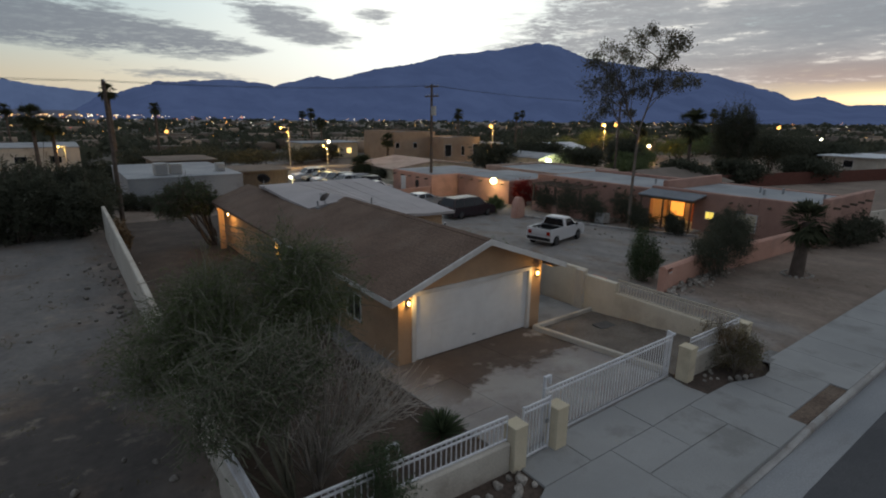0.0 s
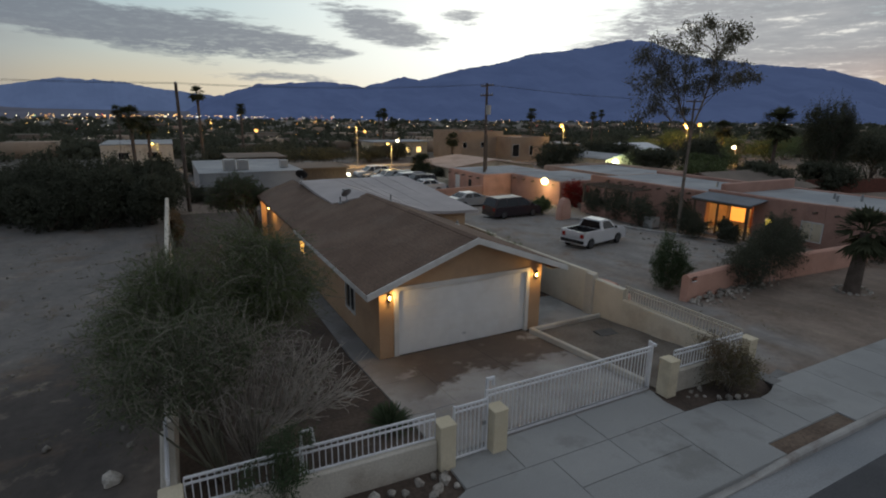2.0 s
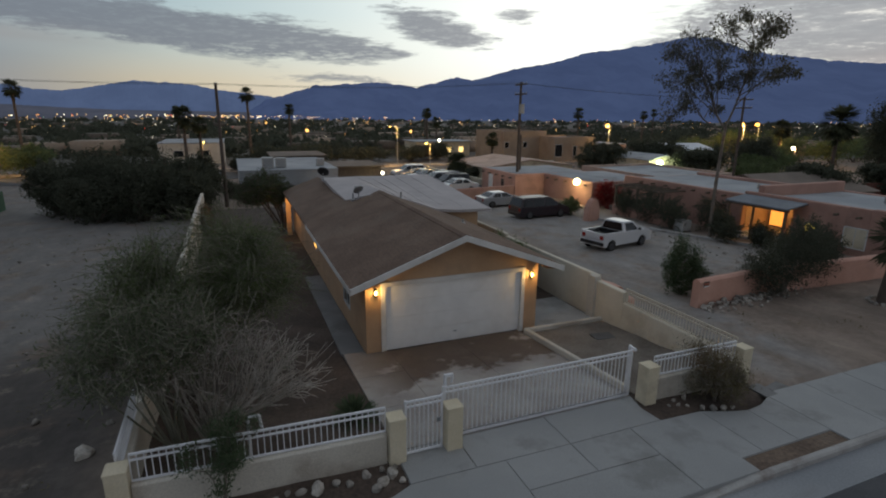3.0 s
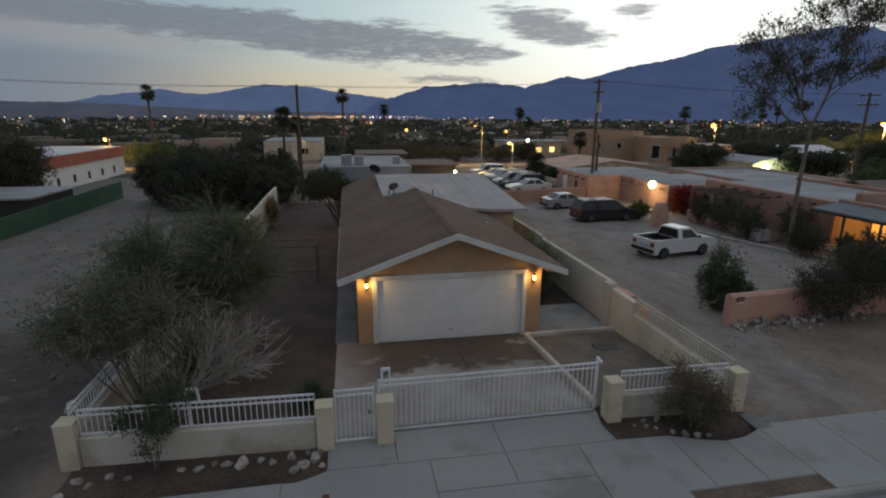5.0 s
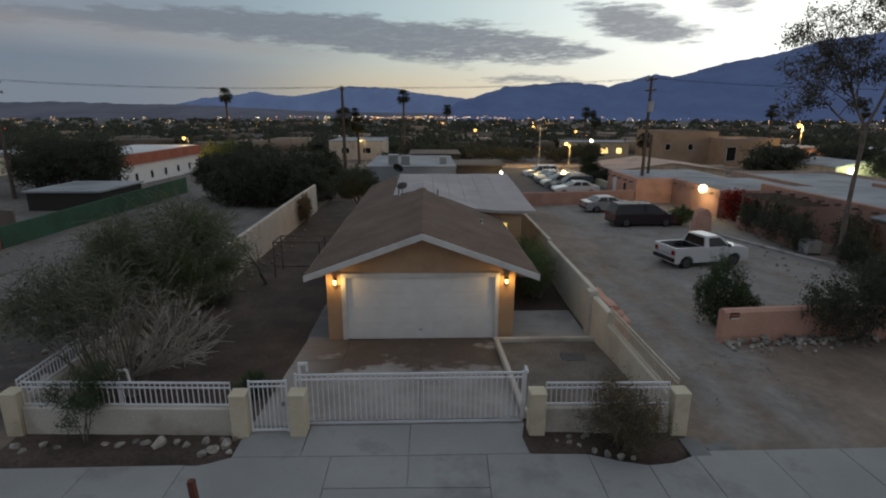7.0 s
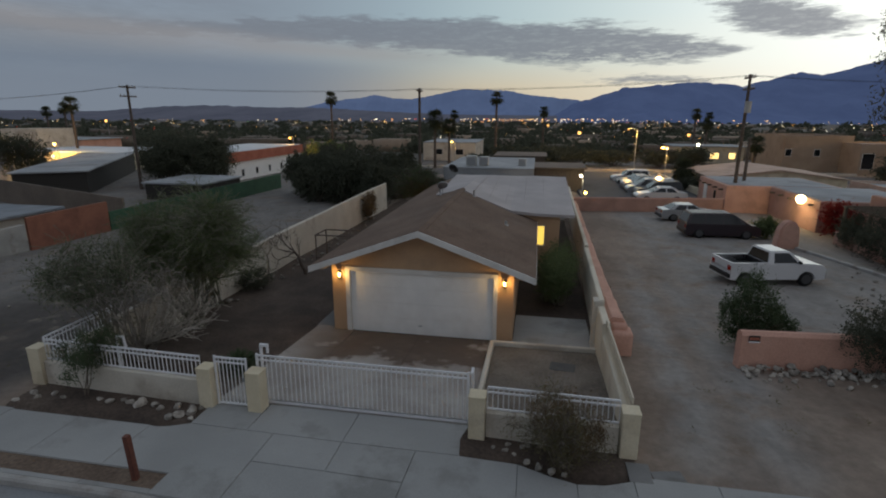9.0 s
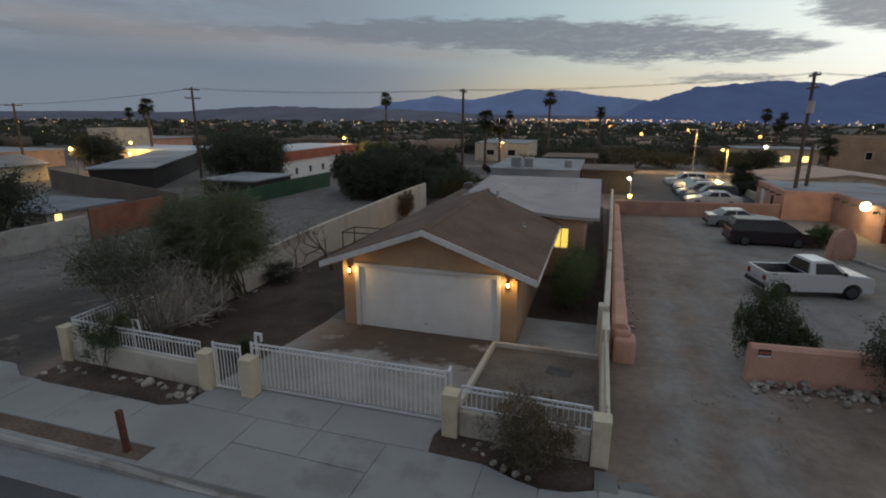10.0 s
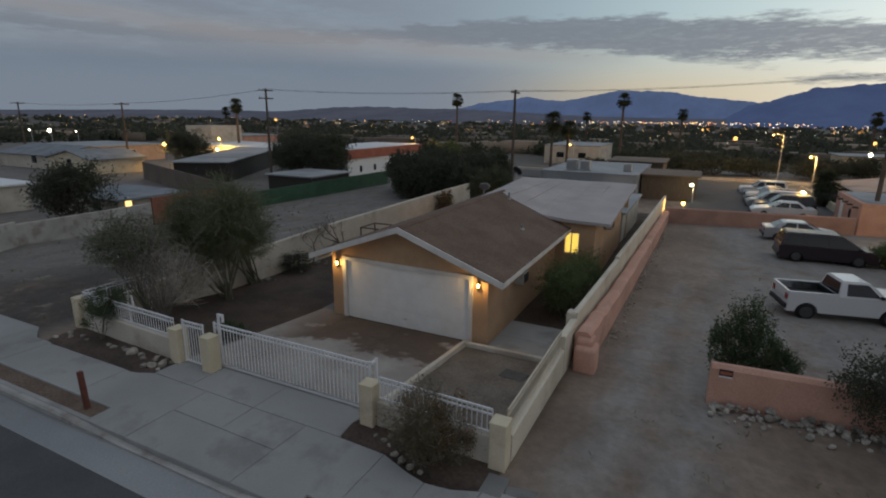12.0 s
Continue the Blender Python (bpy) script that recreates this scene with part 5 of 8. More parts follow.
feathery("desert_shrub", (3.3, 8.7, 0.10), "grey-green leafy desert shrub leaning over the side wall", 8, [(-0.7, -0.1, 2.6, 1.25, 1.1, 1.15), (-1.4, -0.3, 2.4, 0.8, 0.8, 0.9), (0.2, 0.1, 2.7, 1.0, 1.0, 1.0)], 14, 290,
         M["greenbark"], M["leaf_grey"], 20, 0.105, 0.20, 0.8, 0.032, 0.007, 0.18, "shrub", 0.10, 0.12, 0.8)
# feathery palo verdes behind it, beside the wall
feathery("palo_verde", (3.5, 12.0, -0.15), "feathery olive-green palo verde tree beside the side wall", 28, [(0.7, -0.6, 3.55, 1.9, 1.7, 1.6), (1.7, -0.5, 3.0, 1.3, 1.3, 1.1), (-0.8, -0.7, 3.0, 1.6, 1.4, 1.3)], 13, 820,
         M["greenbark"], M["leaf_olive"], 62, 0.115, 0.10, 0.6, 0.07, 0.006, 0.22, scatter=0.11, curl=0.14)
feathery("palo_verde", (2.75, 14.2, -0.25), "low feathery olive-green palo verde spreading over the wall", 27, [(-0.5, -2.2, 2.3, 1.8, 1.9, 1.2), (0.4, -0.9, 2.2, 1.3, 1.3, 0.9)], 10, 340,
         M["greenbark"], M["leaf_olive"], 52, 0.115, 0.10, 0.6, 0.06, 0.006, 0.22, scatter=0.11, curl=0.14)
# slender green shrub growing through the front railing
leafy("railing_shrub", (4.1, 6.62, 0.17), "thin dark green shrub growing through the front railing", "shrub", 31, shoots(4, 31, 80, 89, 1.05, 0.018, 0.03), 2, M["leaf_green"], M["bark"], 14, 0.055, 0.08, low=0.45, slim=0.35, wander=0.25, lift=0.09, shrink=0.50)
# shrub by the pavement
leafy("pavement_shrub", (15.65, 6.12, 0.16), "straggly brown-green shrub between front wall and pavement", "shrub", 44, shoots(10, 44, 50, 86, 0.66, 0.02, 0.08), 3, M["leaf_brown"], M["bark"], 2, 0.045, 0.11, slim=0.35, wander=0.35, lift=0.04, shrink=0.66)
leafy("pavement_shrub", (15.85, 6.3, 0.16), "dry pale upper twigs of the shrub by the pavement", "shrub", 46, shoots(6, 46, 55, 85, 0.62, 0.018, 0.06), 3, M["leaf_dry"], M["palebark"], 4, 0.05, 0.08, slim=0.4, wander=0.3, lift=0.05, shrink=0.64)


def agave(x, y, z, r, n, seed):
    rng = random.Random(seed)
    t = thing("yucca", (x, y, z), "small dark spiky yucca on the bare soil", "yucca", "yard yuccas")
    bm = bmesh.new()
    for k in range(n):
        a, e = rng.uniform(0, 6.283), rng.uniform(0.15, 1.45)
        d = Vector((math.cos(a) * math.cos(e), math.sin(a) * math.cos(e), math.sin(e)))
        s = d.cross(Vector((0, 0, 1))).normalized() * 0.022
        p0, p1, p2 = Vector((0, 0, 0.05)), d * r * 0.55, d * r + Vector((0, 0, -0.12 * r))
        v = [bm.verts.new(p) for p in (p0 - s * 0.6, p0 + s * 0.6, p1 + s, p1 - s, p2)]
        bm.faces.new(v[:4])
        bm.faces.new((v[3], v[2], v[4]))
    part("leaf_rosette", bm, M["leaf_green"], t)


agave(6.95, 8.75, 0.02, 0.75, 170, 1)
agave(7.0, 9.4, -0.02, 0.4, 50, 2)
bushy("yard_bush", (2.95, 16.5, -0.4), "low dark green bush against the side wall", "bush", 51, [(0, 0, 0.45, 0.75, 0.75, 0.5)], 4500, 0.065, M["leaf_dark"], M["bark"], 6, 0.6, 0.02)
leafy("bare_tree", (4.25, 19.0, -0.42), "small bare dark tree by the side wall", "tree", 61, [((0, 0, -0.1), (0.0, 0, 1), 1.35, 0.095)], 3, M["leaf_dark"], M["darkbark"], 0, 0.1, 0.1, wander=0.4, lift=0.03, forks=(2, 4), spread=0.8, shrink=0.74)
leafy("bare_tree", (3.0, 17.8, -0.4), "thin leafless sapling by the side wall", "tree", 64, [((0, 0, -0.1), (0.0, 0.05, 1), 1.2, 0.045)], 3, M["leaf_dark"], M["bark"], 0, 0.1, 0.1, wander=0.3, lift=0.06, forks=(2, 4), spread=0.6, shrink=0.66)
bushy("side_yard_tree", (16.0, 16.7, -0.4), "dense dark green shrub tree between house and wall", "tree", 71, [(-0.1, 0.2, 1.5, 0.75, 0.9, 0.7), (0.0, 1.0, 1.2, 0.7, 0.8, 0.65), (-0.2, -0.5, 1.15, 0.65, 0.6, 0.6), (-0.1, 0.3, 0.7, 0.7, 0.9, 0.5)], 15000, 0.065, M["leaf_olive"], M["bark"], 7, 1.5, 0.04)
bushy("side_yard_tree", (16.2, 19.2, -0.4), "dark green shrub tree between house and wall", "tree", 73, [(0, 0, 1.3, 0.7, 0.9, 0.7), (-0.2, 0.6, 0.8, 0.7, 0.7, 0.5)], 8000, 0.065, M["leaf_olive"], M["bark"], 5, 1.3, 0.04)
feathery("yard_tree", (7.75, 33.4, -0.55), "leaning olive-green tree behind the house corner", 81, [(-1.3, 0.2, 3.0, 1.6, 1.5, 1.05), (-2.2, 0.5, 2.5, 1.1, 1.1, 0.9), (-0.5, 0.1, 2.6, 1.0, 1.0, 0.8)], 9, 560,
         M["darkbark"], M["leaf_green"], 34, 0.15, 0.22, 0.4, 0.10, 0.008, 0.15)
bushy("vine", (2.9, 33.0, -0.5), "dry vine hanging over the back of the side wall", "vine", 83, [(0, 0, 1.0, 0.35, 1.3, 0.8)], 2200, 0.14, M["leaf_dry"], M["bark"], 5, 1.0, 0.03)

# timber frame standing in the side yard
t = thing("timber_frame", (4.45, 19.9, g_lot(20.5) - 0.02), "dark open frame of posts and rails in the side yard", "frame")
for x, y in ((0, 0), (2.1, 0), (0, 1.3), (2.1, 1.3)):
    part("post", boxes((x - 0.026, x + 0.026, y - 0.026, y + 0.026, 0, 1.75)), M["darkbark"], t)
for a in ((-0.04, 2.14, -0.03, 0.03), (-0.04, 2.14, 1.27, 1.33), (-0.03, 0.03, 0.04, 1.26), (2.07, 2.13, 0.04, 1.26)):
    part("rail", boxes((*a, 1.70, 1.75)), M["darkbark"], t)
part("rail", boxes((0.04, 2.06, -0.02, 0.02, 0.55, 0.61)), M["darkbark"], t)


def dry_weeds():
    """Low dry weeds and litter of twigs over the vacant lot and along the drive."""
    rng = np.random.default_rng(91)
    n = 420
    x = np.where(rng.random(n) < 0.7, rng.uniform(-12, 2.2, n), rng.uniform(17.9, 31, n))
    y = np.where(x < 3, rng.uniform(6.6, 36, n), rng.uniform(6.3, 40, n))
    wild = (x < 3) | (x < 18.6) | (y < 10.8)
    x, y = x[wild], y[wild]
    pts = []
    for a, b in zip(x, y):
        k = rng.integers(4, 14)
        pts.append(np.array([a, b, g_out(b)]) + rng.normal(size=(k, 3)) * [0.12, 0.12, 0.0] + [0, 0, 0.02])
    v, f = leaves(np.concatenate(pts), rng, 0.11, 0.18, -0.4)
    v[:, 2] = np.maximum(v[:, 2], -1.2)
    tagged(new("dry_weeds", arrays_mesh("dry_weeds", v, f, M["leaf_brown"])), "scattered dry weeds and twigs on the bare ground", "weeds", kind="stuff")


dry_weeds()


# ---------------------------------------------------------------- vehicles
def wheel_mesh(r, w):
    bm = bmesh.new()
    rod(bm, (0, -w / 2, 0), (0, w / 2, 0), r, n=20)
    es = [e for e in bm.edges if abs(e.verts[0].co.y - e.verts[1].co.y) < 1e-5]
    bmesh.ops.bevel(bm, geom=es, offset=r * 0.12, segments=2, affect="EDGES")
    return mesh_of(bm, "tyre", M["tyre"], True)


def rim_mesh(r, w):
    bm = bmesh.new()
    rod(bm, (0, -w / 2 - 0.012, 0), (0, w / 2 + 0.012, 0), r * 0.66, n=16)
    rod(bm, (0, -w / 2 - 0.03, 0), (0, w / 2 + 0.03, 0), r * 0.2, n=10)
    return mesh_of(bm, "rim", M["rim"])


TYRE, RIM = wheel_mesh(0.34, 0.22), rim_mesh(0.34, 0.22)


def arch(x, r, z, n=7):
    """Points of a wheel arch, front to back along +x."""
    return [(x - r * math.cos(math.pi * k / n), z + r * math.sin(math.pi * k / n)) for k in range(n + 1)]


def vehicle(name, label, category, at, turn, paint, low, cabin, width, axles, glass, group="", bed=None, lift=0.0):
    """low: the upper outline of the body (x, z) from tail to nose; cabin: tail to nose outline of the greenhouse;
    glass: side panes as (x0 low, x1 low, x0 high, x1 high) shares of the cabin."""
    car = thing(name, at, label, category, group, turn=turn)
    w = width / 2
    under = 0.22 + lift
    low = [(x, z + lift) for x, z in low]
    cabin = [(x, z + lift) for x, z in cabin]
    outline = [(low[0][0], under)] + list(low) + [(low[-1][0], under)]
    back = []
    for ax in sorted(axles, reverse=True):
        back += [(x, z) for x, z in reversed(arch(ax, 0.40, under))]
    bm = bmesh.new()
    prism(bm, outline + back, "y", -w, w)
    long = [e for e in bm.edges if abs(e.verts[0].co.y - e.verts[1].co.y) < 1e-5 and min(v.co.z for v in e.verts) > 0.74 + lift or abs(e.verts[0].co.y - e.verts[1].co.y) > 0.1 and e.verts[0].co.z > 0.74 + lift]
    bmesh.ops.bevel(bm, geom=long, offset=0.05, segments=2, affect="EDGES")
    body = part("body", bm, paint, car)
    # greenhouse, drawn in towards the top
    zb = min(z for _, z in cabin)
    zt = max(z for _, z in cabin)
    def inset(z):
        return w - 0.03 - 0.20 * (z - zb) / (zt - zb)
    bm = bmesh.new()
    a = [bm.verts.new((x, -inset(z), z)) for x, z in cabin]
    b = [bm.verts.new((x, inset(z), z)) for x, z in cabin]
    n = len(a)
    bm.faces.new(a)
    bm.faces.new(b[::-1])
    for i in range(n):
        bm.faces.new((a[i], b[i], b[(i + 1) % n], a[(i + 1) % n]))
    bmesh.ops.recalc_face_normals(bm, faces=bm.faces)
    bmesh.ops.bevel(bm, geom=[e for e in bm.edges if min(e.verts[0].co.z, e.verts[1].co.z) > zb + 0.05], offset=0.05, segments=2, affect="EDGES")
    part("cabin", bm, paint, car)
    h = zt - zb
    z0, z1 = zb + 0.07 * h, zt - 0.16 * h
    for x0, x1, x2, x3 in glass:
        for s in (-1, 1):
            bm = bmesh.new()
            vs = [bm.verts.new((x, s * (inset(z) + 0.006), z)) for x, z in ((x0, z0), (x1, z0), (x3, z1), (x2, z1))]
            bm.faces.new(vs)
            g = bmesh.ops.extrude_face_region(bm, geom=bm.faces[:])
            for v in g["geom"]:
                if isinstance(v, bmesh.types.BMVert):
                    v.co.y -= s * 0.02
            part("side_window", bm, M["glass"], car)
    # windscreen and rear window on the sloping ends
    for (xa, za), (xb, zb2), s in ((cabin[-1], cabin[-2], 1), (cabin[0], cabin[1], -1)):
        def at_f(f, y):
            x, z = xa + (xb - xa) * f, za + (zb2 - za) * f
            return (x + s * 0.012, y * (inset(z) - 0.09), z + 0.008)
        bm = slab(bmesh.new(), [at_f(0.1, -1), at_f(0.1, 1), at_f(0.86, 1), at_f(0.86, -1)], 0.02)
        part("windscreen" if s > 0 else "rear_window", bm, M["glass"], car)
    for ax in axles:
        for y in (-w + 0.10, w - 0.10):
            wh = new("wheel")
            wh.parent = car
            wh.location = (ax, y, 0.34)
            same_part("tyre", TYRE, wh)
            same_part("rim", RIM, wh)
    x0, x1 = low[0][0], low[-1][0]
    zt0, zt1 = max(low[0][1], 0.98 + lift), low[-1][1]
    for y in (-w + 0.22, w - 0.22):
        part("headlight", boxes((x1 - 0.05, x1 + 0.012, y - 0.17, y + 0.17, zt1 - 0.2, zt1 - 0.05), bevel=0.01), M["clear_lens"], car)
        part("tail_light", boxes((x0 - 0.012, x0 + 0.05, y - 0.12, y + 0.12, zt0 - 0.32, zt0 - 0.08), bevel=0.01), M["red_lens"], car)
    part("bumper", boxes((x1 - 0.08, x1 + 0.07, -w + 0.06, w - 0.06, 0.3 + lift, 0.5 + lift), bevel=0.03), M["black"], car)
    part("bumper", boxes((x0 - 0.08, x0 + 0.08, -w + 0.06, w - 0.06, 0.3 + lift, 0.5 + lift), bevel=0.03), M["black"], car)
    for y in (-w - 0.07, w + 0.07):
        part("mirror", boxes((cabin[-1][0] - 0.28, cabin[-1][0] - 0.18, y - 0.07, y + 0.07, zb + 0.02, zb + 0.16), bevel=0.02), M["black"], car)
    if bed:
        bx0, bx1 = bed
        part("bed_liner", boxes((bx0, bx1 + 0.06, -w + 0.07, w - 0.07, 0.69 + lift, 0.73 + lift), (bx0, bx1 + 0.06, -w + 0.07, -w + 0.10, 0.73 + lift, 1.02 + lift), (bx0, bx1 + 0.06, w - 0.10, w - 0.07, 0.73 + lift, 1.02 + lift), (bx0, bx0 + 0.03, -w + 0.10, w - 0.10, 0.73 + lift, 1.0 + lift), (bx1 + 0.02, bx1 + 0.05, -w + 0.10, w - 0.10, 0.73 + lift, 1.0 + lift)), M["black"], car, "black open load bed")
        for y in (-w + 0.05, w - 0.05):
            part("bed_side", boxes((bx0 - 0.09, bx1 + 0.08, y - 0.05, y + 0.05, 0.695 + lift, 1.06 + lift), bevel=0.015), paint, car)
        part("tailgate", boxes((bx0 - 0.10, bx0 - 0.01, -w + 0.1, w - 0.1, 0.60 + lift, 1.05 + lift), bevel=0.015), paint, car)
    return car


SEDAN = dict(low=[(-2.25, 0.95), (-1.4, 1.0), (0.9, 0.96), (2.05, 0.80), (2.25, 0.66)], cabin=[(-1.75, 0.97), (-1.05, 1.40), (0.15, 1.42), (1.05, 0.95)], width=1.76, axles=(-1.35, 1.35),
             glass=[(-1.35, -0.42, -0.95, -0.42), (-0.34, 0.72, -0.34, 0.14)])
SUV = dict(low=[(-2.2, 1.0), (1.0, 1.02), (2.05, 0.95), (2.25, 0.78)], cabin=[(-2.15, 1.0), (-1.9, 1.68), (0.3, 1.70), (1.15, 1.01)], width=1.84, axles=(-1.35, 1.4),
           glass=[(-1.95, -1.05, -1.78, -1.05), (-0.97, -0.1, -0.97, -0.1), (-0.02, 0.9, -0.02, 0.38)])
VAN = dict(low=[(-2.4, 1.0), (1.35, 1.0), (2.2, 0.92), (2.45, 0.70)], cabin=[(-2.38, 0.98), (-2.1, 1.70), (0.55, 1.72), (1.75, 0.98)], width=1.92, axles=(-1.5, 1.55),
           glass=[(-2.15, -1.2, -1.95, -1.2), (-1.1, -0.05, -1.1, -0.05), (0.05, 1.3, 0.05, 0.72)])
PICKUP = dict(low=[(-2.04, 0.70), (-0.36, 0.70), (-0.32, 1.0), (1.3, 1.0), (2.15, 0.93), (2.35, 0.80)], cabin=[(-0.33, 0.98), (-0.22, 1.56), (0.66, 1.57), (1.28, 0.99)], width=1.74, axles=(-1.35, 1.5),
              glass=[(-0.08, 1.05, -0.04, 0.64)])

truck = vehicle("pickup_truck", "white compact pickup truck with an open bed on the gravel", "truck", (25.35, 21.65, g_out(21.9) - 0.02), 12, M["car_white"], bed=(-1.94, -0.40), lift=0.12, **PICKUP)
truck.scale = (0.97, 0.98, 0.93)
van = vehicle("minivan", "dark plum minivan parked in front of the adobe house", "van", (26.65, 32.05, g_out(32) - 0.03), 2, M["car_plum"], **VAN)
van.scale = (0.92, 0.95, 0.93)
sedan = vehicle("silver_sedan", "silver sedan parked behind the minivan", "car", (26.4, 37.9, g_out(38.4)), 3, M["car_silver"], **SEDAN)
sedan.scale = (0.95, 0.96, 0.88)
for k, (kind, y, paint, nm, lab) in enumerate(((SUV, 64.0, "car_white", "parked_suv", "white sport utility car in the lit car park"), (SEDAN, 61.2, "car_black", "parked_car", "black sedan in the lit car park"),
                                               (PICKUP, 58.4, "car_white", "parked_pickup", "white pickup truck in the lit car park"), (SUV, 55.8, "car_black", "parked_suv", "black sport utility car in the lit car park"),
                                               (VAN, 53.2, "car_silver", "parked_van", "silver minivan in the lit car park"), (SUV, 50.6, "car_black", "parked_suv", "dark sport utility car in the lit car park"),
                                               (SEDAN, 48.0, "car_white", "parked_car", "white sedan in the lit car park"))):
    vehicle(nm, lab, "car", (26.5 + 0.2 * (k % 3), y, g_out(y) - 0.05), 182, M[paint], group="car park cars", **kind)


# ---------------------------------------------------------------- the adobe house next door
def viga_row(parent, x, ys, z, material, length=0.35):
    me = None
    for y in ys:
        if me is None:
            bm = bmesh.new()
            rod(bm, (-length, 0, 0), (0.1, 0, 0), 0.07, n=8)
            me = mesh_of(bm, "roof_beam", material)
        same_part("roof_beam", me, parent, (x, y, z))


def build_adobe():
    a = thing("adobe_house", (36.0, 20.0, -0.4), "long pink adobe house with flat roofs and a lit porch", "house")
    a.matrix_basis = Matrix.Identity(4)
    def blk(name, mat_, *rows, bevel=0.07, label=""):
        return part(name, boxes(*rows, bevel=bevel), mat_, a, label)
    # main wing
    blk("wall", M["adobe"], (35.6, 36.0, 10.6, 14.2, -0.6, 2.55))
    blk("wall", M["adobe"], (35.6, 36.0, 15.3, 18.3, -0.6, 2.5))
    blk("wall", M["adobe"], (35.6, 36.0, 21.6, 33.0, -0.6, 2.3))
    for row in ((35.62, 35.98, 14.2, 15.3, -0.6, 0.35), (35.62, 35.98, 14.2, 15.3, 1.4, 2.5), (35.62, 35.98, 18.3, 21.6, 2.0, 2.5)):
        part("wall", boxes(row), M["adobe"], a)
    blk("wall", M["adobe"], (36.0, 44.0, 10.6, 11.0, -0.6, 2.9))
    blk("wall", M["adobe"], (43.8, 44.2, 11.0, 33.0, -0.6, 2.32))
    blk("wall", M["adobe"], (36.0, 44.0, 20.6, 21.0, 2.2, 2.95))
    part("flat_roof", boxes((35.9, 43.9, 10.9, 20.7, 2.05, 2.25)), M["greyroof"], a)
    part("flat_roof", boxes((35.9, 43.9, 20.9, 33.0, 1.9, 2.08)), M["greyroof"], a)
    viga_row(a, 35.6, [11.2 + 1.15 * k for k in range(5)] + [23.0 + 1.3 * k for k in range(7)], 2.02, M["wood"])
    for k in range(5):
        part("roof_beam", rod(bmesh.new(), (36.7 + 1.4 * k, 10.25, 2.35), (36.7 + 1.4 * k, 10.7, 2.35), 0.07), M["wood"], a)
    # porch: recess with a lit back wall, door, posts and a metal roof
    part("porch_back", boxes((38.0, 38.2, 18.3, 21.6, -0.4, 2.0)), M["pale_pink"], a)
    part("porch_floor", boxes((34.3, 35.6, 17.6, 21.6, -0.35, -0.12), (35.6, 38.0, 18.3, 21.6, -0.35, -0.12)), M["concrete"], a)
    part("porch_side", boxes((36.0, 38.0, 18.15, 18.3, -0.4, 2.0)), M["pale_pink"], a)
    part("porch_side", boxes((36.0, 38.0, 21.6, 21.75, -0.4, 2.0)), M["pale_pink"], a)
    part("porch_roof", slab(bmesh.new(), [(33.9, 17.5, 2.08), (33.9, 21.6, 2.08), (36.4, 21.6, 2.46), (36.4, 17.5, 2.46)], 0.08), M["slate"], a, "grey metal porch roof")
    for y in (17.7, 19.7, 21.4):
        bm = bmesh.new()
        rod(bm, (34.1, y, -0.15), (34.1, y, 2.02), 0.07)
        part("porch_post", bm, M["wood"], a)
    part("porch_beam", boxes((34.03, 34.17, 17.5, 21.6, 1.86, 2.0)), M["wood"], a)
    d = new("door")
    d.parent = a
    d["label"] = "red wooden porch door"
    part("leaf", boxes((37.93, 37.99, 19.0, 19.8, -0.12, 1.9)), M["brick"], d)
    part("knob", boxes((37.89, 37.93, 19.65, 19.7, 0.8, 0.86)), M["steel"], d)
    for y0, y1, m_ in ((20.2, 21.3, "win_orange"), (18.42, 18.9, "win_yellow")):
        w = new("window")
        w.parent = a
        part("pane", boxes((37.96, 37.98, y0, y1, 0.2, 1.8)), M[m_], w)
        part("window_frame", boxes((37.92, 37.96, y0 - 0.05, y0, 0.15, 1.85), (37.92, 37.96, y1, y1 + 0.05, 0.15, 1.85), (37.92, 37.96, y0, y1, 0.15, 0.2), (37.92, 37.96, y0, y1, 1.8, 1.85)), M["wood"], w)
    for y0, y1, z0, z1, m_ in ((14.2, 15.3, 0.35, 1.4, "cream"), (16.85, 17.4, 0.75, 1.2, "win_yellow")):
        w = new("window")
        w.parent = a
        x = 35.585
        part("pane", boxes((x, x + 0.012, y0, y1, z0, z1)), M[m_], w)
        part("window_frame", boxes((35.56, 35.6, y0 - 0.06, y0, z0 - 0.06, z1 + 0.06), (35.56, 35.6, y1, y1 + 0.06, z0 - 0.06, z1 + 0.06), (35.56, 35.6, y0, y1, z0 - 0.06, z0), (35.56, 35.6, y0, y1, z1, z1 + 0.06), (35.57, 35.6, (y0 + y1) / 2 - 0.02, (y0 + y1) / 2 + 0.02, z0, z1)), M["trim"], w)
    # lower pink wing with the lamp, and the pale room at its end
    blk("wall", M["adobe"], (33.6, 41.0, 34.6, 42.2, -0.8, 1.55))
    part("flat_roof", boxes((33.9, 40.7, 34.9, 42.3, 1.4, 1.57)), M["greyroof"], a)
    blk("wall", M["pink"], (30.3, 39.0, 42.25, 49.6, -0.9, 1.55))
    part("flat_roof", boxes((30.6, 38.7, 42.6, 49.3, 1.4, 1.57)), M["greyroof"], a)
    viga_row(a, 30.3, [43.0 + 1.5 * k for k in range(5)], 1.15, M["wood"])
    viga_row(a, 33.6, [35.4 + 1.5 * k for k in range(5)], 1.2, M["wood"])
    w = new("window")
    w.parent = a
    part("pane", boxes((30.28, 30.3, 44.6, 45.0, -0.1, 0.75)), M["glass"], w)
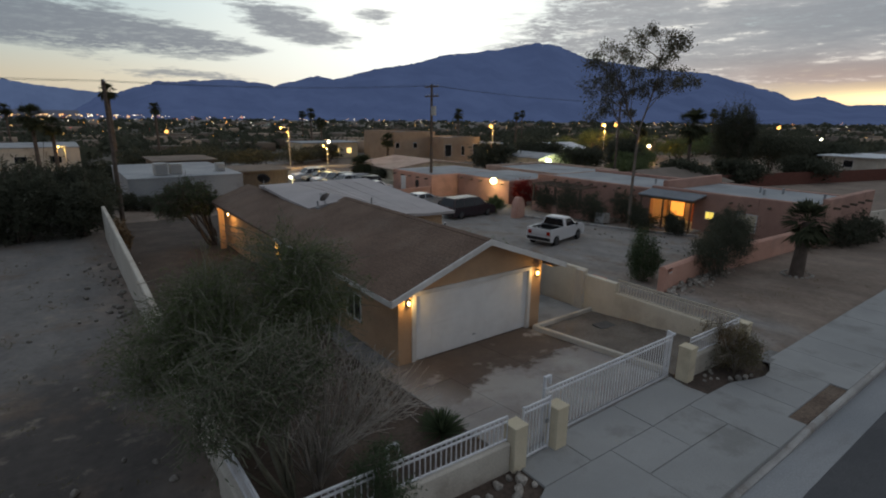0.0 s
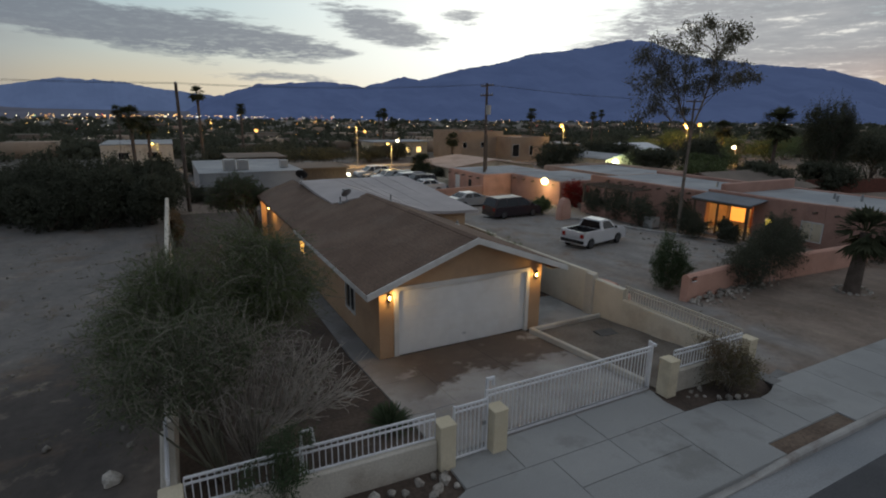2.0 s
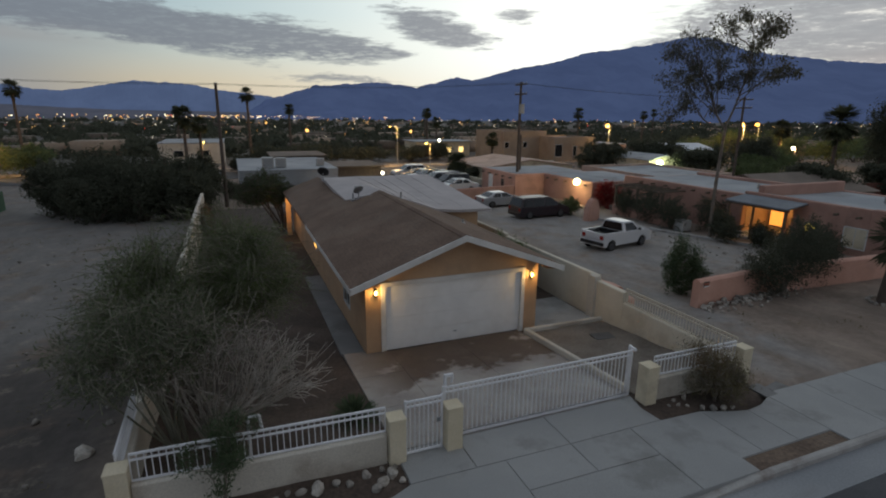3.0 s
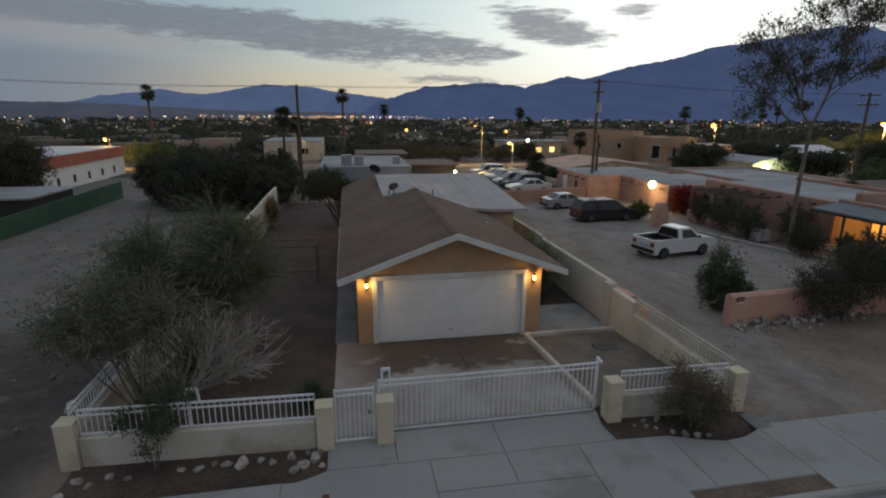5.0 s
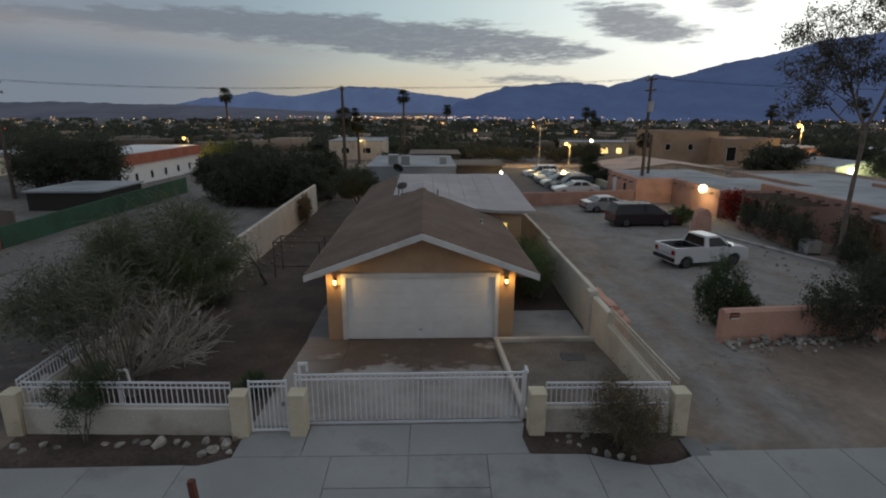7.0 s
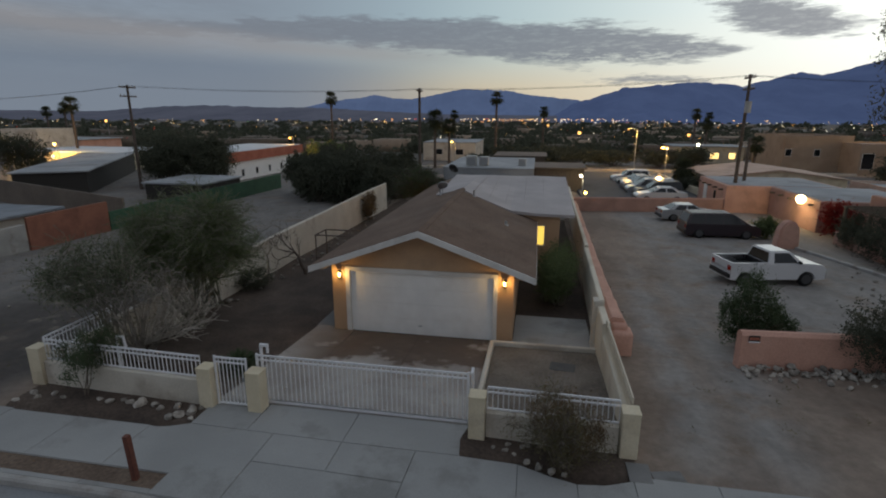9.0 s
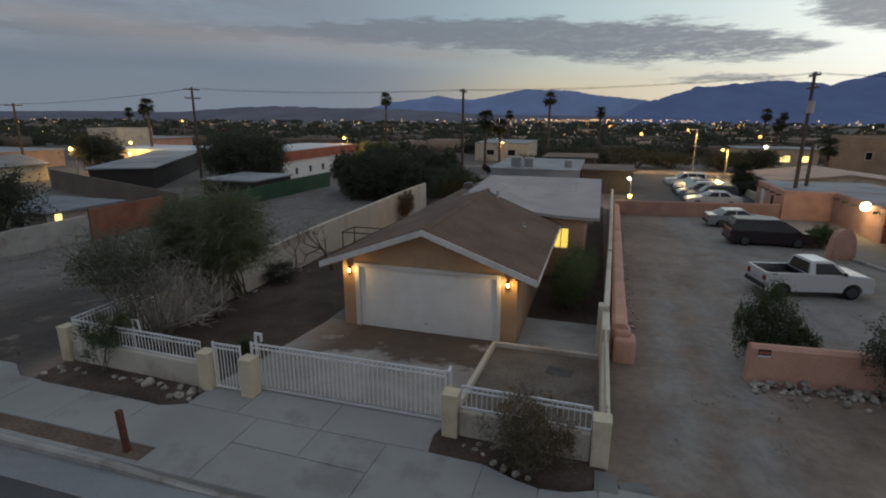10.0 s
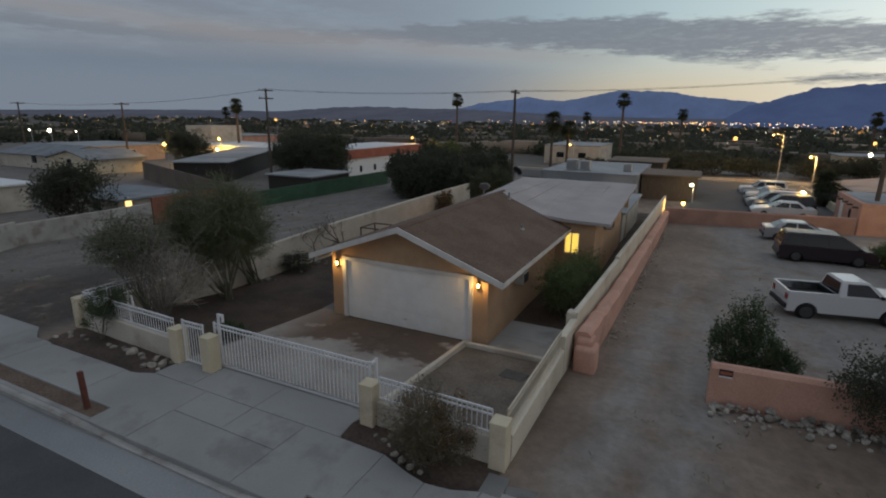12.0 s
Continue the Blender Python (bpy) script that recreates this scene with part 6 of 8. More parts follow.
    part("window_frame", boxes((30.26, 30.28, 44.52, 44.6, -0.18, 0.83), (30.26, 30.28, 45.0, 45.08, -0.18, 0.83), (30.26, 30.28, 44.6, 45.0, 0.75, 0.83), (30.26, 30.28, 44.6, 45.0, -0.18, -0.1)), M["wood"], w)
    d = new("door")
    d.parent = a
    part("leaf", boxes((30.26, 30.3, 47.0, 47.9, -0.7, 1.05)), M["white_paint"], d)
    part("knob", boxes((30.22, 30.26, 47.75, 47.8, 0.1, 0.16)), M["steel"], d)
    # pergola before the middle of the house
    for y in (26.3, 28.9, 31.3):
        part("pergola_post", boxes((33.4, 33.55, y, y + 0.15, -0.4, 1.7)), M["wood"], a)
    for k in range(7):
        part("pergola_rafter", boxes((33.2, 35.7, 26.4 + 0.74 * k, 26.48 + 0.74 * k, 1.78, 1.9)), M["wood"], a)
    part("pergola_beam", boxes((33.4, 33.55, 26.2, 31.6, 1.7, 1.78)), M["wood"], a)
    part("garden_wall", boxes((32.9, 33.1, 24.5, 31.0, -0.5, 0.3), bevel=0.06), M["adobe"], a)


build_adobe()
for x, y in ((40.5, 16.2), (39.4, 15.5), (41.2, 15.0), (40.2, 12.2), (40.0, 24.0)):
    vent_pipe(x, y, 2.24 if y < 20.7 else 2.07, 0.45, 0.08)
point_lamp("porch_light", (36.3, 19.9, 1.75), 50.0, (1.0, 0.55, 0.14), 0.08)

# yard lamp on the pink wing
t = thing("yard_lamp", (33.6, 36.3, 1.42), "bright yellow yard lamp on the adobe wall", "lamp")
bm = bmesh.new()
rod(bm, (0.1, 0, 0.1), (-0.28, 0, 0.12), 0.03)
part("arm", bm, M["steel"], t)
bm = bmesh.new()
# globe bigger than the lamp itself: the glare round it is built into its size
bmesh.ops.create_uvsphere(bm, u_segments=16, v_segments=10, radius=0.30, matrix=Matrix.Translation((-0.40, 0, 0.02)))
part("globe", bm, M["yard_bulb"], t, "glowing lamp globe enlarged to take in its glare", smooth=True)
point_lamp("yard_lamp_light", (32.7, 36.3, 1.40), 170.0, (1.0, 0.72, 0.32), 0.2)

# rounded pink wall end by the parking, low kerb, swamp cooler, planters
bm = prism(bmesh.new(), [(-0.68, -0.3), (-0.66, 0.5)] + [(-0.62 * math.cos(math.pi * k / 12), 0.75 + 0.85 * math.sin(math.pi * k / 12)) for k in range(13)] + [(0.66, 0.5), (0.68, -0.3)], "y", -0.28, 0.28)
bmesh.ops.bevel(bm, geom=[e for e in bm.edges if abs(e.verts[0].co.y - e.verts[1].co.y) < 1e-5 and max(v.co.z for v in e.verts) > 0.4], offset=0.08, segments=2, affect="EDGES")
solid("garden_pier", bm, M["pink"], "rounded pink adobe pier beside the path", "pier", kind="structure", at=(29.5, 29.2, g_out(29)), turn=15)
wall_run("garden_kerb", (30.0, 28.9), (31.6, 22.4), 0.25, -0.7, lambda y: g_out(y) + 0.12, M["kerb"], "low pale kerb along the neighbour's path", steps=4)
wall_run("garden_kerb", (31.6, 22.4), (33.4, 16.6), 0.25, -0.7, lambda y: g_out(y) + 0.12, M["kerb"], "low pale kerb along the neighbour's path", steps=4)
t = thing("swamp_cooler", (32.6, 23.5, g_out(23.5)), "white evaporative cooler standing on the ground", "cooler")
part("cabinet", boxes((-0.38, 0.38, -0.38, 0.38, 0.08, 0.78), bevel=0.04), M["grey"], t)
part("grille", boxes((0.38, 0.395, -0.34, 0.34, 0.18, 0.75)), M["black"], t)
for x in (-0.35, 0.35):
    part("foot", boxes((x - 0.05, x + 0.05, -0.4, 0.4, 0, 0.08)), M["steel"], t)

# shrubs of the neighbour
bushy("drive_bush", (21.7, 13.1, 0.0), "upright dark green bush behind the end of the pink wall", "bush", 101, [(-0.3, 0, 1.2, 0.38, 0.4, 1.0), (0.05, 0.25, 1.45, 0.36, 0.4, 0.95), (0.35, -0.1, 1.1, 0.36, 0.35, 0.9), (-0.6, 0.1, 0.9, 0.3, 0.3, 0.75), (0.7, 0.2, 0.75, 0.3, 0.3, 0.5), (0.95, 0.1, 0.7, 0.4, 0.35, 0.5), (0.05, 0, 0.5, 0.6, 0.5, 0.5)], 17000, 0.085, M["leaf_green"], M["bark"], 12, 1.0, 0.02, slim=0.3)
bushy("wall_bush", (25.2, 11.35, 0.0), "big dark straggling bush over the pink wall", "bush", 103, [(0, 0, 1.3, 1.3, 0.9, 1.0), (1.0, 0.3, 1.5, 1.0, 0.9, 1.0), (-0.7, 0.2, 1.0, 0.9, 0.8, 0.8), (0.4, 0, 2.1, 0.8, 0.7, 0.6), (1.2, 0.2, 2.1, 0.8, 0.7, 0.7), (1.3, 0.2, 2.6, 0.6, 0.5, 0.6), (-1.2, 0.1, 1.5, 0.7, 0.6, 0.7), (2.3, 0.4, 1.6, 0.9, 0.7, 1.0), (3.0, 0.5, 1.0, 0.8, 0.7, 0.8)], 30000, 0.07, M["leaf_dark"], M["bark"], 12, 1.4, 0.03)
bushy("wall_bush", (28.0, 12.9, 0.0), "dark straggling bush behind the pink garden wall", "bush", 104, [(0, 0, 0.8, 0.9, 0.7, 0.8), (0.8, 0.1, 1.1, 0.8, 0.7, 0.8), (-0.6, 0, 0.9, 0.7, 0.6, 0.7)], 9000, 0.08, M["leaf_dark"], M["bark"], 8, 1.0, 0.03)
bushy("wall_bush", (35.6, 11.0, 0.0), "dark low bush beyond the palm", "bush", 105, [(0, 0, 0.7, 1.3, 0.9, 0.7), (2.0, 0.2, 0.8, 1.2, 0.9, 0.8), (3.9, 0.2, 0.7, 1.2, 0.8, 0.7)], 6500, 0.12, M["leaf_dark"], M["bark"], 9, 0.8, 0.03)
bushy("bougainvillea", (34.2, 33.4, -0.5), "red bougainvillea climbing the adobe wall", "bush", 107, [(0, 0, 1.1, 0.9, 1.1, 1.0)], 3500, 0.14, M["leaf_red"], M["bark"], 6, 1.2, 0.03)
bushy("garden_bush", (29.5, 32.0, -0.5), "yellow-green bush lit by the yard lamp", "bush", 109, [(0, 0, 0.65, 0.7, 0.7, 0.55)], 3000, 0.14, M["leaf_olive"], M["bark"], 6, 0.8, 0.03)
for k, (x, y, s) in enumerate(((32.6, 24.6, 1.1), (33.0, 27.4, 1.2), (33.2, 29.9, 1.0), (32.4, 20.3, 0.9), (33.0, 18.2, 0.7), (33.5, 15.2, 0.9), (31.6, 14.2, 0.8), (30.2, 13.6, 0.7), (34.4, 23.0, 1.2))):
    bushy("garden_shrub", (x, y, g_out(y)), "dark garden shrub in front of the adobe house", "bush", 120 + k, [(0, 0, 0.75 * s, 0.8 * s, 0.8 * s, 0.75 * s), (0.3 * s, 0.3 * s, 1.3 * s, 0.6 * s, 0.7 * s, 0.6 * s), (-0.2 * s, -0.7 * s, 0.8 * s, 0.6 * s, 0.8 * s, 0.7 * s)], 6000, 0.10, M["leaf_dark"], M["bark"], 5, s, 0.03, group="garden shrubs")

bushy("wall_bush", (37.6, 9.9, 0.05), "dark bush before the end wall of the adobe house", "bush", 106, [(0, 0, 0.8, 1.0, 0.8, 0.8), (1.5, -0.2, 0.9, 1.1, 0.8, 0.9), (3.0, -0.4, 0.7, 0.9, 0.7, 0.7)], 9000, 0.12, M["leaf_dark"], M["bark"], 8, 0.9, 0.03)
wall_run("white_fence", (45.5, 11.2), (52.0, 10.2), 0.12, -0.5, 1.15, M["white_wall"], "short pale fence beyond the adobe house", cap=0.02)
# tall thin eucalyptus: a bare trunk that forks high up, limbs with hanging clumps of leaves and sky between them
def eucalyptus(x, y, seed):
    rng = np.random.default_rng(seed)
    t = thing("eucalyptus", (x, y, g_out(y)), "tall thin eucalyptus with drooping clumps of leaves", "tree")
    segs, ends = [], []
    def limb(a, b, ra, rb, n=5, bow=0.35):
        a, b = np.array(a, float), np.array(b, float)
        side = rng.normal(size=3) * bow
        pts = [a + (b - a) * f + side * math.sin(math.pi * f) for f in np.linspace(0, 1, n + 1)]
        for k in range(n):
            segs.append((pts[k], pts[k + 1], ra + (rb - ra) * k / n, ra + (rb - ra) * (k + 1) / n))
        return pts
    def at(u, z, deep=0.0):
        return np.array([0.60 * u + 0.8 * deep, -0.80 * u + 0.6 * deep, z])
    limb((0, 0, -0.2), at(0.0, 6.9), 0.125, 0.085, 8, 0.12)
    left = limb(at(0, 6.7), at(-1.1, 9.3, 0.2), 0.07, 0.045)
    right = limb(at(0, 6.9), at(0.75, 10.0, -0.2), 0.07, 0.045)
    top = limb(right[3], at(0.4, 11.6, 0.2), 0.045, 0.03)
    low = limb(at(0, 6.4), at(-1.5, 7.9, -0.4), 0.05, 0.03)
    for fork, u, z, k in ((left, -3.15, 11.3, 1.0), (left, -2.35, 11.8, 1.0), (left, -2.85, 10.5, 1.1), (left, -2.0, 9.7, 1.0), (left, -3.2, 9.5, 0.9), (left, -2.1, 10.9, 0.9), (low, -2.4, 8.4, 0.9), (low, -2.75, 7.7, 0.8),
                          (left, -1.15, 9.1, 0.7), (left, -1.0, 11.6, 1.0), (left, -0.7, 10.4, 0.9), (right, 0.0, 9.5, 0.8), (top, 0.24, 12.9, 0.75), (top, -0.4, 12.5, 0.8), (top, 1.4, 12.3, 0.75), (top, 1.95, 12.0, 0.8),
                          (top, 1.3, 11.2, 0.8), (right, 0.73, 9.8, 0.7), (right, 1.5, 9.95, 0.9), (right, 2.3, 10.2, 0.7), (right, 3.0, 9.8, 0.6), (top, 0.5, 10.8, 0.7), (low, -0.5, 7.9, 0.5)):
        p = limb(fork[rng.integers(2, 6)], at(u, z + 0.15, rng.normal() * 0.9), 0.030, 0.014, 5, 0.18)
        for _ in range(7):
            e = p[-1] + rng.normal(size=3) * [0.42, 0.42, 0.34] * k
            limb(p[rng.integers(2, 6)], e, 0.012, 0.006, 2, 0.06)
            ends.append((e, k * rng.uniform(0.55, 1.15)))
        ends.append((p[3], 0.6))
    v, f = tubes(segs, 6, 0.012)
    o = new("trunk", arrays_mesh("trunk", v, f, M["bark"], True))
    o.parent = t
    c = np.concatenate([e + rng.normal(size=(int(100 * k), 3)) * [0.29 * k, 0.29 * k, 0.25 * k] + [0, 0, -0.10] for e, k in ends])
    v, f = leaves(c, rng, 0.17, 0.32, 0.9)
    o = new("crown", arrays_mesh("crown", v, f, M["leaf_gum"]))
    o.parent = t


eucalyptus(32.3, 21.0, 9)


# ---------------------------------------------------------------- palms
def palm(x, y, h, r, label, seed, girth=0.22, lean=0.0, skirt=True, group="distant palms", fan=True, base_z=None):
    rng = np.random.default_rng(seed)
    t = thing("palm_tree", (x, y, g_out(y) if base_z is None else base_z), label, "palm", group)
    segs = []
    p = np.array([0, 0, -0.2])
    n = 7
    for k in range(n):
        q = np.array([lean * h * ((k + 1) / n) ** 1.4, 0, h * (k + 1) / n])
        segs.append((p, q, girth * (1.15 - 0.4 * k / n), girth * (1.15 - 0.4 * (k + 1) / n)))
        p = q
    v, f = tubes(segs, 8)
    o = new("trunk", arrays_mesh("trunk", v, f, M["darkbark"], True))
    o.parent = t
    top = p
    verts, faces = [], []
    for k in range(62):
        a, e = rng.uniform(0, 6.283), rng.uniform(-0.95, 1.35)
        d = np.array([math.cos(a) * math.cos(e), math.sin(a) * math.cos(e), math.sin(e)])
        side = np.cross(d, [0, 0, 1.0])
        side /= np.linalg.norm(side) + 1e-6
        up = np.cross(side, d)
        reach = rng.uniform(0.8, 1.05)
        hub = top + d * r * 0.42 * reach
        verts += [top - side * 0.02, hub - side * 0.03 * r, hub + d * 0.05 * r, hub + side * 0.03 * r]
        faces.append(tuple(range(len(verts) - 4, len(verts))))
        for j in range(11):
            s = (j - 5) / 5.0
            tip = hub + (d * (1 - 0.30 * abs(s)) + side * s * 0.85) * r * 0.58 * reach - up * 0.10 * r * abs(s)
            tip[2] -= rng.uniform(0.06, 0.2) * r
            w = side * 0.055 * r + d * 0.01
            i = len(verts)
            verts += [hub, (hub + tip) / 2 - w, tip, (hub + tip) / 2 + w]
            faces.append((i, i + 1, i + 2, i + 3))
    if skirt:
        for k in range(40):
            a = rng.uniform(0, 6.283)
            q = top - np.array([0, 0, rng.uniform(0.1, 0.8) * r])
            out = np.array([math.cos(a), math.sin(a), 0]) * r * rng.uniform(0.2, 0.42)
            tip = q + out - np.array([0, 0, r * 0.35])
            w = np.array([-math.sin(a), math.cos(a), 0]) * 0.05 * r
            i = len(verts)
            verts += [q, (q + tip) / 2 - w, tip, (q + tip) / 2 + w]
            faces.append((i, i + 1, i + 2, i + 3))
    o = new("frond_crown", arrays_mesh("frond_crown", np.array(verts), np.array(faces), M["leaf_palm"]))
    o.parent = t


palm(28.15, 9.1, 2.55, 1.35, "short thick fan palm beside the drive", 1, 0.29, 0.08, True, "")
for k, (x, y, ztop, r) in enumerate(((7.67, 89.9, 10.6, 1.5), (-24.1, 93.5, 10.8, 1.6), (-57.1, 68.8, 9.2, 1.6), (16.0, 108.6, 8.6, 1.4), (45.3, 108.2, 8.1, 1.4), (86.8, 110.1, 8.5, 1.8), (104.8, 107.0, 8.2, 1.4), (92, 60, 6.0, 2.0), (71.0, 38.2, 7.3, 2.7))):
    palm(x, y, ztop - g_out(y) - 0.6, r, "tall fan palm standing dark against the dusk", 10 + k)
palm(-1.2, 79.5, 7.6, 2.0, "bushy fan palm beyond the back fences", 30)
palm(0.6, 82.5, 6.6, 1.6, "bushy fan palm beyond the back fences", 31)
for k, (x, y, h) in enumerate(((30.9, 57.5, 2.4), (31.4, 60.0, 2.0), (44.0, 74.0, 4.5), (47.5, 108, 7.0), (-80, 90, 9.5), (-95, 100, 9.0), (140, 70, 10.0), (-6, 130, 9.0), (60, 150, 9), (130, 130, 10))):
    palm(x, y, h, 1.5, "fan palm among the far houses", 40 + k)


# ---------------------------------------------------------------- utility poles and wires
def utility_pole(x, y, top, arms, label, group="utility poles", gear=False):
    z = g_out(y)
    t = thing("utility_pole", (x, y, z), label, "pole", group, turn=90)
    h = top - z
    bm = bmesh.new()
    rod(bm, (0, 0, -0.5), (0, 0, h), 0.17, 0.11, 10)
    part("pole", bm, M["darkbark"], t)
    for k in range(arms):
        zz = h - 0.25 - 0.9 * k
        part("crossarm", boxes((-1.1, 1.1, -0.06, 0.06, zz - 0.06, zz + 0.06)), M["darkbark"], t)
        for xx in (-1.0, -0.45, 0.45, 1.0):
            bm = bmesh.new()
            rod(bm, (xx, 0, zz + 0.06), (xx, 0, zz + 0.22), 0.045, 0.03)
            part("insulator", bm, M["grey"], t)
    if gear:
        bm = bmesh.new()
        rod(bm, (-0.38, 0, h - 3.0), (-0.38, 0, h - 2.1), 0.24, n=14)
        part("transformer", bm, M["grey"], t)
        part("crossarm", boxes((-0.6, 0.6, -0.05, 0.05, h - 4.0, h - 3.9)), M["darkbark"], t)
    return x, y, top


PL = utility_pole(3.98, 45.4, 9.45, 1, "dark wooden utility pole behind the house")
PR = utility_pole(31.55, 44.1, 10.3, 2, "wooden utility pole with crossarms and transformer", gear=True)
utility_pole(32.9, 46.0, 5.2, 0, "short wooden pole beside the adobe house")
PLL = utility_pole(-26.7, 45.5, 9.95, 2, "wooden utility pole with two crossarms")
PF = utility_pole(-56.5, 47.2, 8.4, 1, "wooden utility pole far along the alley")
PG = utility_pole(-88.0, 49.0, 8.6, 1, "wooden utility pole far along the alley")
PX = utility_pole(58.9, 41.4, 9.35, 2, "wooden utility pole with two crossarms beyond the adobe house")


def wire(a, b, sag, off):
    cu = bpy.data.curves.new("overhead_wire", "CURVE")
    cu.dimensions, cu.bevel_depth, cu.bevel_resolution = "3D", 0.013, 1
    s = cu.splines.new("POLY")
    n = 20
    s.points.add(n)
    for k in range(n + 1):
        f = k / n
        s.points[k].co = (a[0] + (b[0] - a[0]) * f, a[1] + (b[1] - a[1]) * f + off, a[2] + (b[2] - a[2]) * f - sag * 4 * f * (1 - f), 1)
    cu.materials.append(M["black"])
    tagged(new("overhead_wire", cu), "thin sagging black overhead wire between utility poles", "wire", "overhead wires")


for a, b in ((PG, PF), (PF, PLL), (PLL, PL), (PL, PR), (PR, PX)):
    for off in (-0.05, 0.05):
        wire((a[0], a[1], a[2] - 0.1 + off), (b[0], b[1], b[2] - 0.1 + off), 0.35, off * 4)


# ---------------------------------------------------------------- buildings behind and around
def hut(name, label, x0, x1, y0, y1, top, wall, roof, rise=0.0, over=0.3, foot=None, ridge="x", turn=0.0, windows=(), lit=None, parapet=0.0, group="distant houses"):
    """A plain building: walls, a flat or gabled roof, windows as (side, along, z, w, h)."""
    cx, cy = (x0 + x1) / 2, (y0 + y1) / 2
    z0 = (g_out(cy) if foot is None else foot)
    b = thing(name, (cx, cy, z0), label, "building", group, turn=turn)
    w, d, h = (x1 - x0) / 2, (y1 - y0) / 2, top - z0
    part("wall", boxes((-w, w, -d, d, -0.6, h), bevel=0.03), wall, b)
    if rise:
        o = over
        bm = bmesh.new()
        if ridge == "x":
            prism(bm, [(-d - o, h - 0.12), (0, h + rise), (d + o, h - 0.12), (d + o, h - 0.02), (0, h + rise + 0.12), (-d - o, h - 0.02)], "x", -w - o, w + o)
            part("gable", prism(bmesh.new(), [(-d, h - 0.05), (d, h - 0.05), (0, h + rise - 0.05)], "x", -w, w), wall, b)
        else:
            prism(bm, [(-w - o, h - 0.12), (0, h + rise), (w + o, h - 0.12), (w + o, h - 0.02), (0, h + rise + 0.12), (-w - o, h - 0.02)], "y", -d - o, d + o)
            part("gable", prism(bmesh.new(), [(-w, h - 0.05), (w, h - 0.05), (0, h + rise - 0.05)], "y", -d, d), wall, b)
        part("roof", bm, roof, b)
    elif parapet:
        part("roof", boxes((-w + 0.2, w - 0.2, -d + 0.2, d - 0.2, h, h + 0.012)), roof, b)
        part("parapet", boxes((-w, w, -d, -d + 0.2, h + 0.002, h + parapet), (-w, w, d - 0.2, d, h + 0.002, h + parapet), (-w, -w + 0.2, -d + 0.2, d - 0.2, h + 0.002, h + parapet), (w - 0.2, w, -d + 0.2, d - 0.2, h + 0.002, h + parapet)), wall, b)
    else:
        part("roof", boxes((-w - over, w + over, -d - over, d + over, h, h + 0.16), bevel=0.03), roof, b)
    for k, (side, along, z, ww, hh) in enumerate(windows):
        win = new("window")
        win.parent = b
        ang, off = {"s": (0, d), "w": (-90, w), "e": (90, w), "n": (180, d)}[side]
        win.matrix_basis = pose(0, 0, 0, 0, 0, ang)
        part("window_frame", boxes((along - ww / 2 - 0.06, along + ww / 2 + 0.06, -off - 0.03, -off + 0.02, z - 0.06, z + hh + 0.06)), M["trim"], win)
        part("pane", boxes((along - ww / 2, along + ww / 2, -off - 0.045, -off - 0.025, z, z + hh)), M["win_far"] if lit and k in lit else M["glass"], win)
    return b


# straight behind the house
hut("white_workshop", "low white workshop with a pale coated roof", 5.2, 14.7, 51.5, 66, 1.55, M["greyroof"], M["greyroof"], over=0.05)
roof_cooler(8.0, 53.2, 1.71, 0.55, "grey cooler box on the white workshop roof")
roof_cooler(9.3, 53.6, 1.71, 0.5, "grey cooler box on the white workshop roof")
roof_cooler(13.4, 54.5, 1.71, 0.4, "grey cooler box on the white workshop roof")
hut("carport", "brown flat-roofed carport beside the car park", 14.9, 20.0, 54.0, 60.0, 1.5, M["wood"], M["brownroof"], over=0.3)
hut("back_room", "white lean-to behind the tan house", 11.0, 16.1, 31.2, 40.0, 1.25, M["white_wall"], M["greyroof"], over=0.2, foot=-0.6)
hut("garage_shed", "brown flat-roofed shed behind the house", 9.5, 16.0, 67.5, 75, 1.7, M["wood"], M["brownroof"], over=0.3)
hut("pale_store", "long pale flat-roofed store building", -6.5, 3.5, 95, 110, 2.0, M["white_wall"], M["greyroof"], over=0.1, windows=(("s", -2.0, 1.2, 1.4, 1.0), ("s", 2.0, 1.2, 1.4, 1.0)))
# the row beyond the adobe house
hut("tan_apartments", "big tan two-storey building with flat roofs", 52.5, 62, 86, 98, 3.9, M["beige"], M["greyroof"], parapet=0.35, windows=(("s", -4.0, 2.4, 0.8, 1.0), ("s", 0.0, 2.4, 0.8, 1.0), ("s", 4.5, 1.0, 1.0, 1.6)))
hut("tan_apartments", "rust-brown front block with recessed dark openings", 60.5, 69.5, 81, 90, 3.0, M["beige"], M["greyroof"], parapet=0.3, windows=(("s", -3.4, 0.9, 1.5, 2.2), ("s", 0.2, 1.0, 0.7, 1.8), ("s", 3.6, 0.9, 1.5, 2.2)))
hut("tan_apartments", "low orange-brown wing of the tan building", 72, 80, 84, 92, 1.6, M["pink"], M["greyroof"], over=0.2, windows=(("s", -1.5, 0.9, 1.2, 1.2), ("s", 1.8, 0.9, 1.2, 1.2)), lit=(0,))
hut("low_house", "pale stucco house with low gable roof beside the car park", 32.6, 45.0, 53.5, 63.0, 1.1, M["cream"], M["pale_pink"], rise=0.7, ridge="y", windows=(("w", 1.5, 0.6, 0.8, 0.9), ("w", -2.0, 0.6, 0.8, 0.9), ("s", 1.0, 0.6, 1.2, 1.0)))
hut("low_house", "pale house lit orange beyond the road", 40.0, 52.0, 100, 108, 1.6, M["cream"], M["greyroof"], over=0.4, windows=(("s", -3, 0.9, 1.4, 1.0), ("s", 1, 0.9, 1.4, 1.0), ("s", 4, 0.9, 1.0, 1.0)), lit=(1, 2))
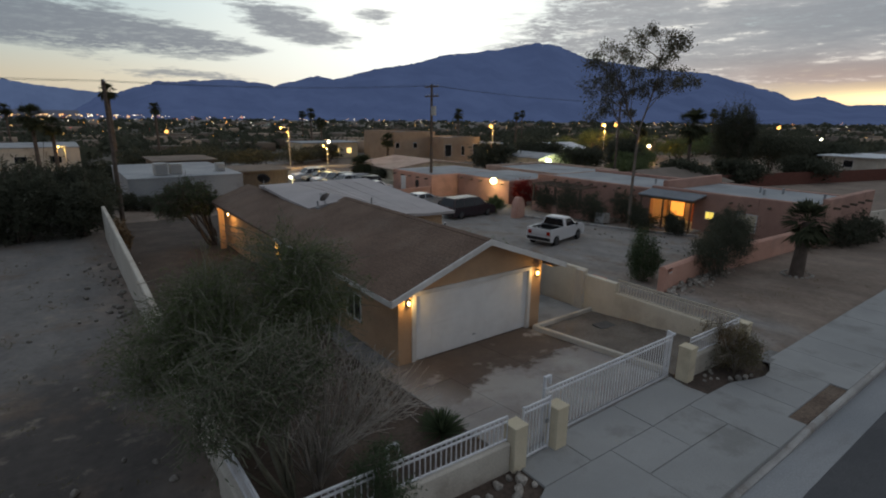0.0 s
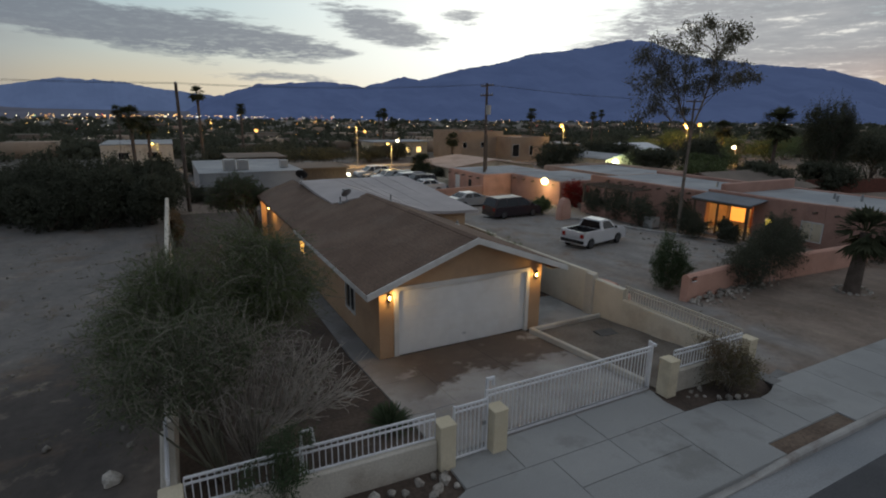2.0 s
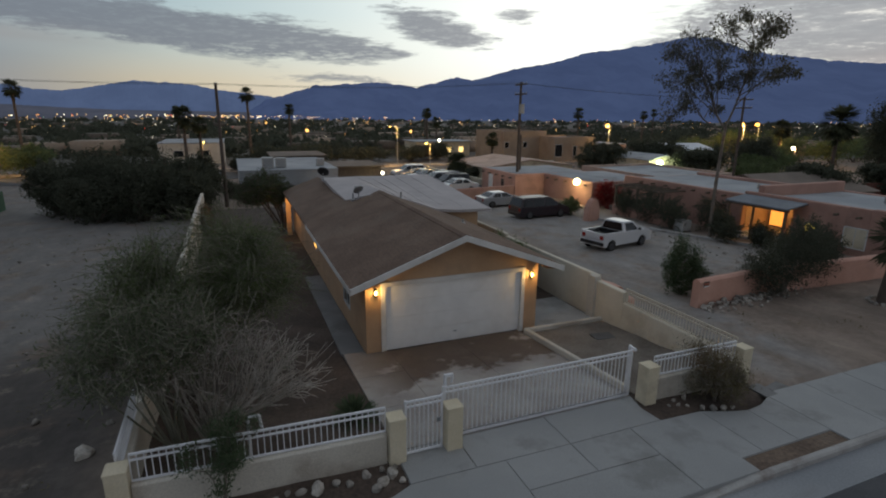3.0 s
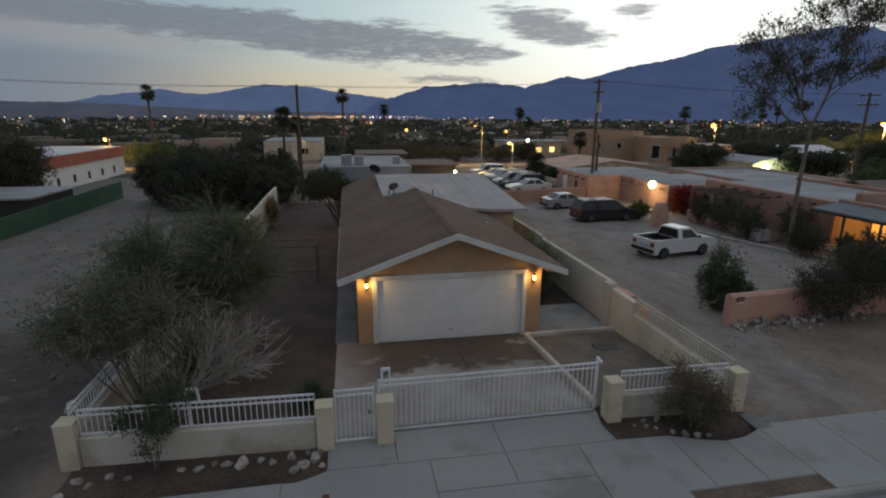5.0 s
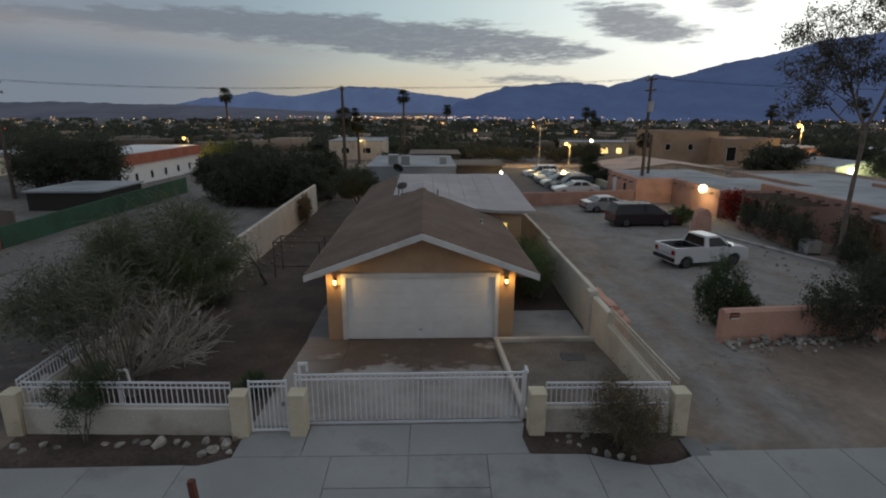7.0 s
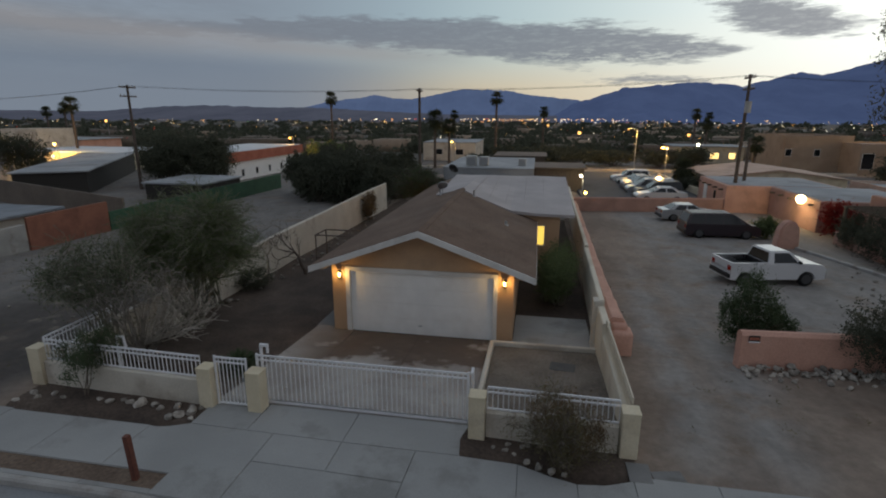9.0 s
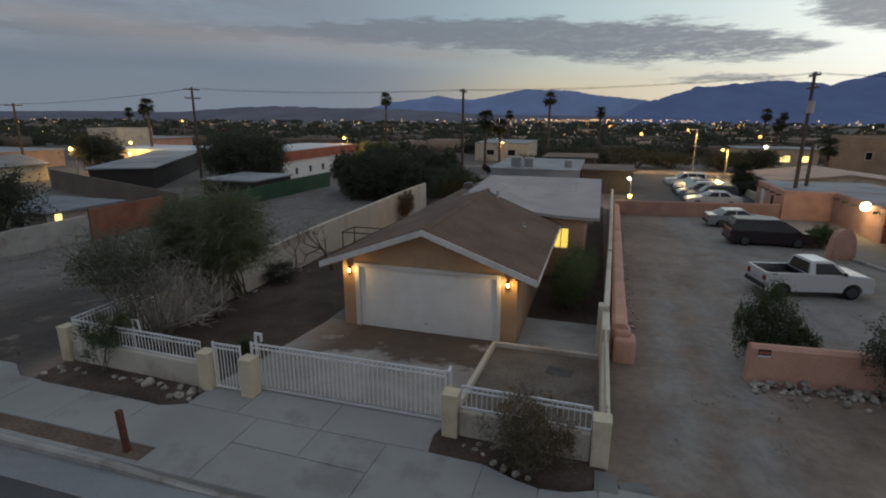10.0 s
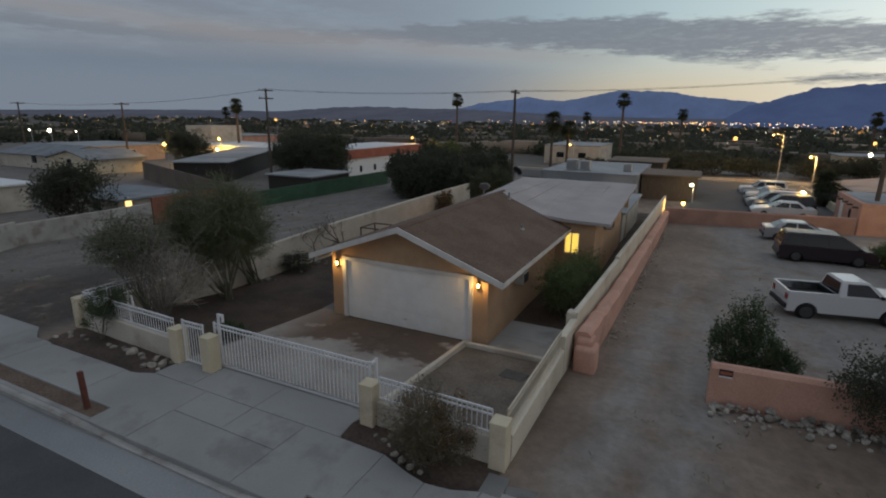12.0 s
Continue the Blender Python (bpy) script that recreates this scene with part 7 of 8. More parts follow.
hut("flat_house", "flat-roofed pink house behind the adobe", 42.0, 52.0, 36.0, 47.5, 1.4, M["pale_pink"], M["greyroof"], parapet=0.25)
hut("green_lit_house", "small gabled house lit greenish white by its lamp", 57.5, 63.5, 53.5, 60.5, 1.45, M["cream"], M["greyroof"], rise=0.5, ridge="y", windows=(("s", -1.4, 0.5, 0.9, 1.0), ("w", 0, 0.5, 0.9, 1.0)))
hut("brown_house", "house with a dark brown hipped roof", 47.5, 58.5, 26.5, 35.5, 0.9, M["brownroof"], M["brownroof"], rise=1.2)
hut("far_bungalow", "pale bungalow with white roof among trees", 98, 110, 24, 31, 2.0, M["white_wall"], M["bluewhite"], over=0.6, windows=(("w", 0, 0.9, 1.2, 1.0),))
hut("far_bungalow", "grey bungalow among trees", 112, 124, 20, 30, 1.8, M["white_wall"], M["greyroof"], rise=1.2)
hut("far_bungalow", "pale bungalow in the distance", 75, 84, 66, 74, 1.6, M["white_wall"], M["bluewhite"], rise=0.9)
wall_run("boundary_fence", (59.5, 30.0), (120, 12.0), 0.12, -1.4, lambda y: g_out(y) + 1.5, M["redwood"], "long dark red board fence", steps=10)
# left of the vacant lot
hut("red_white_building", "long white building with a red upper band", -30.5, -21.6, 54.0, 74, 1.35, M["white_paint"], M["bluewhite"], over=0.0, windows=tuple(("e", -7.0 + 3.4 * k, 0.5, 0.5, 0.8) for k in range(5)))
solid("red_fascia", boxes((-30.7, -21.35, 53.8, 74.2, 1.36, 2.55)), M["brick"], "deep red fascia round the white building's roof", "fascia")
solid("pale_roof", boxes((-30.4, -21.7, 54.1, 73.9, 2.55, 2.62)), M["bluewhite"], "pale coated roof over the red fascia", "roof")
# closed box: shade inside the open shed is put in as near-black walls
hut("dark_shed", "near-black closed box for a shaded open shed, pale flat metal roof", -20.4, -14.6, 38.6, 44.8, 0.85, M["dark"], M["greyroof"], over=0.2, turn=0)
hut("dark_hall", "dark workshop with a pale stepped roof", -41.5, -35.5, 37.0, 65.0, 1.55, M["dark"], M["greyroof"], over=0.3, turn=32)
hut("block_house", "small white house with a grey roof and one lit window", -21.5, -14.8, 19.2, 24.0, 1.2, M["white_wall"], M["slate"], over=0.4, windows=(("e", -1.7, 0.85, 0.42, 0.75), ("s", 1.0, 0.6, 0.9, 0.9)), lit=(0,))
hut("block_house", "white house with a flat pale roof by the cream wall", -33.0, -25.0, 12.0, 19.0, 1.7, M["white_wall"], M["bluewhite"], over=0.4, windows=(("s", 1.0, 0.6, 0.9, 0.9), ("e", 0, 0.6, 0.9, 0.9)))
hut("gable_house", "cream house with a shallow grey gable roof", -71, -57, 37.5, 46.5, 1.3, M["white_wall"], M["slate"], rise=1.0, windows=(("s", 2.0, 0.8, 1.2, 1.0), ("e", 1, 0.8, 0.9, 1.0)))
hut("gable_house", "cream house with a shallow grey gable roof", -56.5, -47.5, 36.5, 43.5, 1.3, M["cream"], M["slate"], rise=0.9, ridge="y", windows=(("s", 0.0, 0.8, 1.0, 1.0),))
hut("far_block", "low white block lit by street lamps", -62, -44, 62, 74, 1.6, M["cream"], M["bluewhite"], over=0.2, windows=(("s", 3, 0.6, 2.2, 1.2), ("s", -4, 0.6, 2.2, 1.2)))
hut("far_block", "white two-storey house with stepped roofs", -72, -65, 69.5, 77, 4.3, M["white_wall"], M["bluewhite"], parapet=0.4, windows=(("s", -2, 1.2, 1.0, 1.4), ("s", 2, 1.2, 1.0, 1.4)))
hut("far_block", "orange-lit house among trees", -78, -66, 78, 88, 2.5, M["pink"], M["greyroof"], over=0.3)
hut("far_block", "pale house with flat roof in the distance", -82, -66, 48, 60, 1.6, M["pale_pink"], M["greyroof"], over=0.3, windows=(("e", 0, 0.8, 1.2, 1.0),))
wall_run("green_fence", (-12.4, 25.6), (-12.9, 50.0), 0.1, lambda y: g_out(y) - 0.3, lambda y: lerp(y, (25, 50), (0.85, 0.75)), M["green"], "green screened fence along the vacant lot", cap=0.01, steps=10)
wall_run("red_fence", (-12.3, 19.9), (-12.4, 25.5), 0.14, -0.9, 1.55, M["rust_fence"], "rust-red board fence along the vacant lot", cap=0.01, steps=3)
wall_run("cream_wall", (-9.0, 5.9), (-12.2, 12.0), 0.2, -0.5, 1.35, M["kerb"], "grey block wall along the vacant lot", steps=3)
wall_run("cream_wall", (-12.2, 12.0), (-12.4, 19.8), 0.2, -0.6, 1.2, M["kerb"], "grey block wall along the vacant lot", steps=3)
wall_run("dark_fence", (-12.9, 27.5), (-39.0, 37.5), 0.12, -1.0, 1.45, M["brownroof"], "long brown wall between the yards", cap=0.01, steps=4)
# car park wall, road and far kerb
solid("car_park", boxes((19.4, 31.0, 43.2, 66.0, -1.4, -0.62)), M["asphalt"], "dark asphalt car park lit by sodium lamps", "car park", kind="structure")
wall_run("car_park_wall", (31.0, 50.0), (30.6, 68.0), 0.2, -1.6, lambda y: g_out(y) + 0.9, M["cream"], "low cream wall along the car park", steps=4)
solid("back_road", boxes((-120, 160, 69.0, 77.0, -1.6, -1.02)), M["asphalt"], "back road lit orange by street lamps", "road", kind="structure")
wall_run("back_road_wall", (-30, 80.0), (60, 80.0), 0.25, -2, -0.85, M["white_wall"], "low pale wall beyond the back road", steps=3)


# ---------------------------------------------------------------- lamps of the car park and streets
def lamp_post(x, y, top, power, colour, glow, label, watts=0.0, arm=0.6):
    z = g_out(y)
    t = thing("street_lamp", (x, y, z), label, "street lamp", "street lamps")
    bm = bmesh.new()
    rod(bm, (0, 0, -0.3), (0, 0, top - z), 0.07, 0.05)
    part("post", bm, M["grey"], t)
    bm = bmesh.new()
    rod(bm, (0, 0, top - z - 0.05), (-arm, 0, top - z), 0.035)
    part("arm", bm, M["grey"], t)
    bm = bmesh.new()
    bmesh.ops.create_uvsphere(bm, u_segments=10, v_segments=6, radius=power, matrix=Matrix.Translation((-arm, 0, top - z - 0.1)))
    part("lamp_head", bm, glow, t, "glowing lamp head", smooth=True)
    if watts:
        point_lamp("street_light", (x - arm, y, top - 0.35 - power), watts, colour, 0.2)


SOD = (1.0, 0.56, 0.15)
lamp_post(31.9, 70.4, 3.1, 0.12, SOD, M["lamp_yellow"], "yellow-lit lamp post beside the car park", 1100.0)
lamp_post(1.57, 82.8, 2.9, 0.12, SOD, M["lamp_yellow"], "yellow-lit lamp post by the back road", 260.0)
lamp_post(29.3, 78.3, 5.3, 0.10, SOD, M["lamp_orange"], "tall thin lamp post by the back road", 1300.0, 1.2)
lamp_post(14.9, 88.0, -0.2, 0.33, SOD, M["lamp_yellow"], "yellow lamp over the carport", 300.0)
lamp_post(19.75, 52.0, 1.1, 0.16, (1, 0.8, 0.4), M["lamp_white"], "white lamp at the carport corner", 40.0, 0.2)
t = thing("flood_lamp", (19.2, 42.3, g_out(42.3)), "small yellow floodlight on a short post behind the back wall", "lamp")
part("post", boxes((-0.04, 0.04, -0.04, 0.04, -0.2, 1.15)), M["steel"], t)
part("housing", boxes((-0.14, 0.14, -0.06, 0.1, 1.15, 1.4), bevel=0.02), M["black"], t)
part("lens", boxes((-0.12, 0.12, -0.09, -0.06, 1.17, 1.38)), M["lamp_yellow"], t)
point_lamp("flood_light", (18.9, 41.9, 0.62), 140.0, SOD, 0.1)
t = thing("wall_lamp", (59.0, 53.3, 1.0), "bright greenish-white lamp on the small gabled house", "lamp")
bm = bmesh.new()
bmesh.ops.create_uvsphere(bm, u_segments=14, v_segments=8, radius=0.42, matrix=Matrix.Translation((0, -0.3, 0)))
part("globe", bm, M["lamp_green"], t, smooth=True)
part("bracket", boxes((-0.05, 0.05, -0.1, 0.25, -0.05, 0.05)), M["steel"], t)
point_lamp("wall_light", (59.0, 52.3, 1.0), 230.0, (0.8, 1.0, 0.6), 0.3)
lamp_post(-46.1, 46.2, 3.0, 0.22, SOD, M["lamp_yellow"], "yellow street lamp among trees", 900.0)
lamp_post(-52.0, 60.5, 3.0, 0.2, SOD, M["lamp_yellow"], "yellow street lamp before a low block", 1100.0)
lamp_post(-24.0, 76.5, 3.5, 0.2, SOD, M["lamp_orange"], "orange street lamp behind the red and white building", 1300.0)
# far lamp heads are oversized: their glare is modelled as bigger glowing balls
for x, y, z, r, glow, word, *watts in ((29.4, 181.0, 1.6, 0.55, "lamp_orange", "orange"), (72.5, 80.5, 5.5, 0.34, "lamp_orange", "orange", 1500.0), (105.0, 77.6, 5.9, 0.36, "lamp_orange", "orange", 4200.0), (106.6, 75.4, 5.9, 0.36, "lamp_orange", "orange"),
                              (140.5, 54.2, 5.7, 0.42, "lamp_orange", "orange"), (114.8, 36.9, 4.2, 0.26, "lamp_white", "white"), (93.9, 58.4, 2.3, 0.28, "lamp_white", "white", 1400.0), (42.1, 91.1, 2.5, 0.26, "lamp_white", "white"),
                              (-50.8, 58.9, 1.4, 0.20, "lamp_green", "greenish", 260.0), (-104.5, 62.0, 3.2, 0.36, "lamp_white", "white"), (-115.0, 63.4, 3.1, 0.2, "lamp_white", "white"), (-111.0, 70.9, 2.7, 0.2, "lamp_white", "white"), (-131.8, 157.3, 5.0, 0.42, "lamp_orange", "orange"),
                              (56.0, 150.0, 2.2, 0.40, "lamp_orange", "orange"), (20.0, 240.0, 3.0, 0.40, "lamp_orange", "orange")):
    lamp_post(x, y, z, r, SOD, M[glow], word + " street lamp burning in the distance", *watts)


# ---------------------------------------------------------------- trees around
for k, (x, y, w, h) in enumerate(((4.6, 50.3, 1.0, 1.5), (6.3, 49.6, 1.1, 1.1), (8.2, 50.2, 1.2, 1.3), (10.3, 50.4, 1.1, 1.0))):
    bushy("weedy_bush", (x, y, g_out(y)), "low dark weedy bush before the white workshop", "bush", 330 + k, [(0, 0, h * 0.5, w, w * 0.8, h * 0.5), (w * 0.5, 0, h * 0.4, w * 0.7, w * 0.7, h * 0.4)], 3500, 0.15, M["leaf_sage" if k == 2 else "leaf_dark"], M["darkbark"], 5, 0.8, 0.03)


def dense_tree(x, y, h, r, label, seed, n=7000, leaf="leaf_dark", size=0.3, group="dark trees", upright=False):
    rng = random.Random(seed)
    blobs = [(0, 0, h * 0.55, r, r, h * 0.42)]
    if upright:
        blobs = [(0, 0, h * 0.42, r * 0.9, r * 0.9, h * 0.42)]
    for k in range(7 if upright else 0):
        a, q = rng.uniform(0, 6.283), r * rng.uniform(0.4, 0.95)
        blobs.append((q * math.cos(a), q * math.sin(a), h * rng.uniform(0.42, 0.68), r * 0.36, r * 0.36, h * rng.uniform(0.22, 0.32)))
    for k in range(0 if upright else 5):
        a = rng.uniform(0, 6.283)
        blobs.append((r * 0.6 * math.cos(a), r * 0.6 * math.sin(a), h * rng.uniform(0.35, 0.8), r * 0.55, r * 0.55, h * 0.24))
    bushy("tree", (x, y, g_out(y)), label, "tree", seed, blobs, int(n * 1.5), size * 0.72, M[leaf], M["darkbark"], 7, h * 0.5, 0.10, group=group)


for k, (x, y, h, r) in enumerate(((-6.4, 44.4, 4.5, 2.4), (-3.4, 43.9, 4.6, 2.4), (-0.6, 44.6, 4.3, 2.3), (1.2, 40.6, 3.7, 1.9), (-1.8, 40.6, 4.0, 2.0), (-5.4, 47.2, 4.2, 2.2), (-4.6, 41.2, 3.6, 1.9), (0.8, 47.2, 4.4, 2.4), (2.3, 44.8, 4.0, 1.7), (-7.9, 46.0, 4.3, 1.9))):
    dense_tree(x, y, h * (1.00 + 0.10 * (k % 3)), r, "dense dark tree in the row beyond the vacant lot", 200 + k, 12000, size=0.24, upright=True)
for k, (x, y, h, r) in enumerate(((-24.0, 48.0, 6.2, 2.9), (-20.6, 48.8, 5.6, 2.4), (-27.4, 50.0, 5.8, 2.8), (-22.5, 51.5, 5.4, 2.6))):
    dense_tree(x, y, h, r, "broad dark tree beside the red and white building", 220 + k, 11000, size=0.26)
dense_tree(-15.2, 17.0, 4.0, 2.1, "dark round tree beyond the cream wall", 230, 9000, size=0.22)
dense_tree(-43.5, 47.5, 5.4, 2.8, "tree lit orange by a street lamp", 231, 7000, "leaf_dark", 0.3)
dense_tree(-20.5, 80.0, 4.0, 3.2, "tree lit orange by a street lamp", 232, 5000, "leaf_olive", 0.4)
for k, (x, y, h, r) in enumerate(((77.4, 36.0, 10.9, 3.0), (81.0, 37.0, 9.0, 3.2), (88, 34.5, 6.4, 4.0), (100, 36, 5.6, 4.4), (72, 50, 5.2, 2.8), (62, 49.5, 3.8, 3.0), (106, 33, 4.5, 4.0), (56, 62, 4.2, 3.2), (66, 62, 4.6, 3.4), (58, 31, 3.2, 2.6), (66, 29, 3.0, 2.4), (79, 26, 3.0, 3.0), (95, 17, 3.2, 3.0), (116, 14, 5, 3.5))):
    dense_tree(x, y, h, r, "tall dark tree beyond the adobe house", 240 + k, 15000 if k < 3 else 8000, size=0.27 if k < 3 else 0.40, upright=k < 2)
for k, (x, y, h, r) in enumerate(((64, 43, 2.6, 2.2), (70, 46, 3.0, 2.6), (77, 50, 3.4, 2.8), (84, 55, 3.6, 3.0), (70, 56, 3.4, 2.8), (92, 62, 3.4, 3.0), (108, 67, 4.6, 3.6), (86, 70, 3.4, 3.0), (110, 84, 5.0, 4.0), (122, 92, 5.5, 4.0), (104, 58, 4.6, 3.8), (116, 62, 5.0, 4.2), (132, 103, 6.0, 4.0), (126, 84, 5.4, 4.4), (98, 84, 4.4, 3.6), (120, 50, 4.6, 4.0), (128, 66, 5.0, 4.4))):
    dense_tree(x, y, h, r, "olive tree among the houses beyond the adobe", 300 + k, 4500, "leaf_olive", 0.34)
for k, (x, y, h, r) in enumerate(((15.5, 84, 3.6, 4.0), (11.0, 86, 3.4, 3.0), (22, 88, 2.8, 4.5), (28, 90, 2.6, 4.0), (35, 89, 2.8, 3.5), (19, 93, 3.4, 4.0), (41, 92, 3.0, 3.0), (31.5, 56.0, 1.6, 1.2), (6, 76, 2.4, 1.6))):
    dense_tree(x, y, h, r, "dark rounded tree along the back road", 270 + k, 5000, size=0.38)


# ---------------------------------------------------------------- the town in the distance
def far_town():
    rng = np.random.default_rng(77)
    def spots(n, lo, hi):
        az = np.radians(rng.uniform(-70, 84, n))
        r = lo * (hi / lo) ** rng.random(n)
        x, y = 10 + r * np.sin(az), r * np.cos(az)
        keep = y > 112
        keep |= (np.abs(x) > 125) & (y > 20)
        return x[keep], y[keep], r[keep]
    x, y, r = spots(1500, 115, 2600)
    x2, y2, r2 = spots(650, 112, 420)
    x, y, r = np.concatenate([x, x2]), np.concatenate([y, y2]), np.concatenate([r, r2])
    pts, sizes = [], []
    for a, b, c in zip(x, y, r):
        w = rng.uniform(2.0, 4.2) * (1 + c / 900)
        h = rng.uniform(1.5, 3.4) * (1 + c / 1500)
        m = 46 if c > 420 else 90
        d = rng.normal(size=(m, 3))
        d /= np.linalg.norm(d, axis=1, keepdims=True)
        d[:, 2] = np.abs(d[:, 2])
        pts.append(np.array([a, b, g_out(b)]) + d * [w, w, h] * rng.uniform(0.5, 1, (m, 1)))
        sizes.append(np.full(m, (0.55 if c > 420 else 0.36) * w))
    pts, sizes = np.concatenate(pts), np.concatenate(sizes)[:, None]
    v, f = leaves(pts, rng, sizes, 0.6)
    tagged(new("distant_trees", arrays_mesh("distant_trees", v, f, M["leaf_dark"])), "dark tree clumps of the town stretching to the mountains", "trees", kind="stuff")
    # roofs and walls between the trees
    x, y, r = spots(420, 115, 1800)
    for nm, mt, sel in (("distant_walls", M["brownroof"], 0), ("distant_walls", M["wood"], 1), ("distant_walls", M["beige"], 2)):
        vs, fs = [], []
        cube = np.array([(sx, sy, sz) for sz in (0, 1) for sy in (-1, 1) for sx in (-1, 1)], float)
        quads = np.array([(0, 1, 3, 2), (4, 6, 7, 5), (0, 4, 5, 1), (2, 3, 7, 6), (0, 2, 6, 4), (1, 5, 7, 3)])
        for k, (a, b) in enumerate(zip(x, y)):
            if k % 3 != sel:
                continue
            size = np.array([rng.uniform(2.6, 6), rng.uniform(2.6, 5), rng.uniform(2.2, 3.2)])
            fs.append(quads + 8 * len(vs))
            vs.append(cube * size + [a, b, g_out(b) - 0.3])
        tagged(new(nm, arrays_mesh(nm, np.concatenate(vs), np.concatenate(fs), mt)), "low pale houses of the town in the dusk", "houses", kind="stuff")
    # lights
    octa = np.array([(1, 0, 0), (-1, 0, 0), (0, 1, 0), (0, -1, 0), (0, 0, 1), (0, 0, -1)], float)
    tri = np.array([(0, 2, 4), (2, 1, 4), (1, 3, 4), (3, 0, 4), (2, 0, 5), (1, 2, 5), (3, 1, 5), (0, 3, 5)])
    for nm, col, power, n, big in (("amber_town_light", (1.0, 0.55, 0.16), 3.4, 300, 1.0), ("white_town_light", (1.0, 0.86, 0.58), 4.0, 190, 0.95), ("orange_town_light", (1.0, 0.40, 0.08), 2.8, 110, 1.15), ("red_town_light", (1.0, 0.06, 0.04), 1.5, 26, 0.8), ("green_town_light", (0.5, 1.0, 0.5), 1.5, 8, 0.8)):
        x, y, r = spots(n, 130, 2600)
        if nm == "red_town_light":
            x = x * 0.5
        vs, fs = [], []
        for a, b, c in zip(x, y, r):
            s = c * 0.00036 * rng.uniform(0.5, 1.5) * big
            wide = rng.uniform(1.0, 2.4)
            z = g_out(b) + rng.uniform(2.0, 5.0) + c * 0.0012
            fs.append(tri + 6 * len(vs))
            vs.append(octa * [s * wide, s, s] + [a, b, z])
        # a brighter cluster at the foot of the nearest mountain
        for k in range(n // 4):
            az = math.radians(rng.normal(0, 9))
            c = rng.uniform(1900, 2700)
            s = c * 0.00042 * rng.uniform(0.6, 1.7)
            fs.append(tri + 6 * len(vs))
            vs.append(octa * [s * rng.uniform(1, 2.5), s, s] + [10 + c * math.sin(az), c * math.cos(az), g_out(c) + 9 + rng.uniform(0, 8)])
        tagged(new(nm, arrays_mesh(nm, np.concatenate(vs), np.concatenate(fs), shine(nm, col, power, False))), "small glowing town lights far off", "lights", kind="stuff")


far_town()


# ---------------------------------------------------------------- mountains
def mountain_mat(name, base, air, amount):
    """Dark rock; the blue evening haze before it is painted on as emission."""
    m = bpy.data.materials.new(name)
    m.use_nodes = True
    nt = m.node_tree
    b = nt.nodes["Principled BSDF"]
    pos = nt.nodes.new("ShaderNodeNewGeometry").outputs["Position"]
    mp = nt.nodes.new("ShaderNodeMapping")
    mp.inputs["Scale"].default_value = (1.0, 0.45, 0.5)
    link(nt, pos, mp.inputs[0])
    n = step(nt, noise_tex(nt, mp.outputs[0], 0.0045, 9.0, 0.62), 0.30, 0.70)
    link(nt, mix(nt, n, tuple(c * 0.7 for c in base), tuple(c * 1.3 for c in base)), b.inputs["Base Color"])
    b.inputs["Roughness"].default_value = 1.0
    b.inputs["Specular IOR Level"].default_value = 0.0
    # the haze colour glows from the rock itself, varied a little by the noise
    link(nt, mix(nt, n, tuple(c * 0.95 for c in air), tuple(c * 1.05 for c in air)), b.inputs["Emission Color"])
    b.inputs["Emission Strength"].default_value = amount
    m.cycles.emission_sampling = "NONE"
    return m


def mountain_range(name, az_el, near, far, material, label, rough, seed, a0, a1, n=420):
    """A range whose crest rises to the given heights (azimuth and elevation in degrees, seen from the house)."""
    az = np.linspace(a0, a1, n)
    el = np.interp(az, [p[0] for p in az_el], [p[1] for p in az_el])
    rows = 14
    verts = np.zeros((rows + 1, n, 3))
    for j in range(rows + 1):
        f = j / rows
        r = near + (far - near) * f
        for i in range(n):
            a = math.radians(az[i])
            q = Vector((az[i] * 0.16, f * 2.2, seed))
            crest = el[i] + rough * (0.55 * noise.noise(Vector((az[i] * 0.55, seed, 0))) + 0.35 * noise.noise(Vector((az[i] * 1.6, seed, 5))) + 0.26 * noise.noise(Vector((az[i] * 3.6, seed, 9)))) * min(1.0, el[i])
            ridge = 1 - abs(noise.noise(q * 2.2)) * 1.5
            shape = f ** 1.25 * (0.80 + 0.20 * f) + (1 - f) * f * 0.45 * (ridge - 0.55)
            z0 = -0.0092 * near - 4
            z = z0 + (7 + math.tan(math.radians(max(crest, 0.05))) * far - z0) * min(1.0, shape)
            verts[j, i] = (10 + r * math.sin(a), r * math.cos(a), z)
    i, j = np.meshgrid(np.arange(n - 1), np.arange(rows))
    k = (j * n + i).ravel()
    faces = np.stack([k, k + 1, k + n + 1, k + n], 1)
    tagged(new(name, arrays_mesh(name, verts.reshape(-1, 3), faces, material, True)), label, "mountain", kind="structure")


HIGH = [(1.5, 0.05), (3.6, 1.3), (6.2, 2.0), (8.7, 2.8), (15, 3.2), (18.9, 2.8), (23.3, 3.8), (24.9, 3.5), (29, 4.6), (33.4, 5.3), (36.3, 6.15), (41.4, 6.6), (46, 7.4), (48, 7.1), (51.2, 5.8), (57, 4.85),
        (62.6, 4.2), (66.1, 3.15), (69.4, 1.9), (71.4, 2.05), (73.5, 1.4), (78, 1.3), (84, 1.2), (100, 0.8)]
FAR_RANGE = [(-28, 0.05), (-25.6, 0.45), (-22.5, 1.35), (-17.3, 2.05), (-13.6, 1.65), (-8.0, 2.75), (-4, 2.65), (0.5, 1.95), (3.5, 1.7), (7, 1.2), (11, 0.4)]
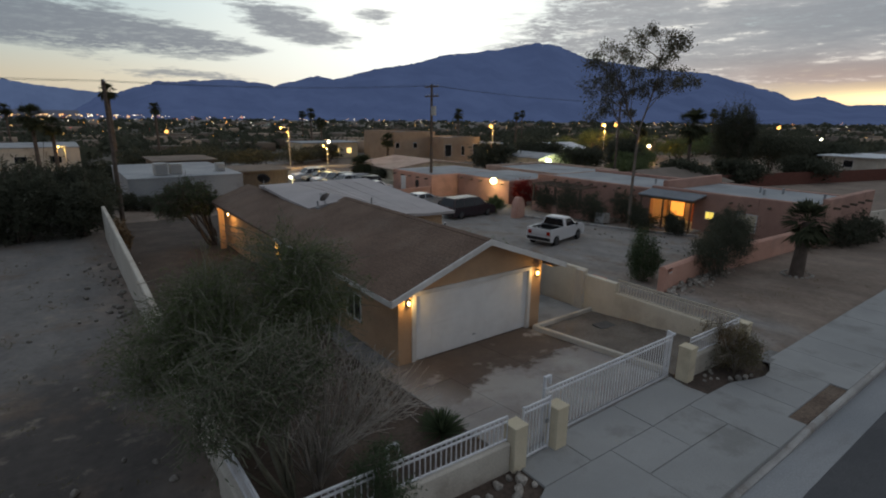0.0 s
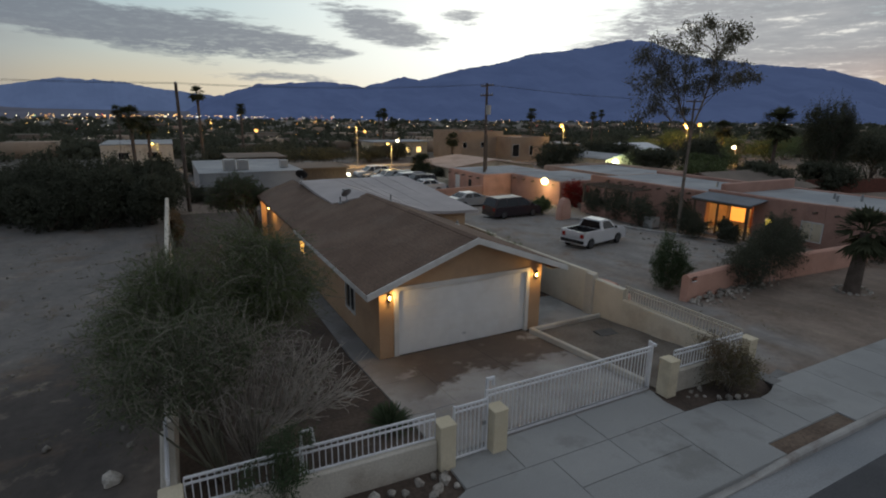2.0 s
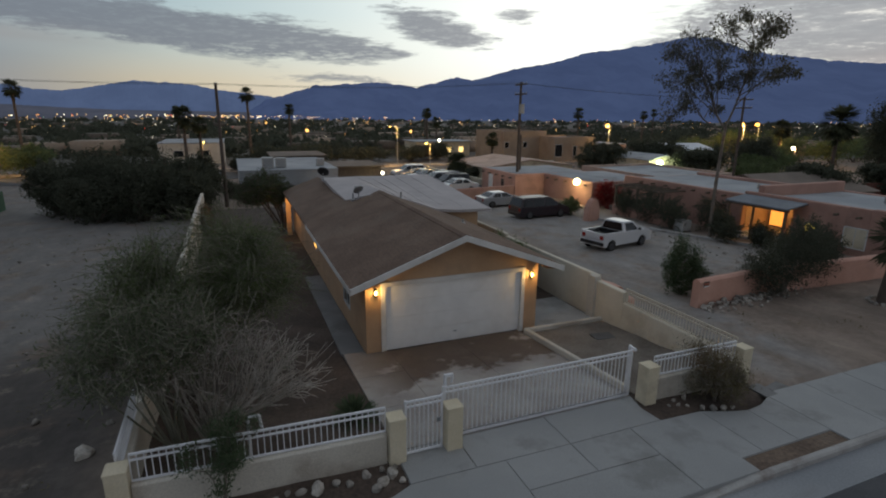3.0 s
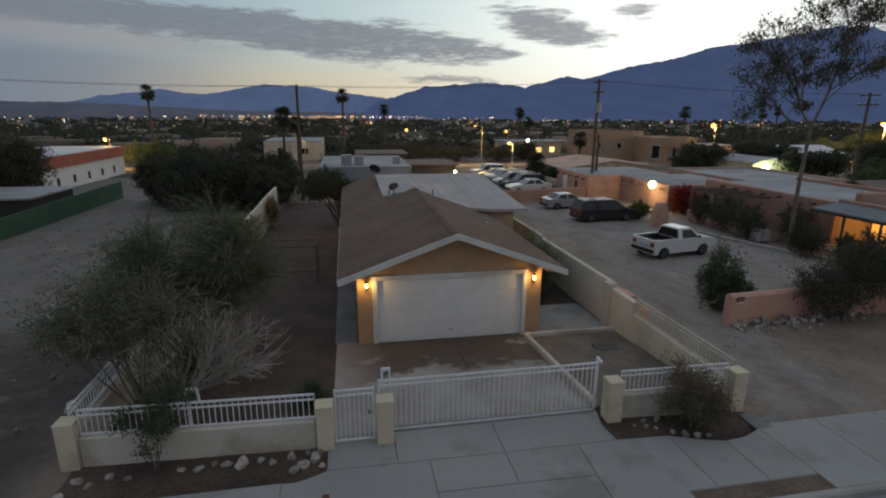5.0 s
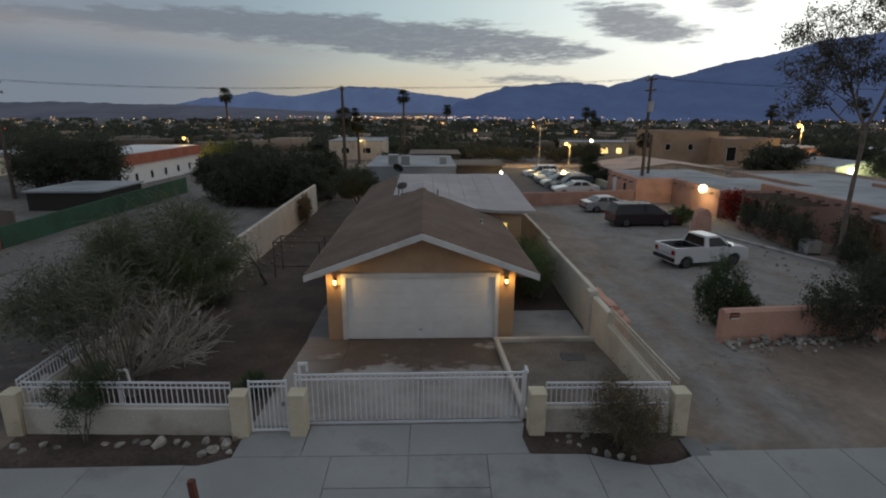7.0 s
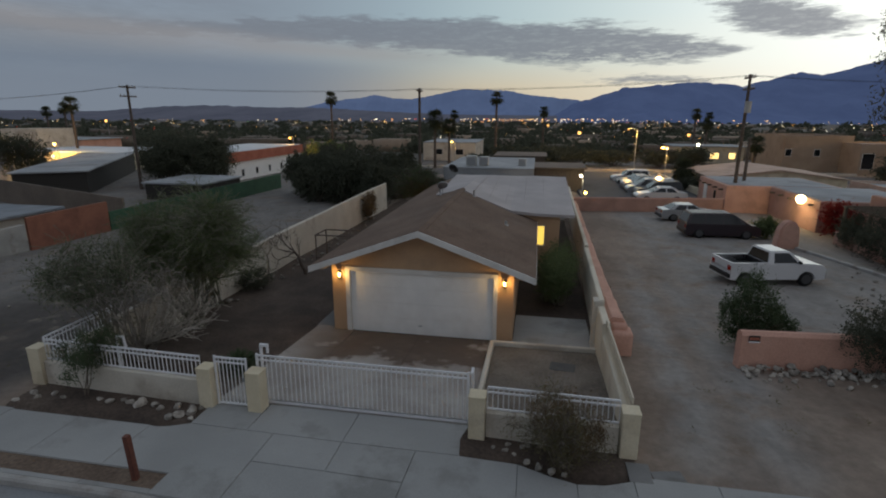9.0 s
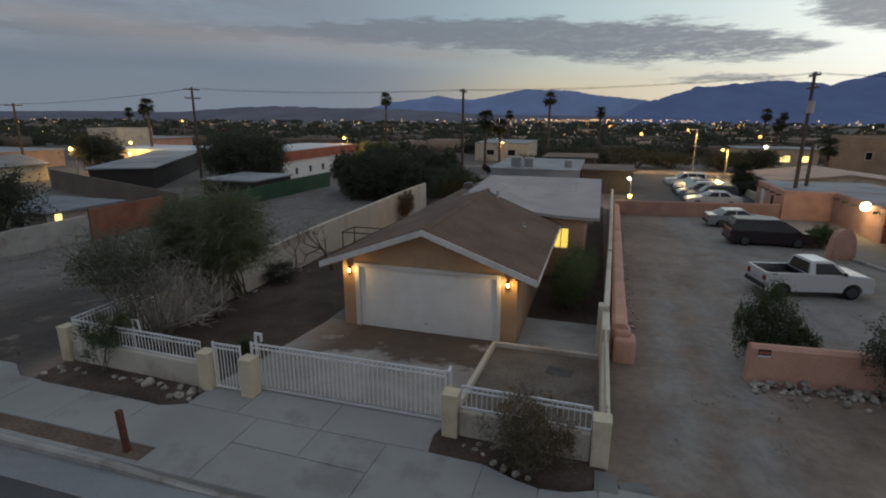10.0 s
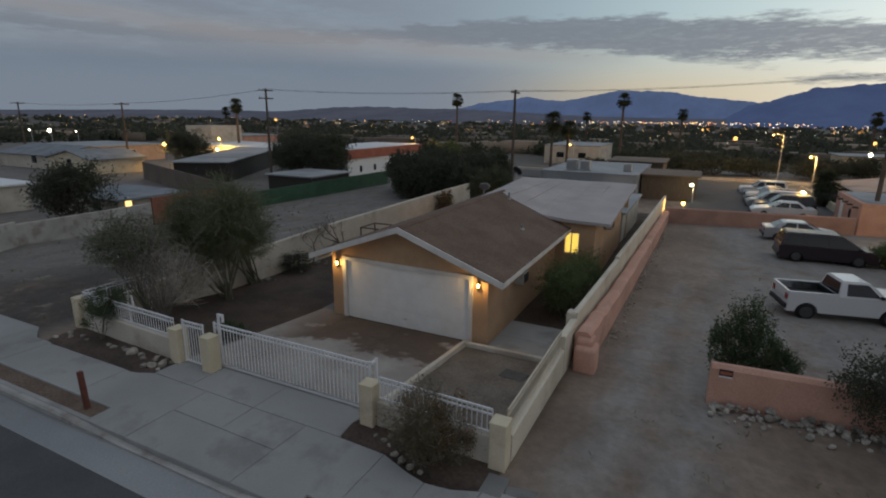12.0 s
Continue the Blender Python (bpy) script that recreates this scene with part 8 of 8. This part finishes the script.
LOW = [(-110, 0.5), (-80, 0.4), (-66, 0.1), (-58, 0.25), (-50.9, 0.35), (-43, 0.3), (-38, 0.75), (-34, 0.95), (-28, 0.75), (-24, 0.8), (-18, 0.5), (-10, 0.15), (0, 0.05)]
# each range carries its own painted haze glow, palest on the farther one
mountain_range("mountain_range", FAR_RANGE, 3900, 4700, mountain_mat("pale_haze_mountain", (0.03, 0.035, 0.045), (0.060, 0.088, 0.168), 1.0), "paler blue mountain range farther off beyond the valley", 0.22, 5.0, -28, 12)
mountain_range("mountain_range", HIGH, 2750, 4350, mountain_mat("blue_haze_mountain", (0.03, 0.035, 0.045), (0.040, 0.060, 0.130), 1.0), "dark blue hazy mountain range under the afterglow", 0.34, 3.0, 1, 104)
mountain_range("foothills", LOW, 2700, 3600, mountain_mat("dusky_haze_hill", (0.05, 0.045, 0.045), (0.040, 0.047, 0.070), 1.0), "low dusky brown foothills beyond the town", 0.25, 8.0, -112, 2)


# ---------------------------------------------------------------- paving pieces
def lay(points, z=0.2, gap=0.003):
    """One poured slab of any outline, drawn in by the joint's half width, its edges eased."""
    pts = [Vector((*p, 0)) for p in points]
    n = len(pts)
    def ring(inset, zz):
        out = []
        for k in range(n):
            a, b, c = pts[k - 1], pts[k], pts[(k + 1) % n]
            d0, d1 = (b - a).normalized(), (c - b).normalized()
            n0, n1 = Vector((-d0.y, d0.x, 0)), Vector((-d1.y, d1.x, 0))
            m = n0 + n1
            m = m / max(0.3, m.dot(n0))
            out.append(bm.verts.new((b.x + m.x * inset, b.y + m.y * inset, zz)))
        return out
    bm = bmesh.new()
    low, ledge, mid, top = ring(0.0, z - 0.12), ring(0.0, z - 0.02), ring(gap * 1.5, z - 0.02), ring(gap * 1.5 + 0.006, z)
    for a, b in ((low, ledge), (ledge, mid), (mid, top)):
        for k in range(n):
            bm.faces.new((a[k], a[(k + 1) % n], b[(k + 1) % n], b[k]))
    bm.faces.new(top)
    bmesh.ops.recalc_face_normals(bm, faces=bm.faces)
    part("paving_slab", bm, M["concrete"], PAVING)


def rect(x0, x1, y0, y1):
    return [(x0, y0), (x1, y0), (x1, y1), (x0, y1)]


def build_paving():
    rng = random.Random(4)
    def z():
        return 0.2 + rng.uniform(-0.003, 0.003)
    # pavement along the vacant lot and the front bed
    xs = [-16.9 + 1.65 * k for k in range(12)]
    for a, b in zip(xs, xs[1:]):
        lay(rect(a, b, 3.80, 3.93), z())
        lay(rect(a, b, 4.38, 6.28), z())
    x = xs[-1]
    lay([(x, 4.38), (2.9, 4.38), (2.9, 5.80), (2.1, 5.82), (1.30, 6.28), (x, 6.28)], z())
    lay(rect(x, 2.9, 3.80, 3.93), z())
    for a, b in ((2.9, 4.75), (4.75, 6.6)):
        lay(rect(a, b, 3.80, 3.93), z())
        lay(rect(a, b, 4.38, 5.76), z())
    lay(rect(6.6, 8.1, 3.80, 3.93), z())
    # apron before the gates
    lay([(6.6, 4.38), (8.1, 4.38), (8.1, 3.80), (9.5, 3.80), (9.5, 5.95), (7.44, 5.98), (7.05, 5.80), (6.83, 5.74), (6.6, 5.75)], 0.199, 0.004)
    lay([(7.44, 5.98), (8.85, 5.96), (8.85, 7.05), (7.5, 7.05), (7.44, 6.62)], 0.202, 0.005)
    lay([(8.85, 5.96), (9.5, 5.95), (11.1, 5.93), (11.1, 7.05), (8.85, 7.05)], 0.2, 0.005)
    lay([(11.1, 5.93), (13.64, 5.93), (13.58, 6.5), (13.72, 7.05), (11.1, 7.05)], 0.203, 0.004)
    lay([(9.5, 5.0), (11.1, 4.98), (11.1, 5.93), (9.5, 5.95)], 0.201, 0.005)
    lay([(11.1, 4.98), (12.68, 4.94), (12.72, 5.93), (11.1, 5.93)], 0.199, 0.004)
    lay([(9.5, 3.80), (12.66, 3.80), (12.68, 4.94), (11.1, 4.98), (9.5, 5.0)], 0.194, 0.005)
    lay([(12.66, 3.80), (14.2, 3.80), (14.2, 4.22), (14.83, 4.22), (14.83, 5.88), (13.64, 5.93), (12.72, 5.93), (12.68, 4.94)], 0.2)
    lay([(14.83, 4.22), (15.97, 4.22), (15.97, 5.50), (15.5, 5.62), (14.83, 5.88)], 0.201, 0.004)
    lay([(15.97, 4.22), (17.05, 4.22), (17.05, 5.78), (16.5, 5.56), (15.97, 5.50)], 0.2, 0.004)
    lay([(17.05, 3.80), (18.6, 3.80), (18.6, 5.92), (17.3, 5.92), (17.05, 5.78)], 0.199)
    xs = [18.6 + 1.65 * k for k in range(18)]
    for a, b in zip(xs, xs[1:]):
        lay(rect(a, b, 3.80, 5.92), z())
    # slabs inside the gate follow the fall of the drive
    def tilted(name, x0, x1, y0, y1, material, lift=0.0):
        bm = slab(bmesh.new(), [(x0 + 0.003, y0 + 0.003, g_lot(y0) + lift), (x1 - 0.006, y0 + 0.006, g_lot(y0) + lift), (x1 - 0.006, y1 - 0.006, g_lot(y1) + lift), (x0 + 0.006, y1 - 0.006, g_lot(y1) + lift)], 0.15)
        part(name, bm, material, DRIVE)
    for x0, x1 in ((8.95, 11.3), (11.3, 13.70)):
        for y0, y1 in ((7.05, 10.4), (10.4, 12.72)):
            tilted("drive_slab", x0, x1, y0, y1, M["drive"], 0.012)
    for y0, y1 in ((7.05, 9.0), (9.0, 11.0), (11.0, 13.0)):
        tilted("drive_slab", 7.5, 8.95, y0, y1, M["drive"], 0.012)
    for k in range(5):
        tilted("path_slab", 7.45, 8.2, 13.0 + 1.8 * k, 14.8 + 1.8 * k, M["path"], 0.012)
    tilted("pad_slab", 14.42, 17.0, 12.45, 13.8, M["concrete"], 0.015)
    tilted("pad_slab", 14.42, 17.0, 13.8, 15.3, M["concrete"], 0.015)


build_paving()
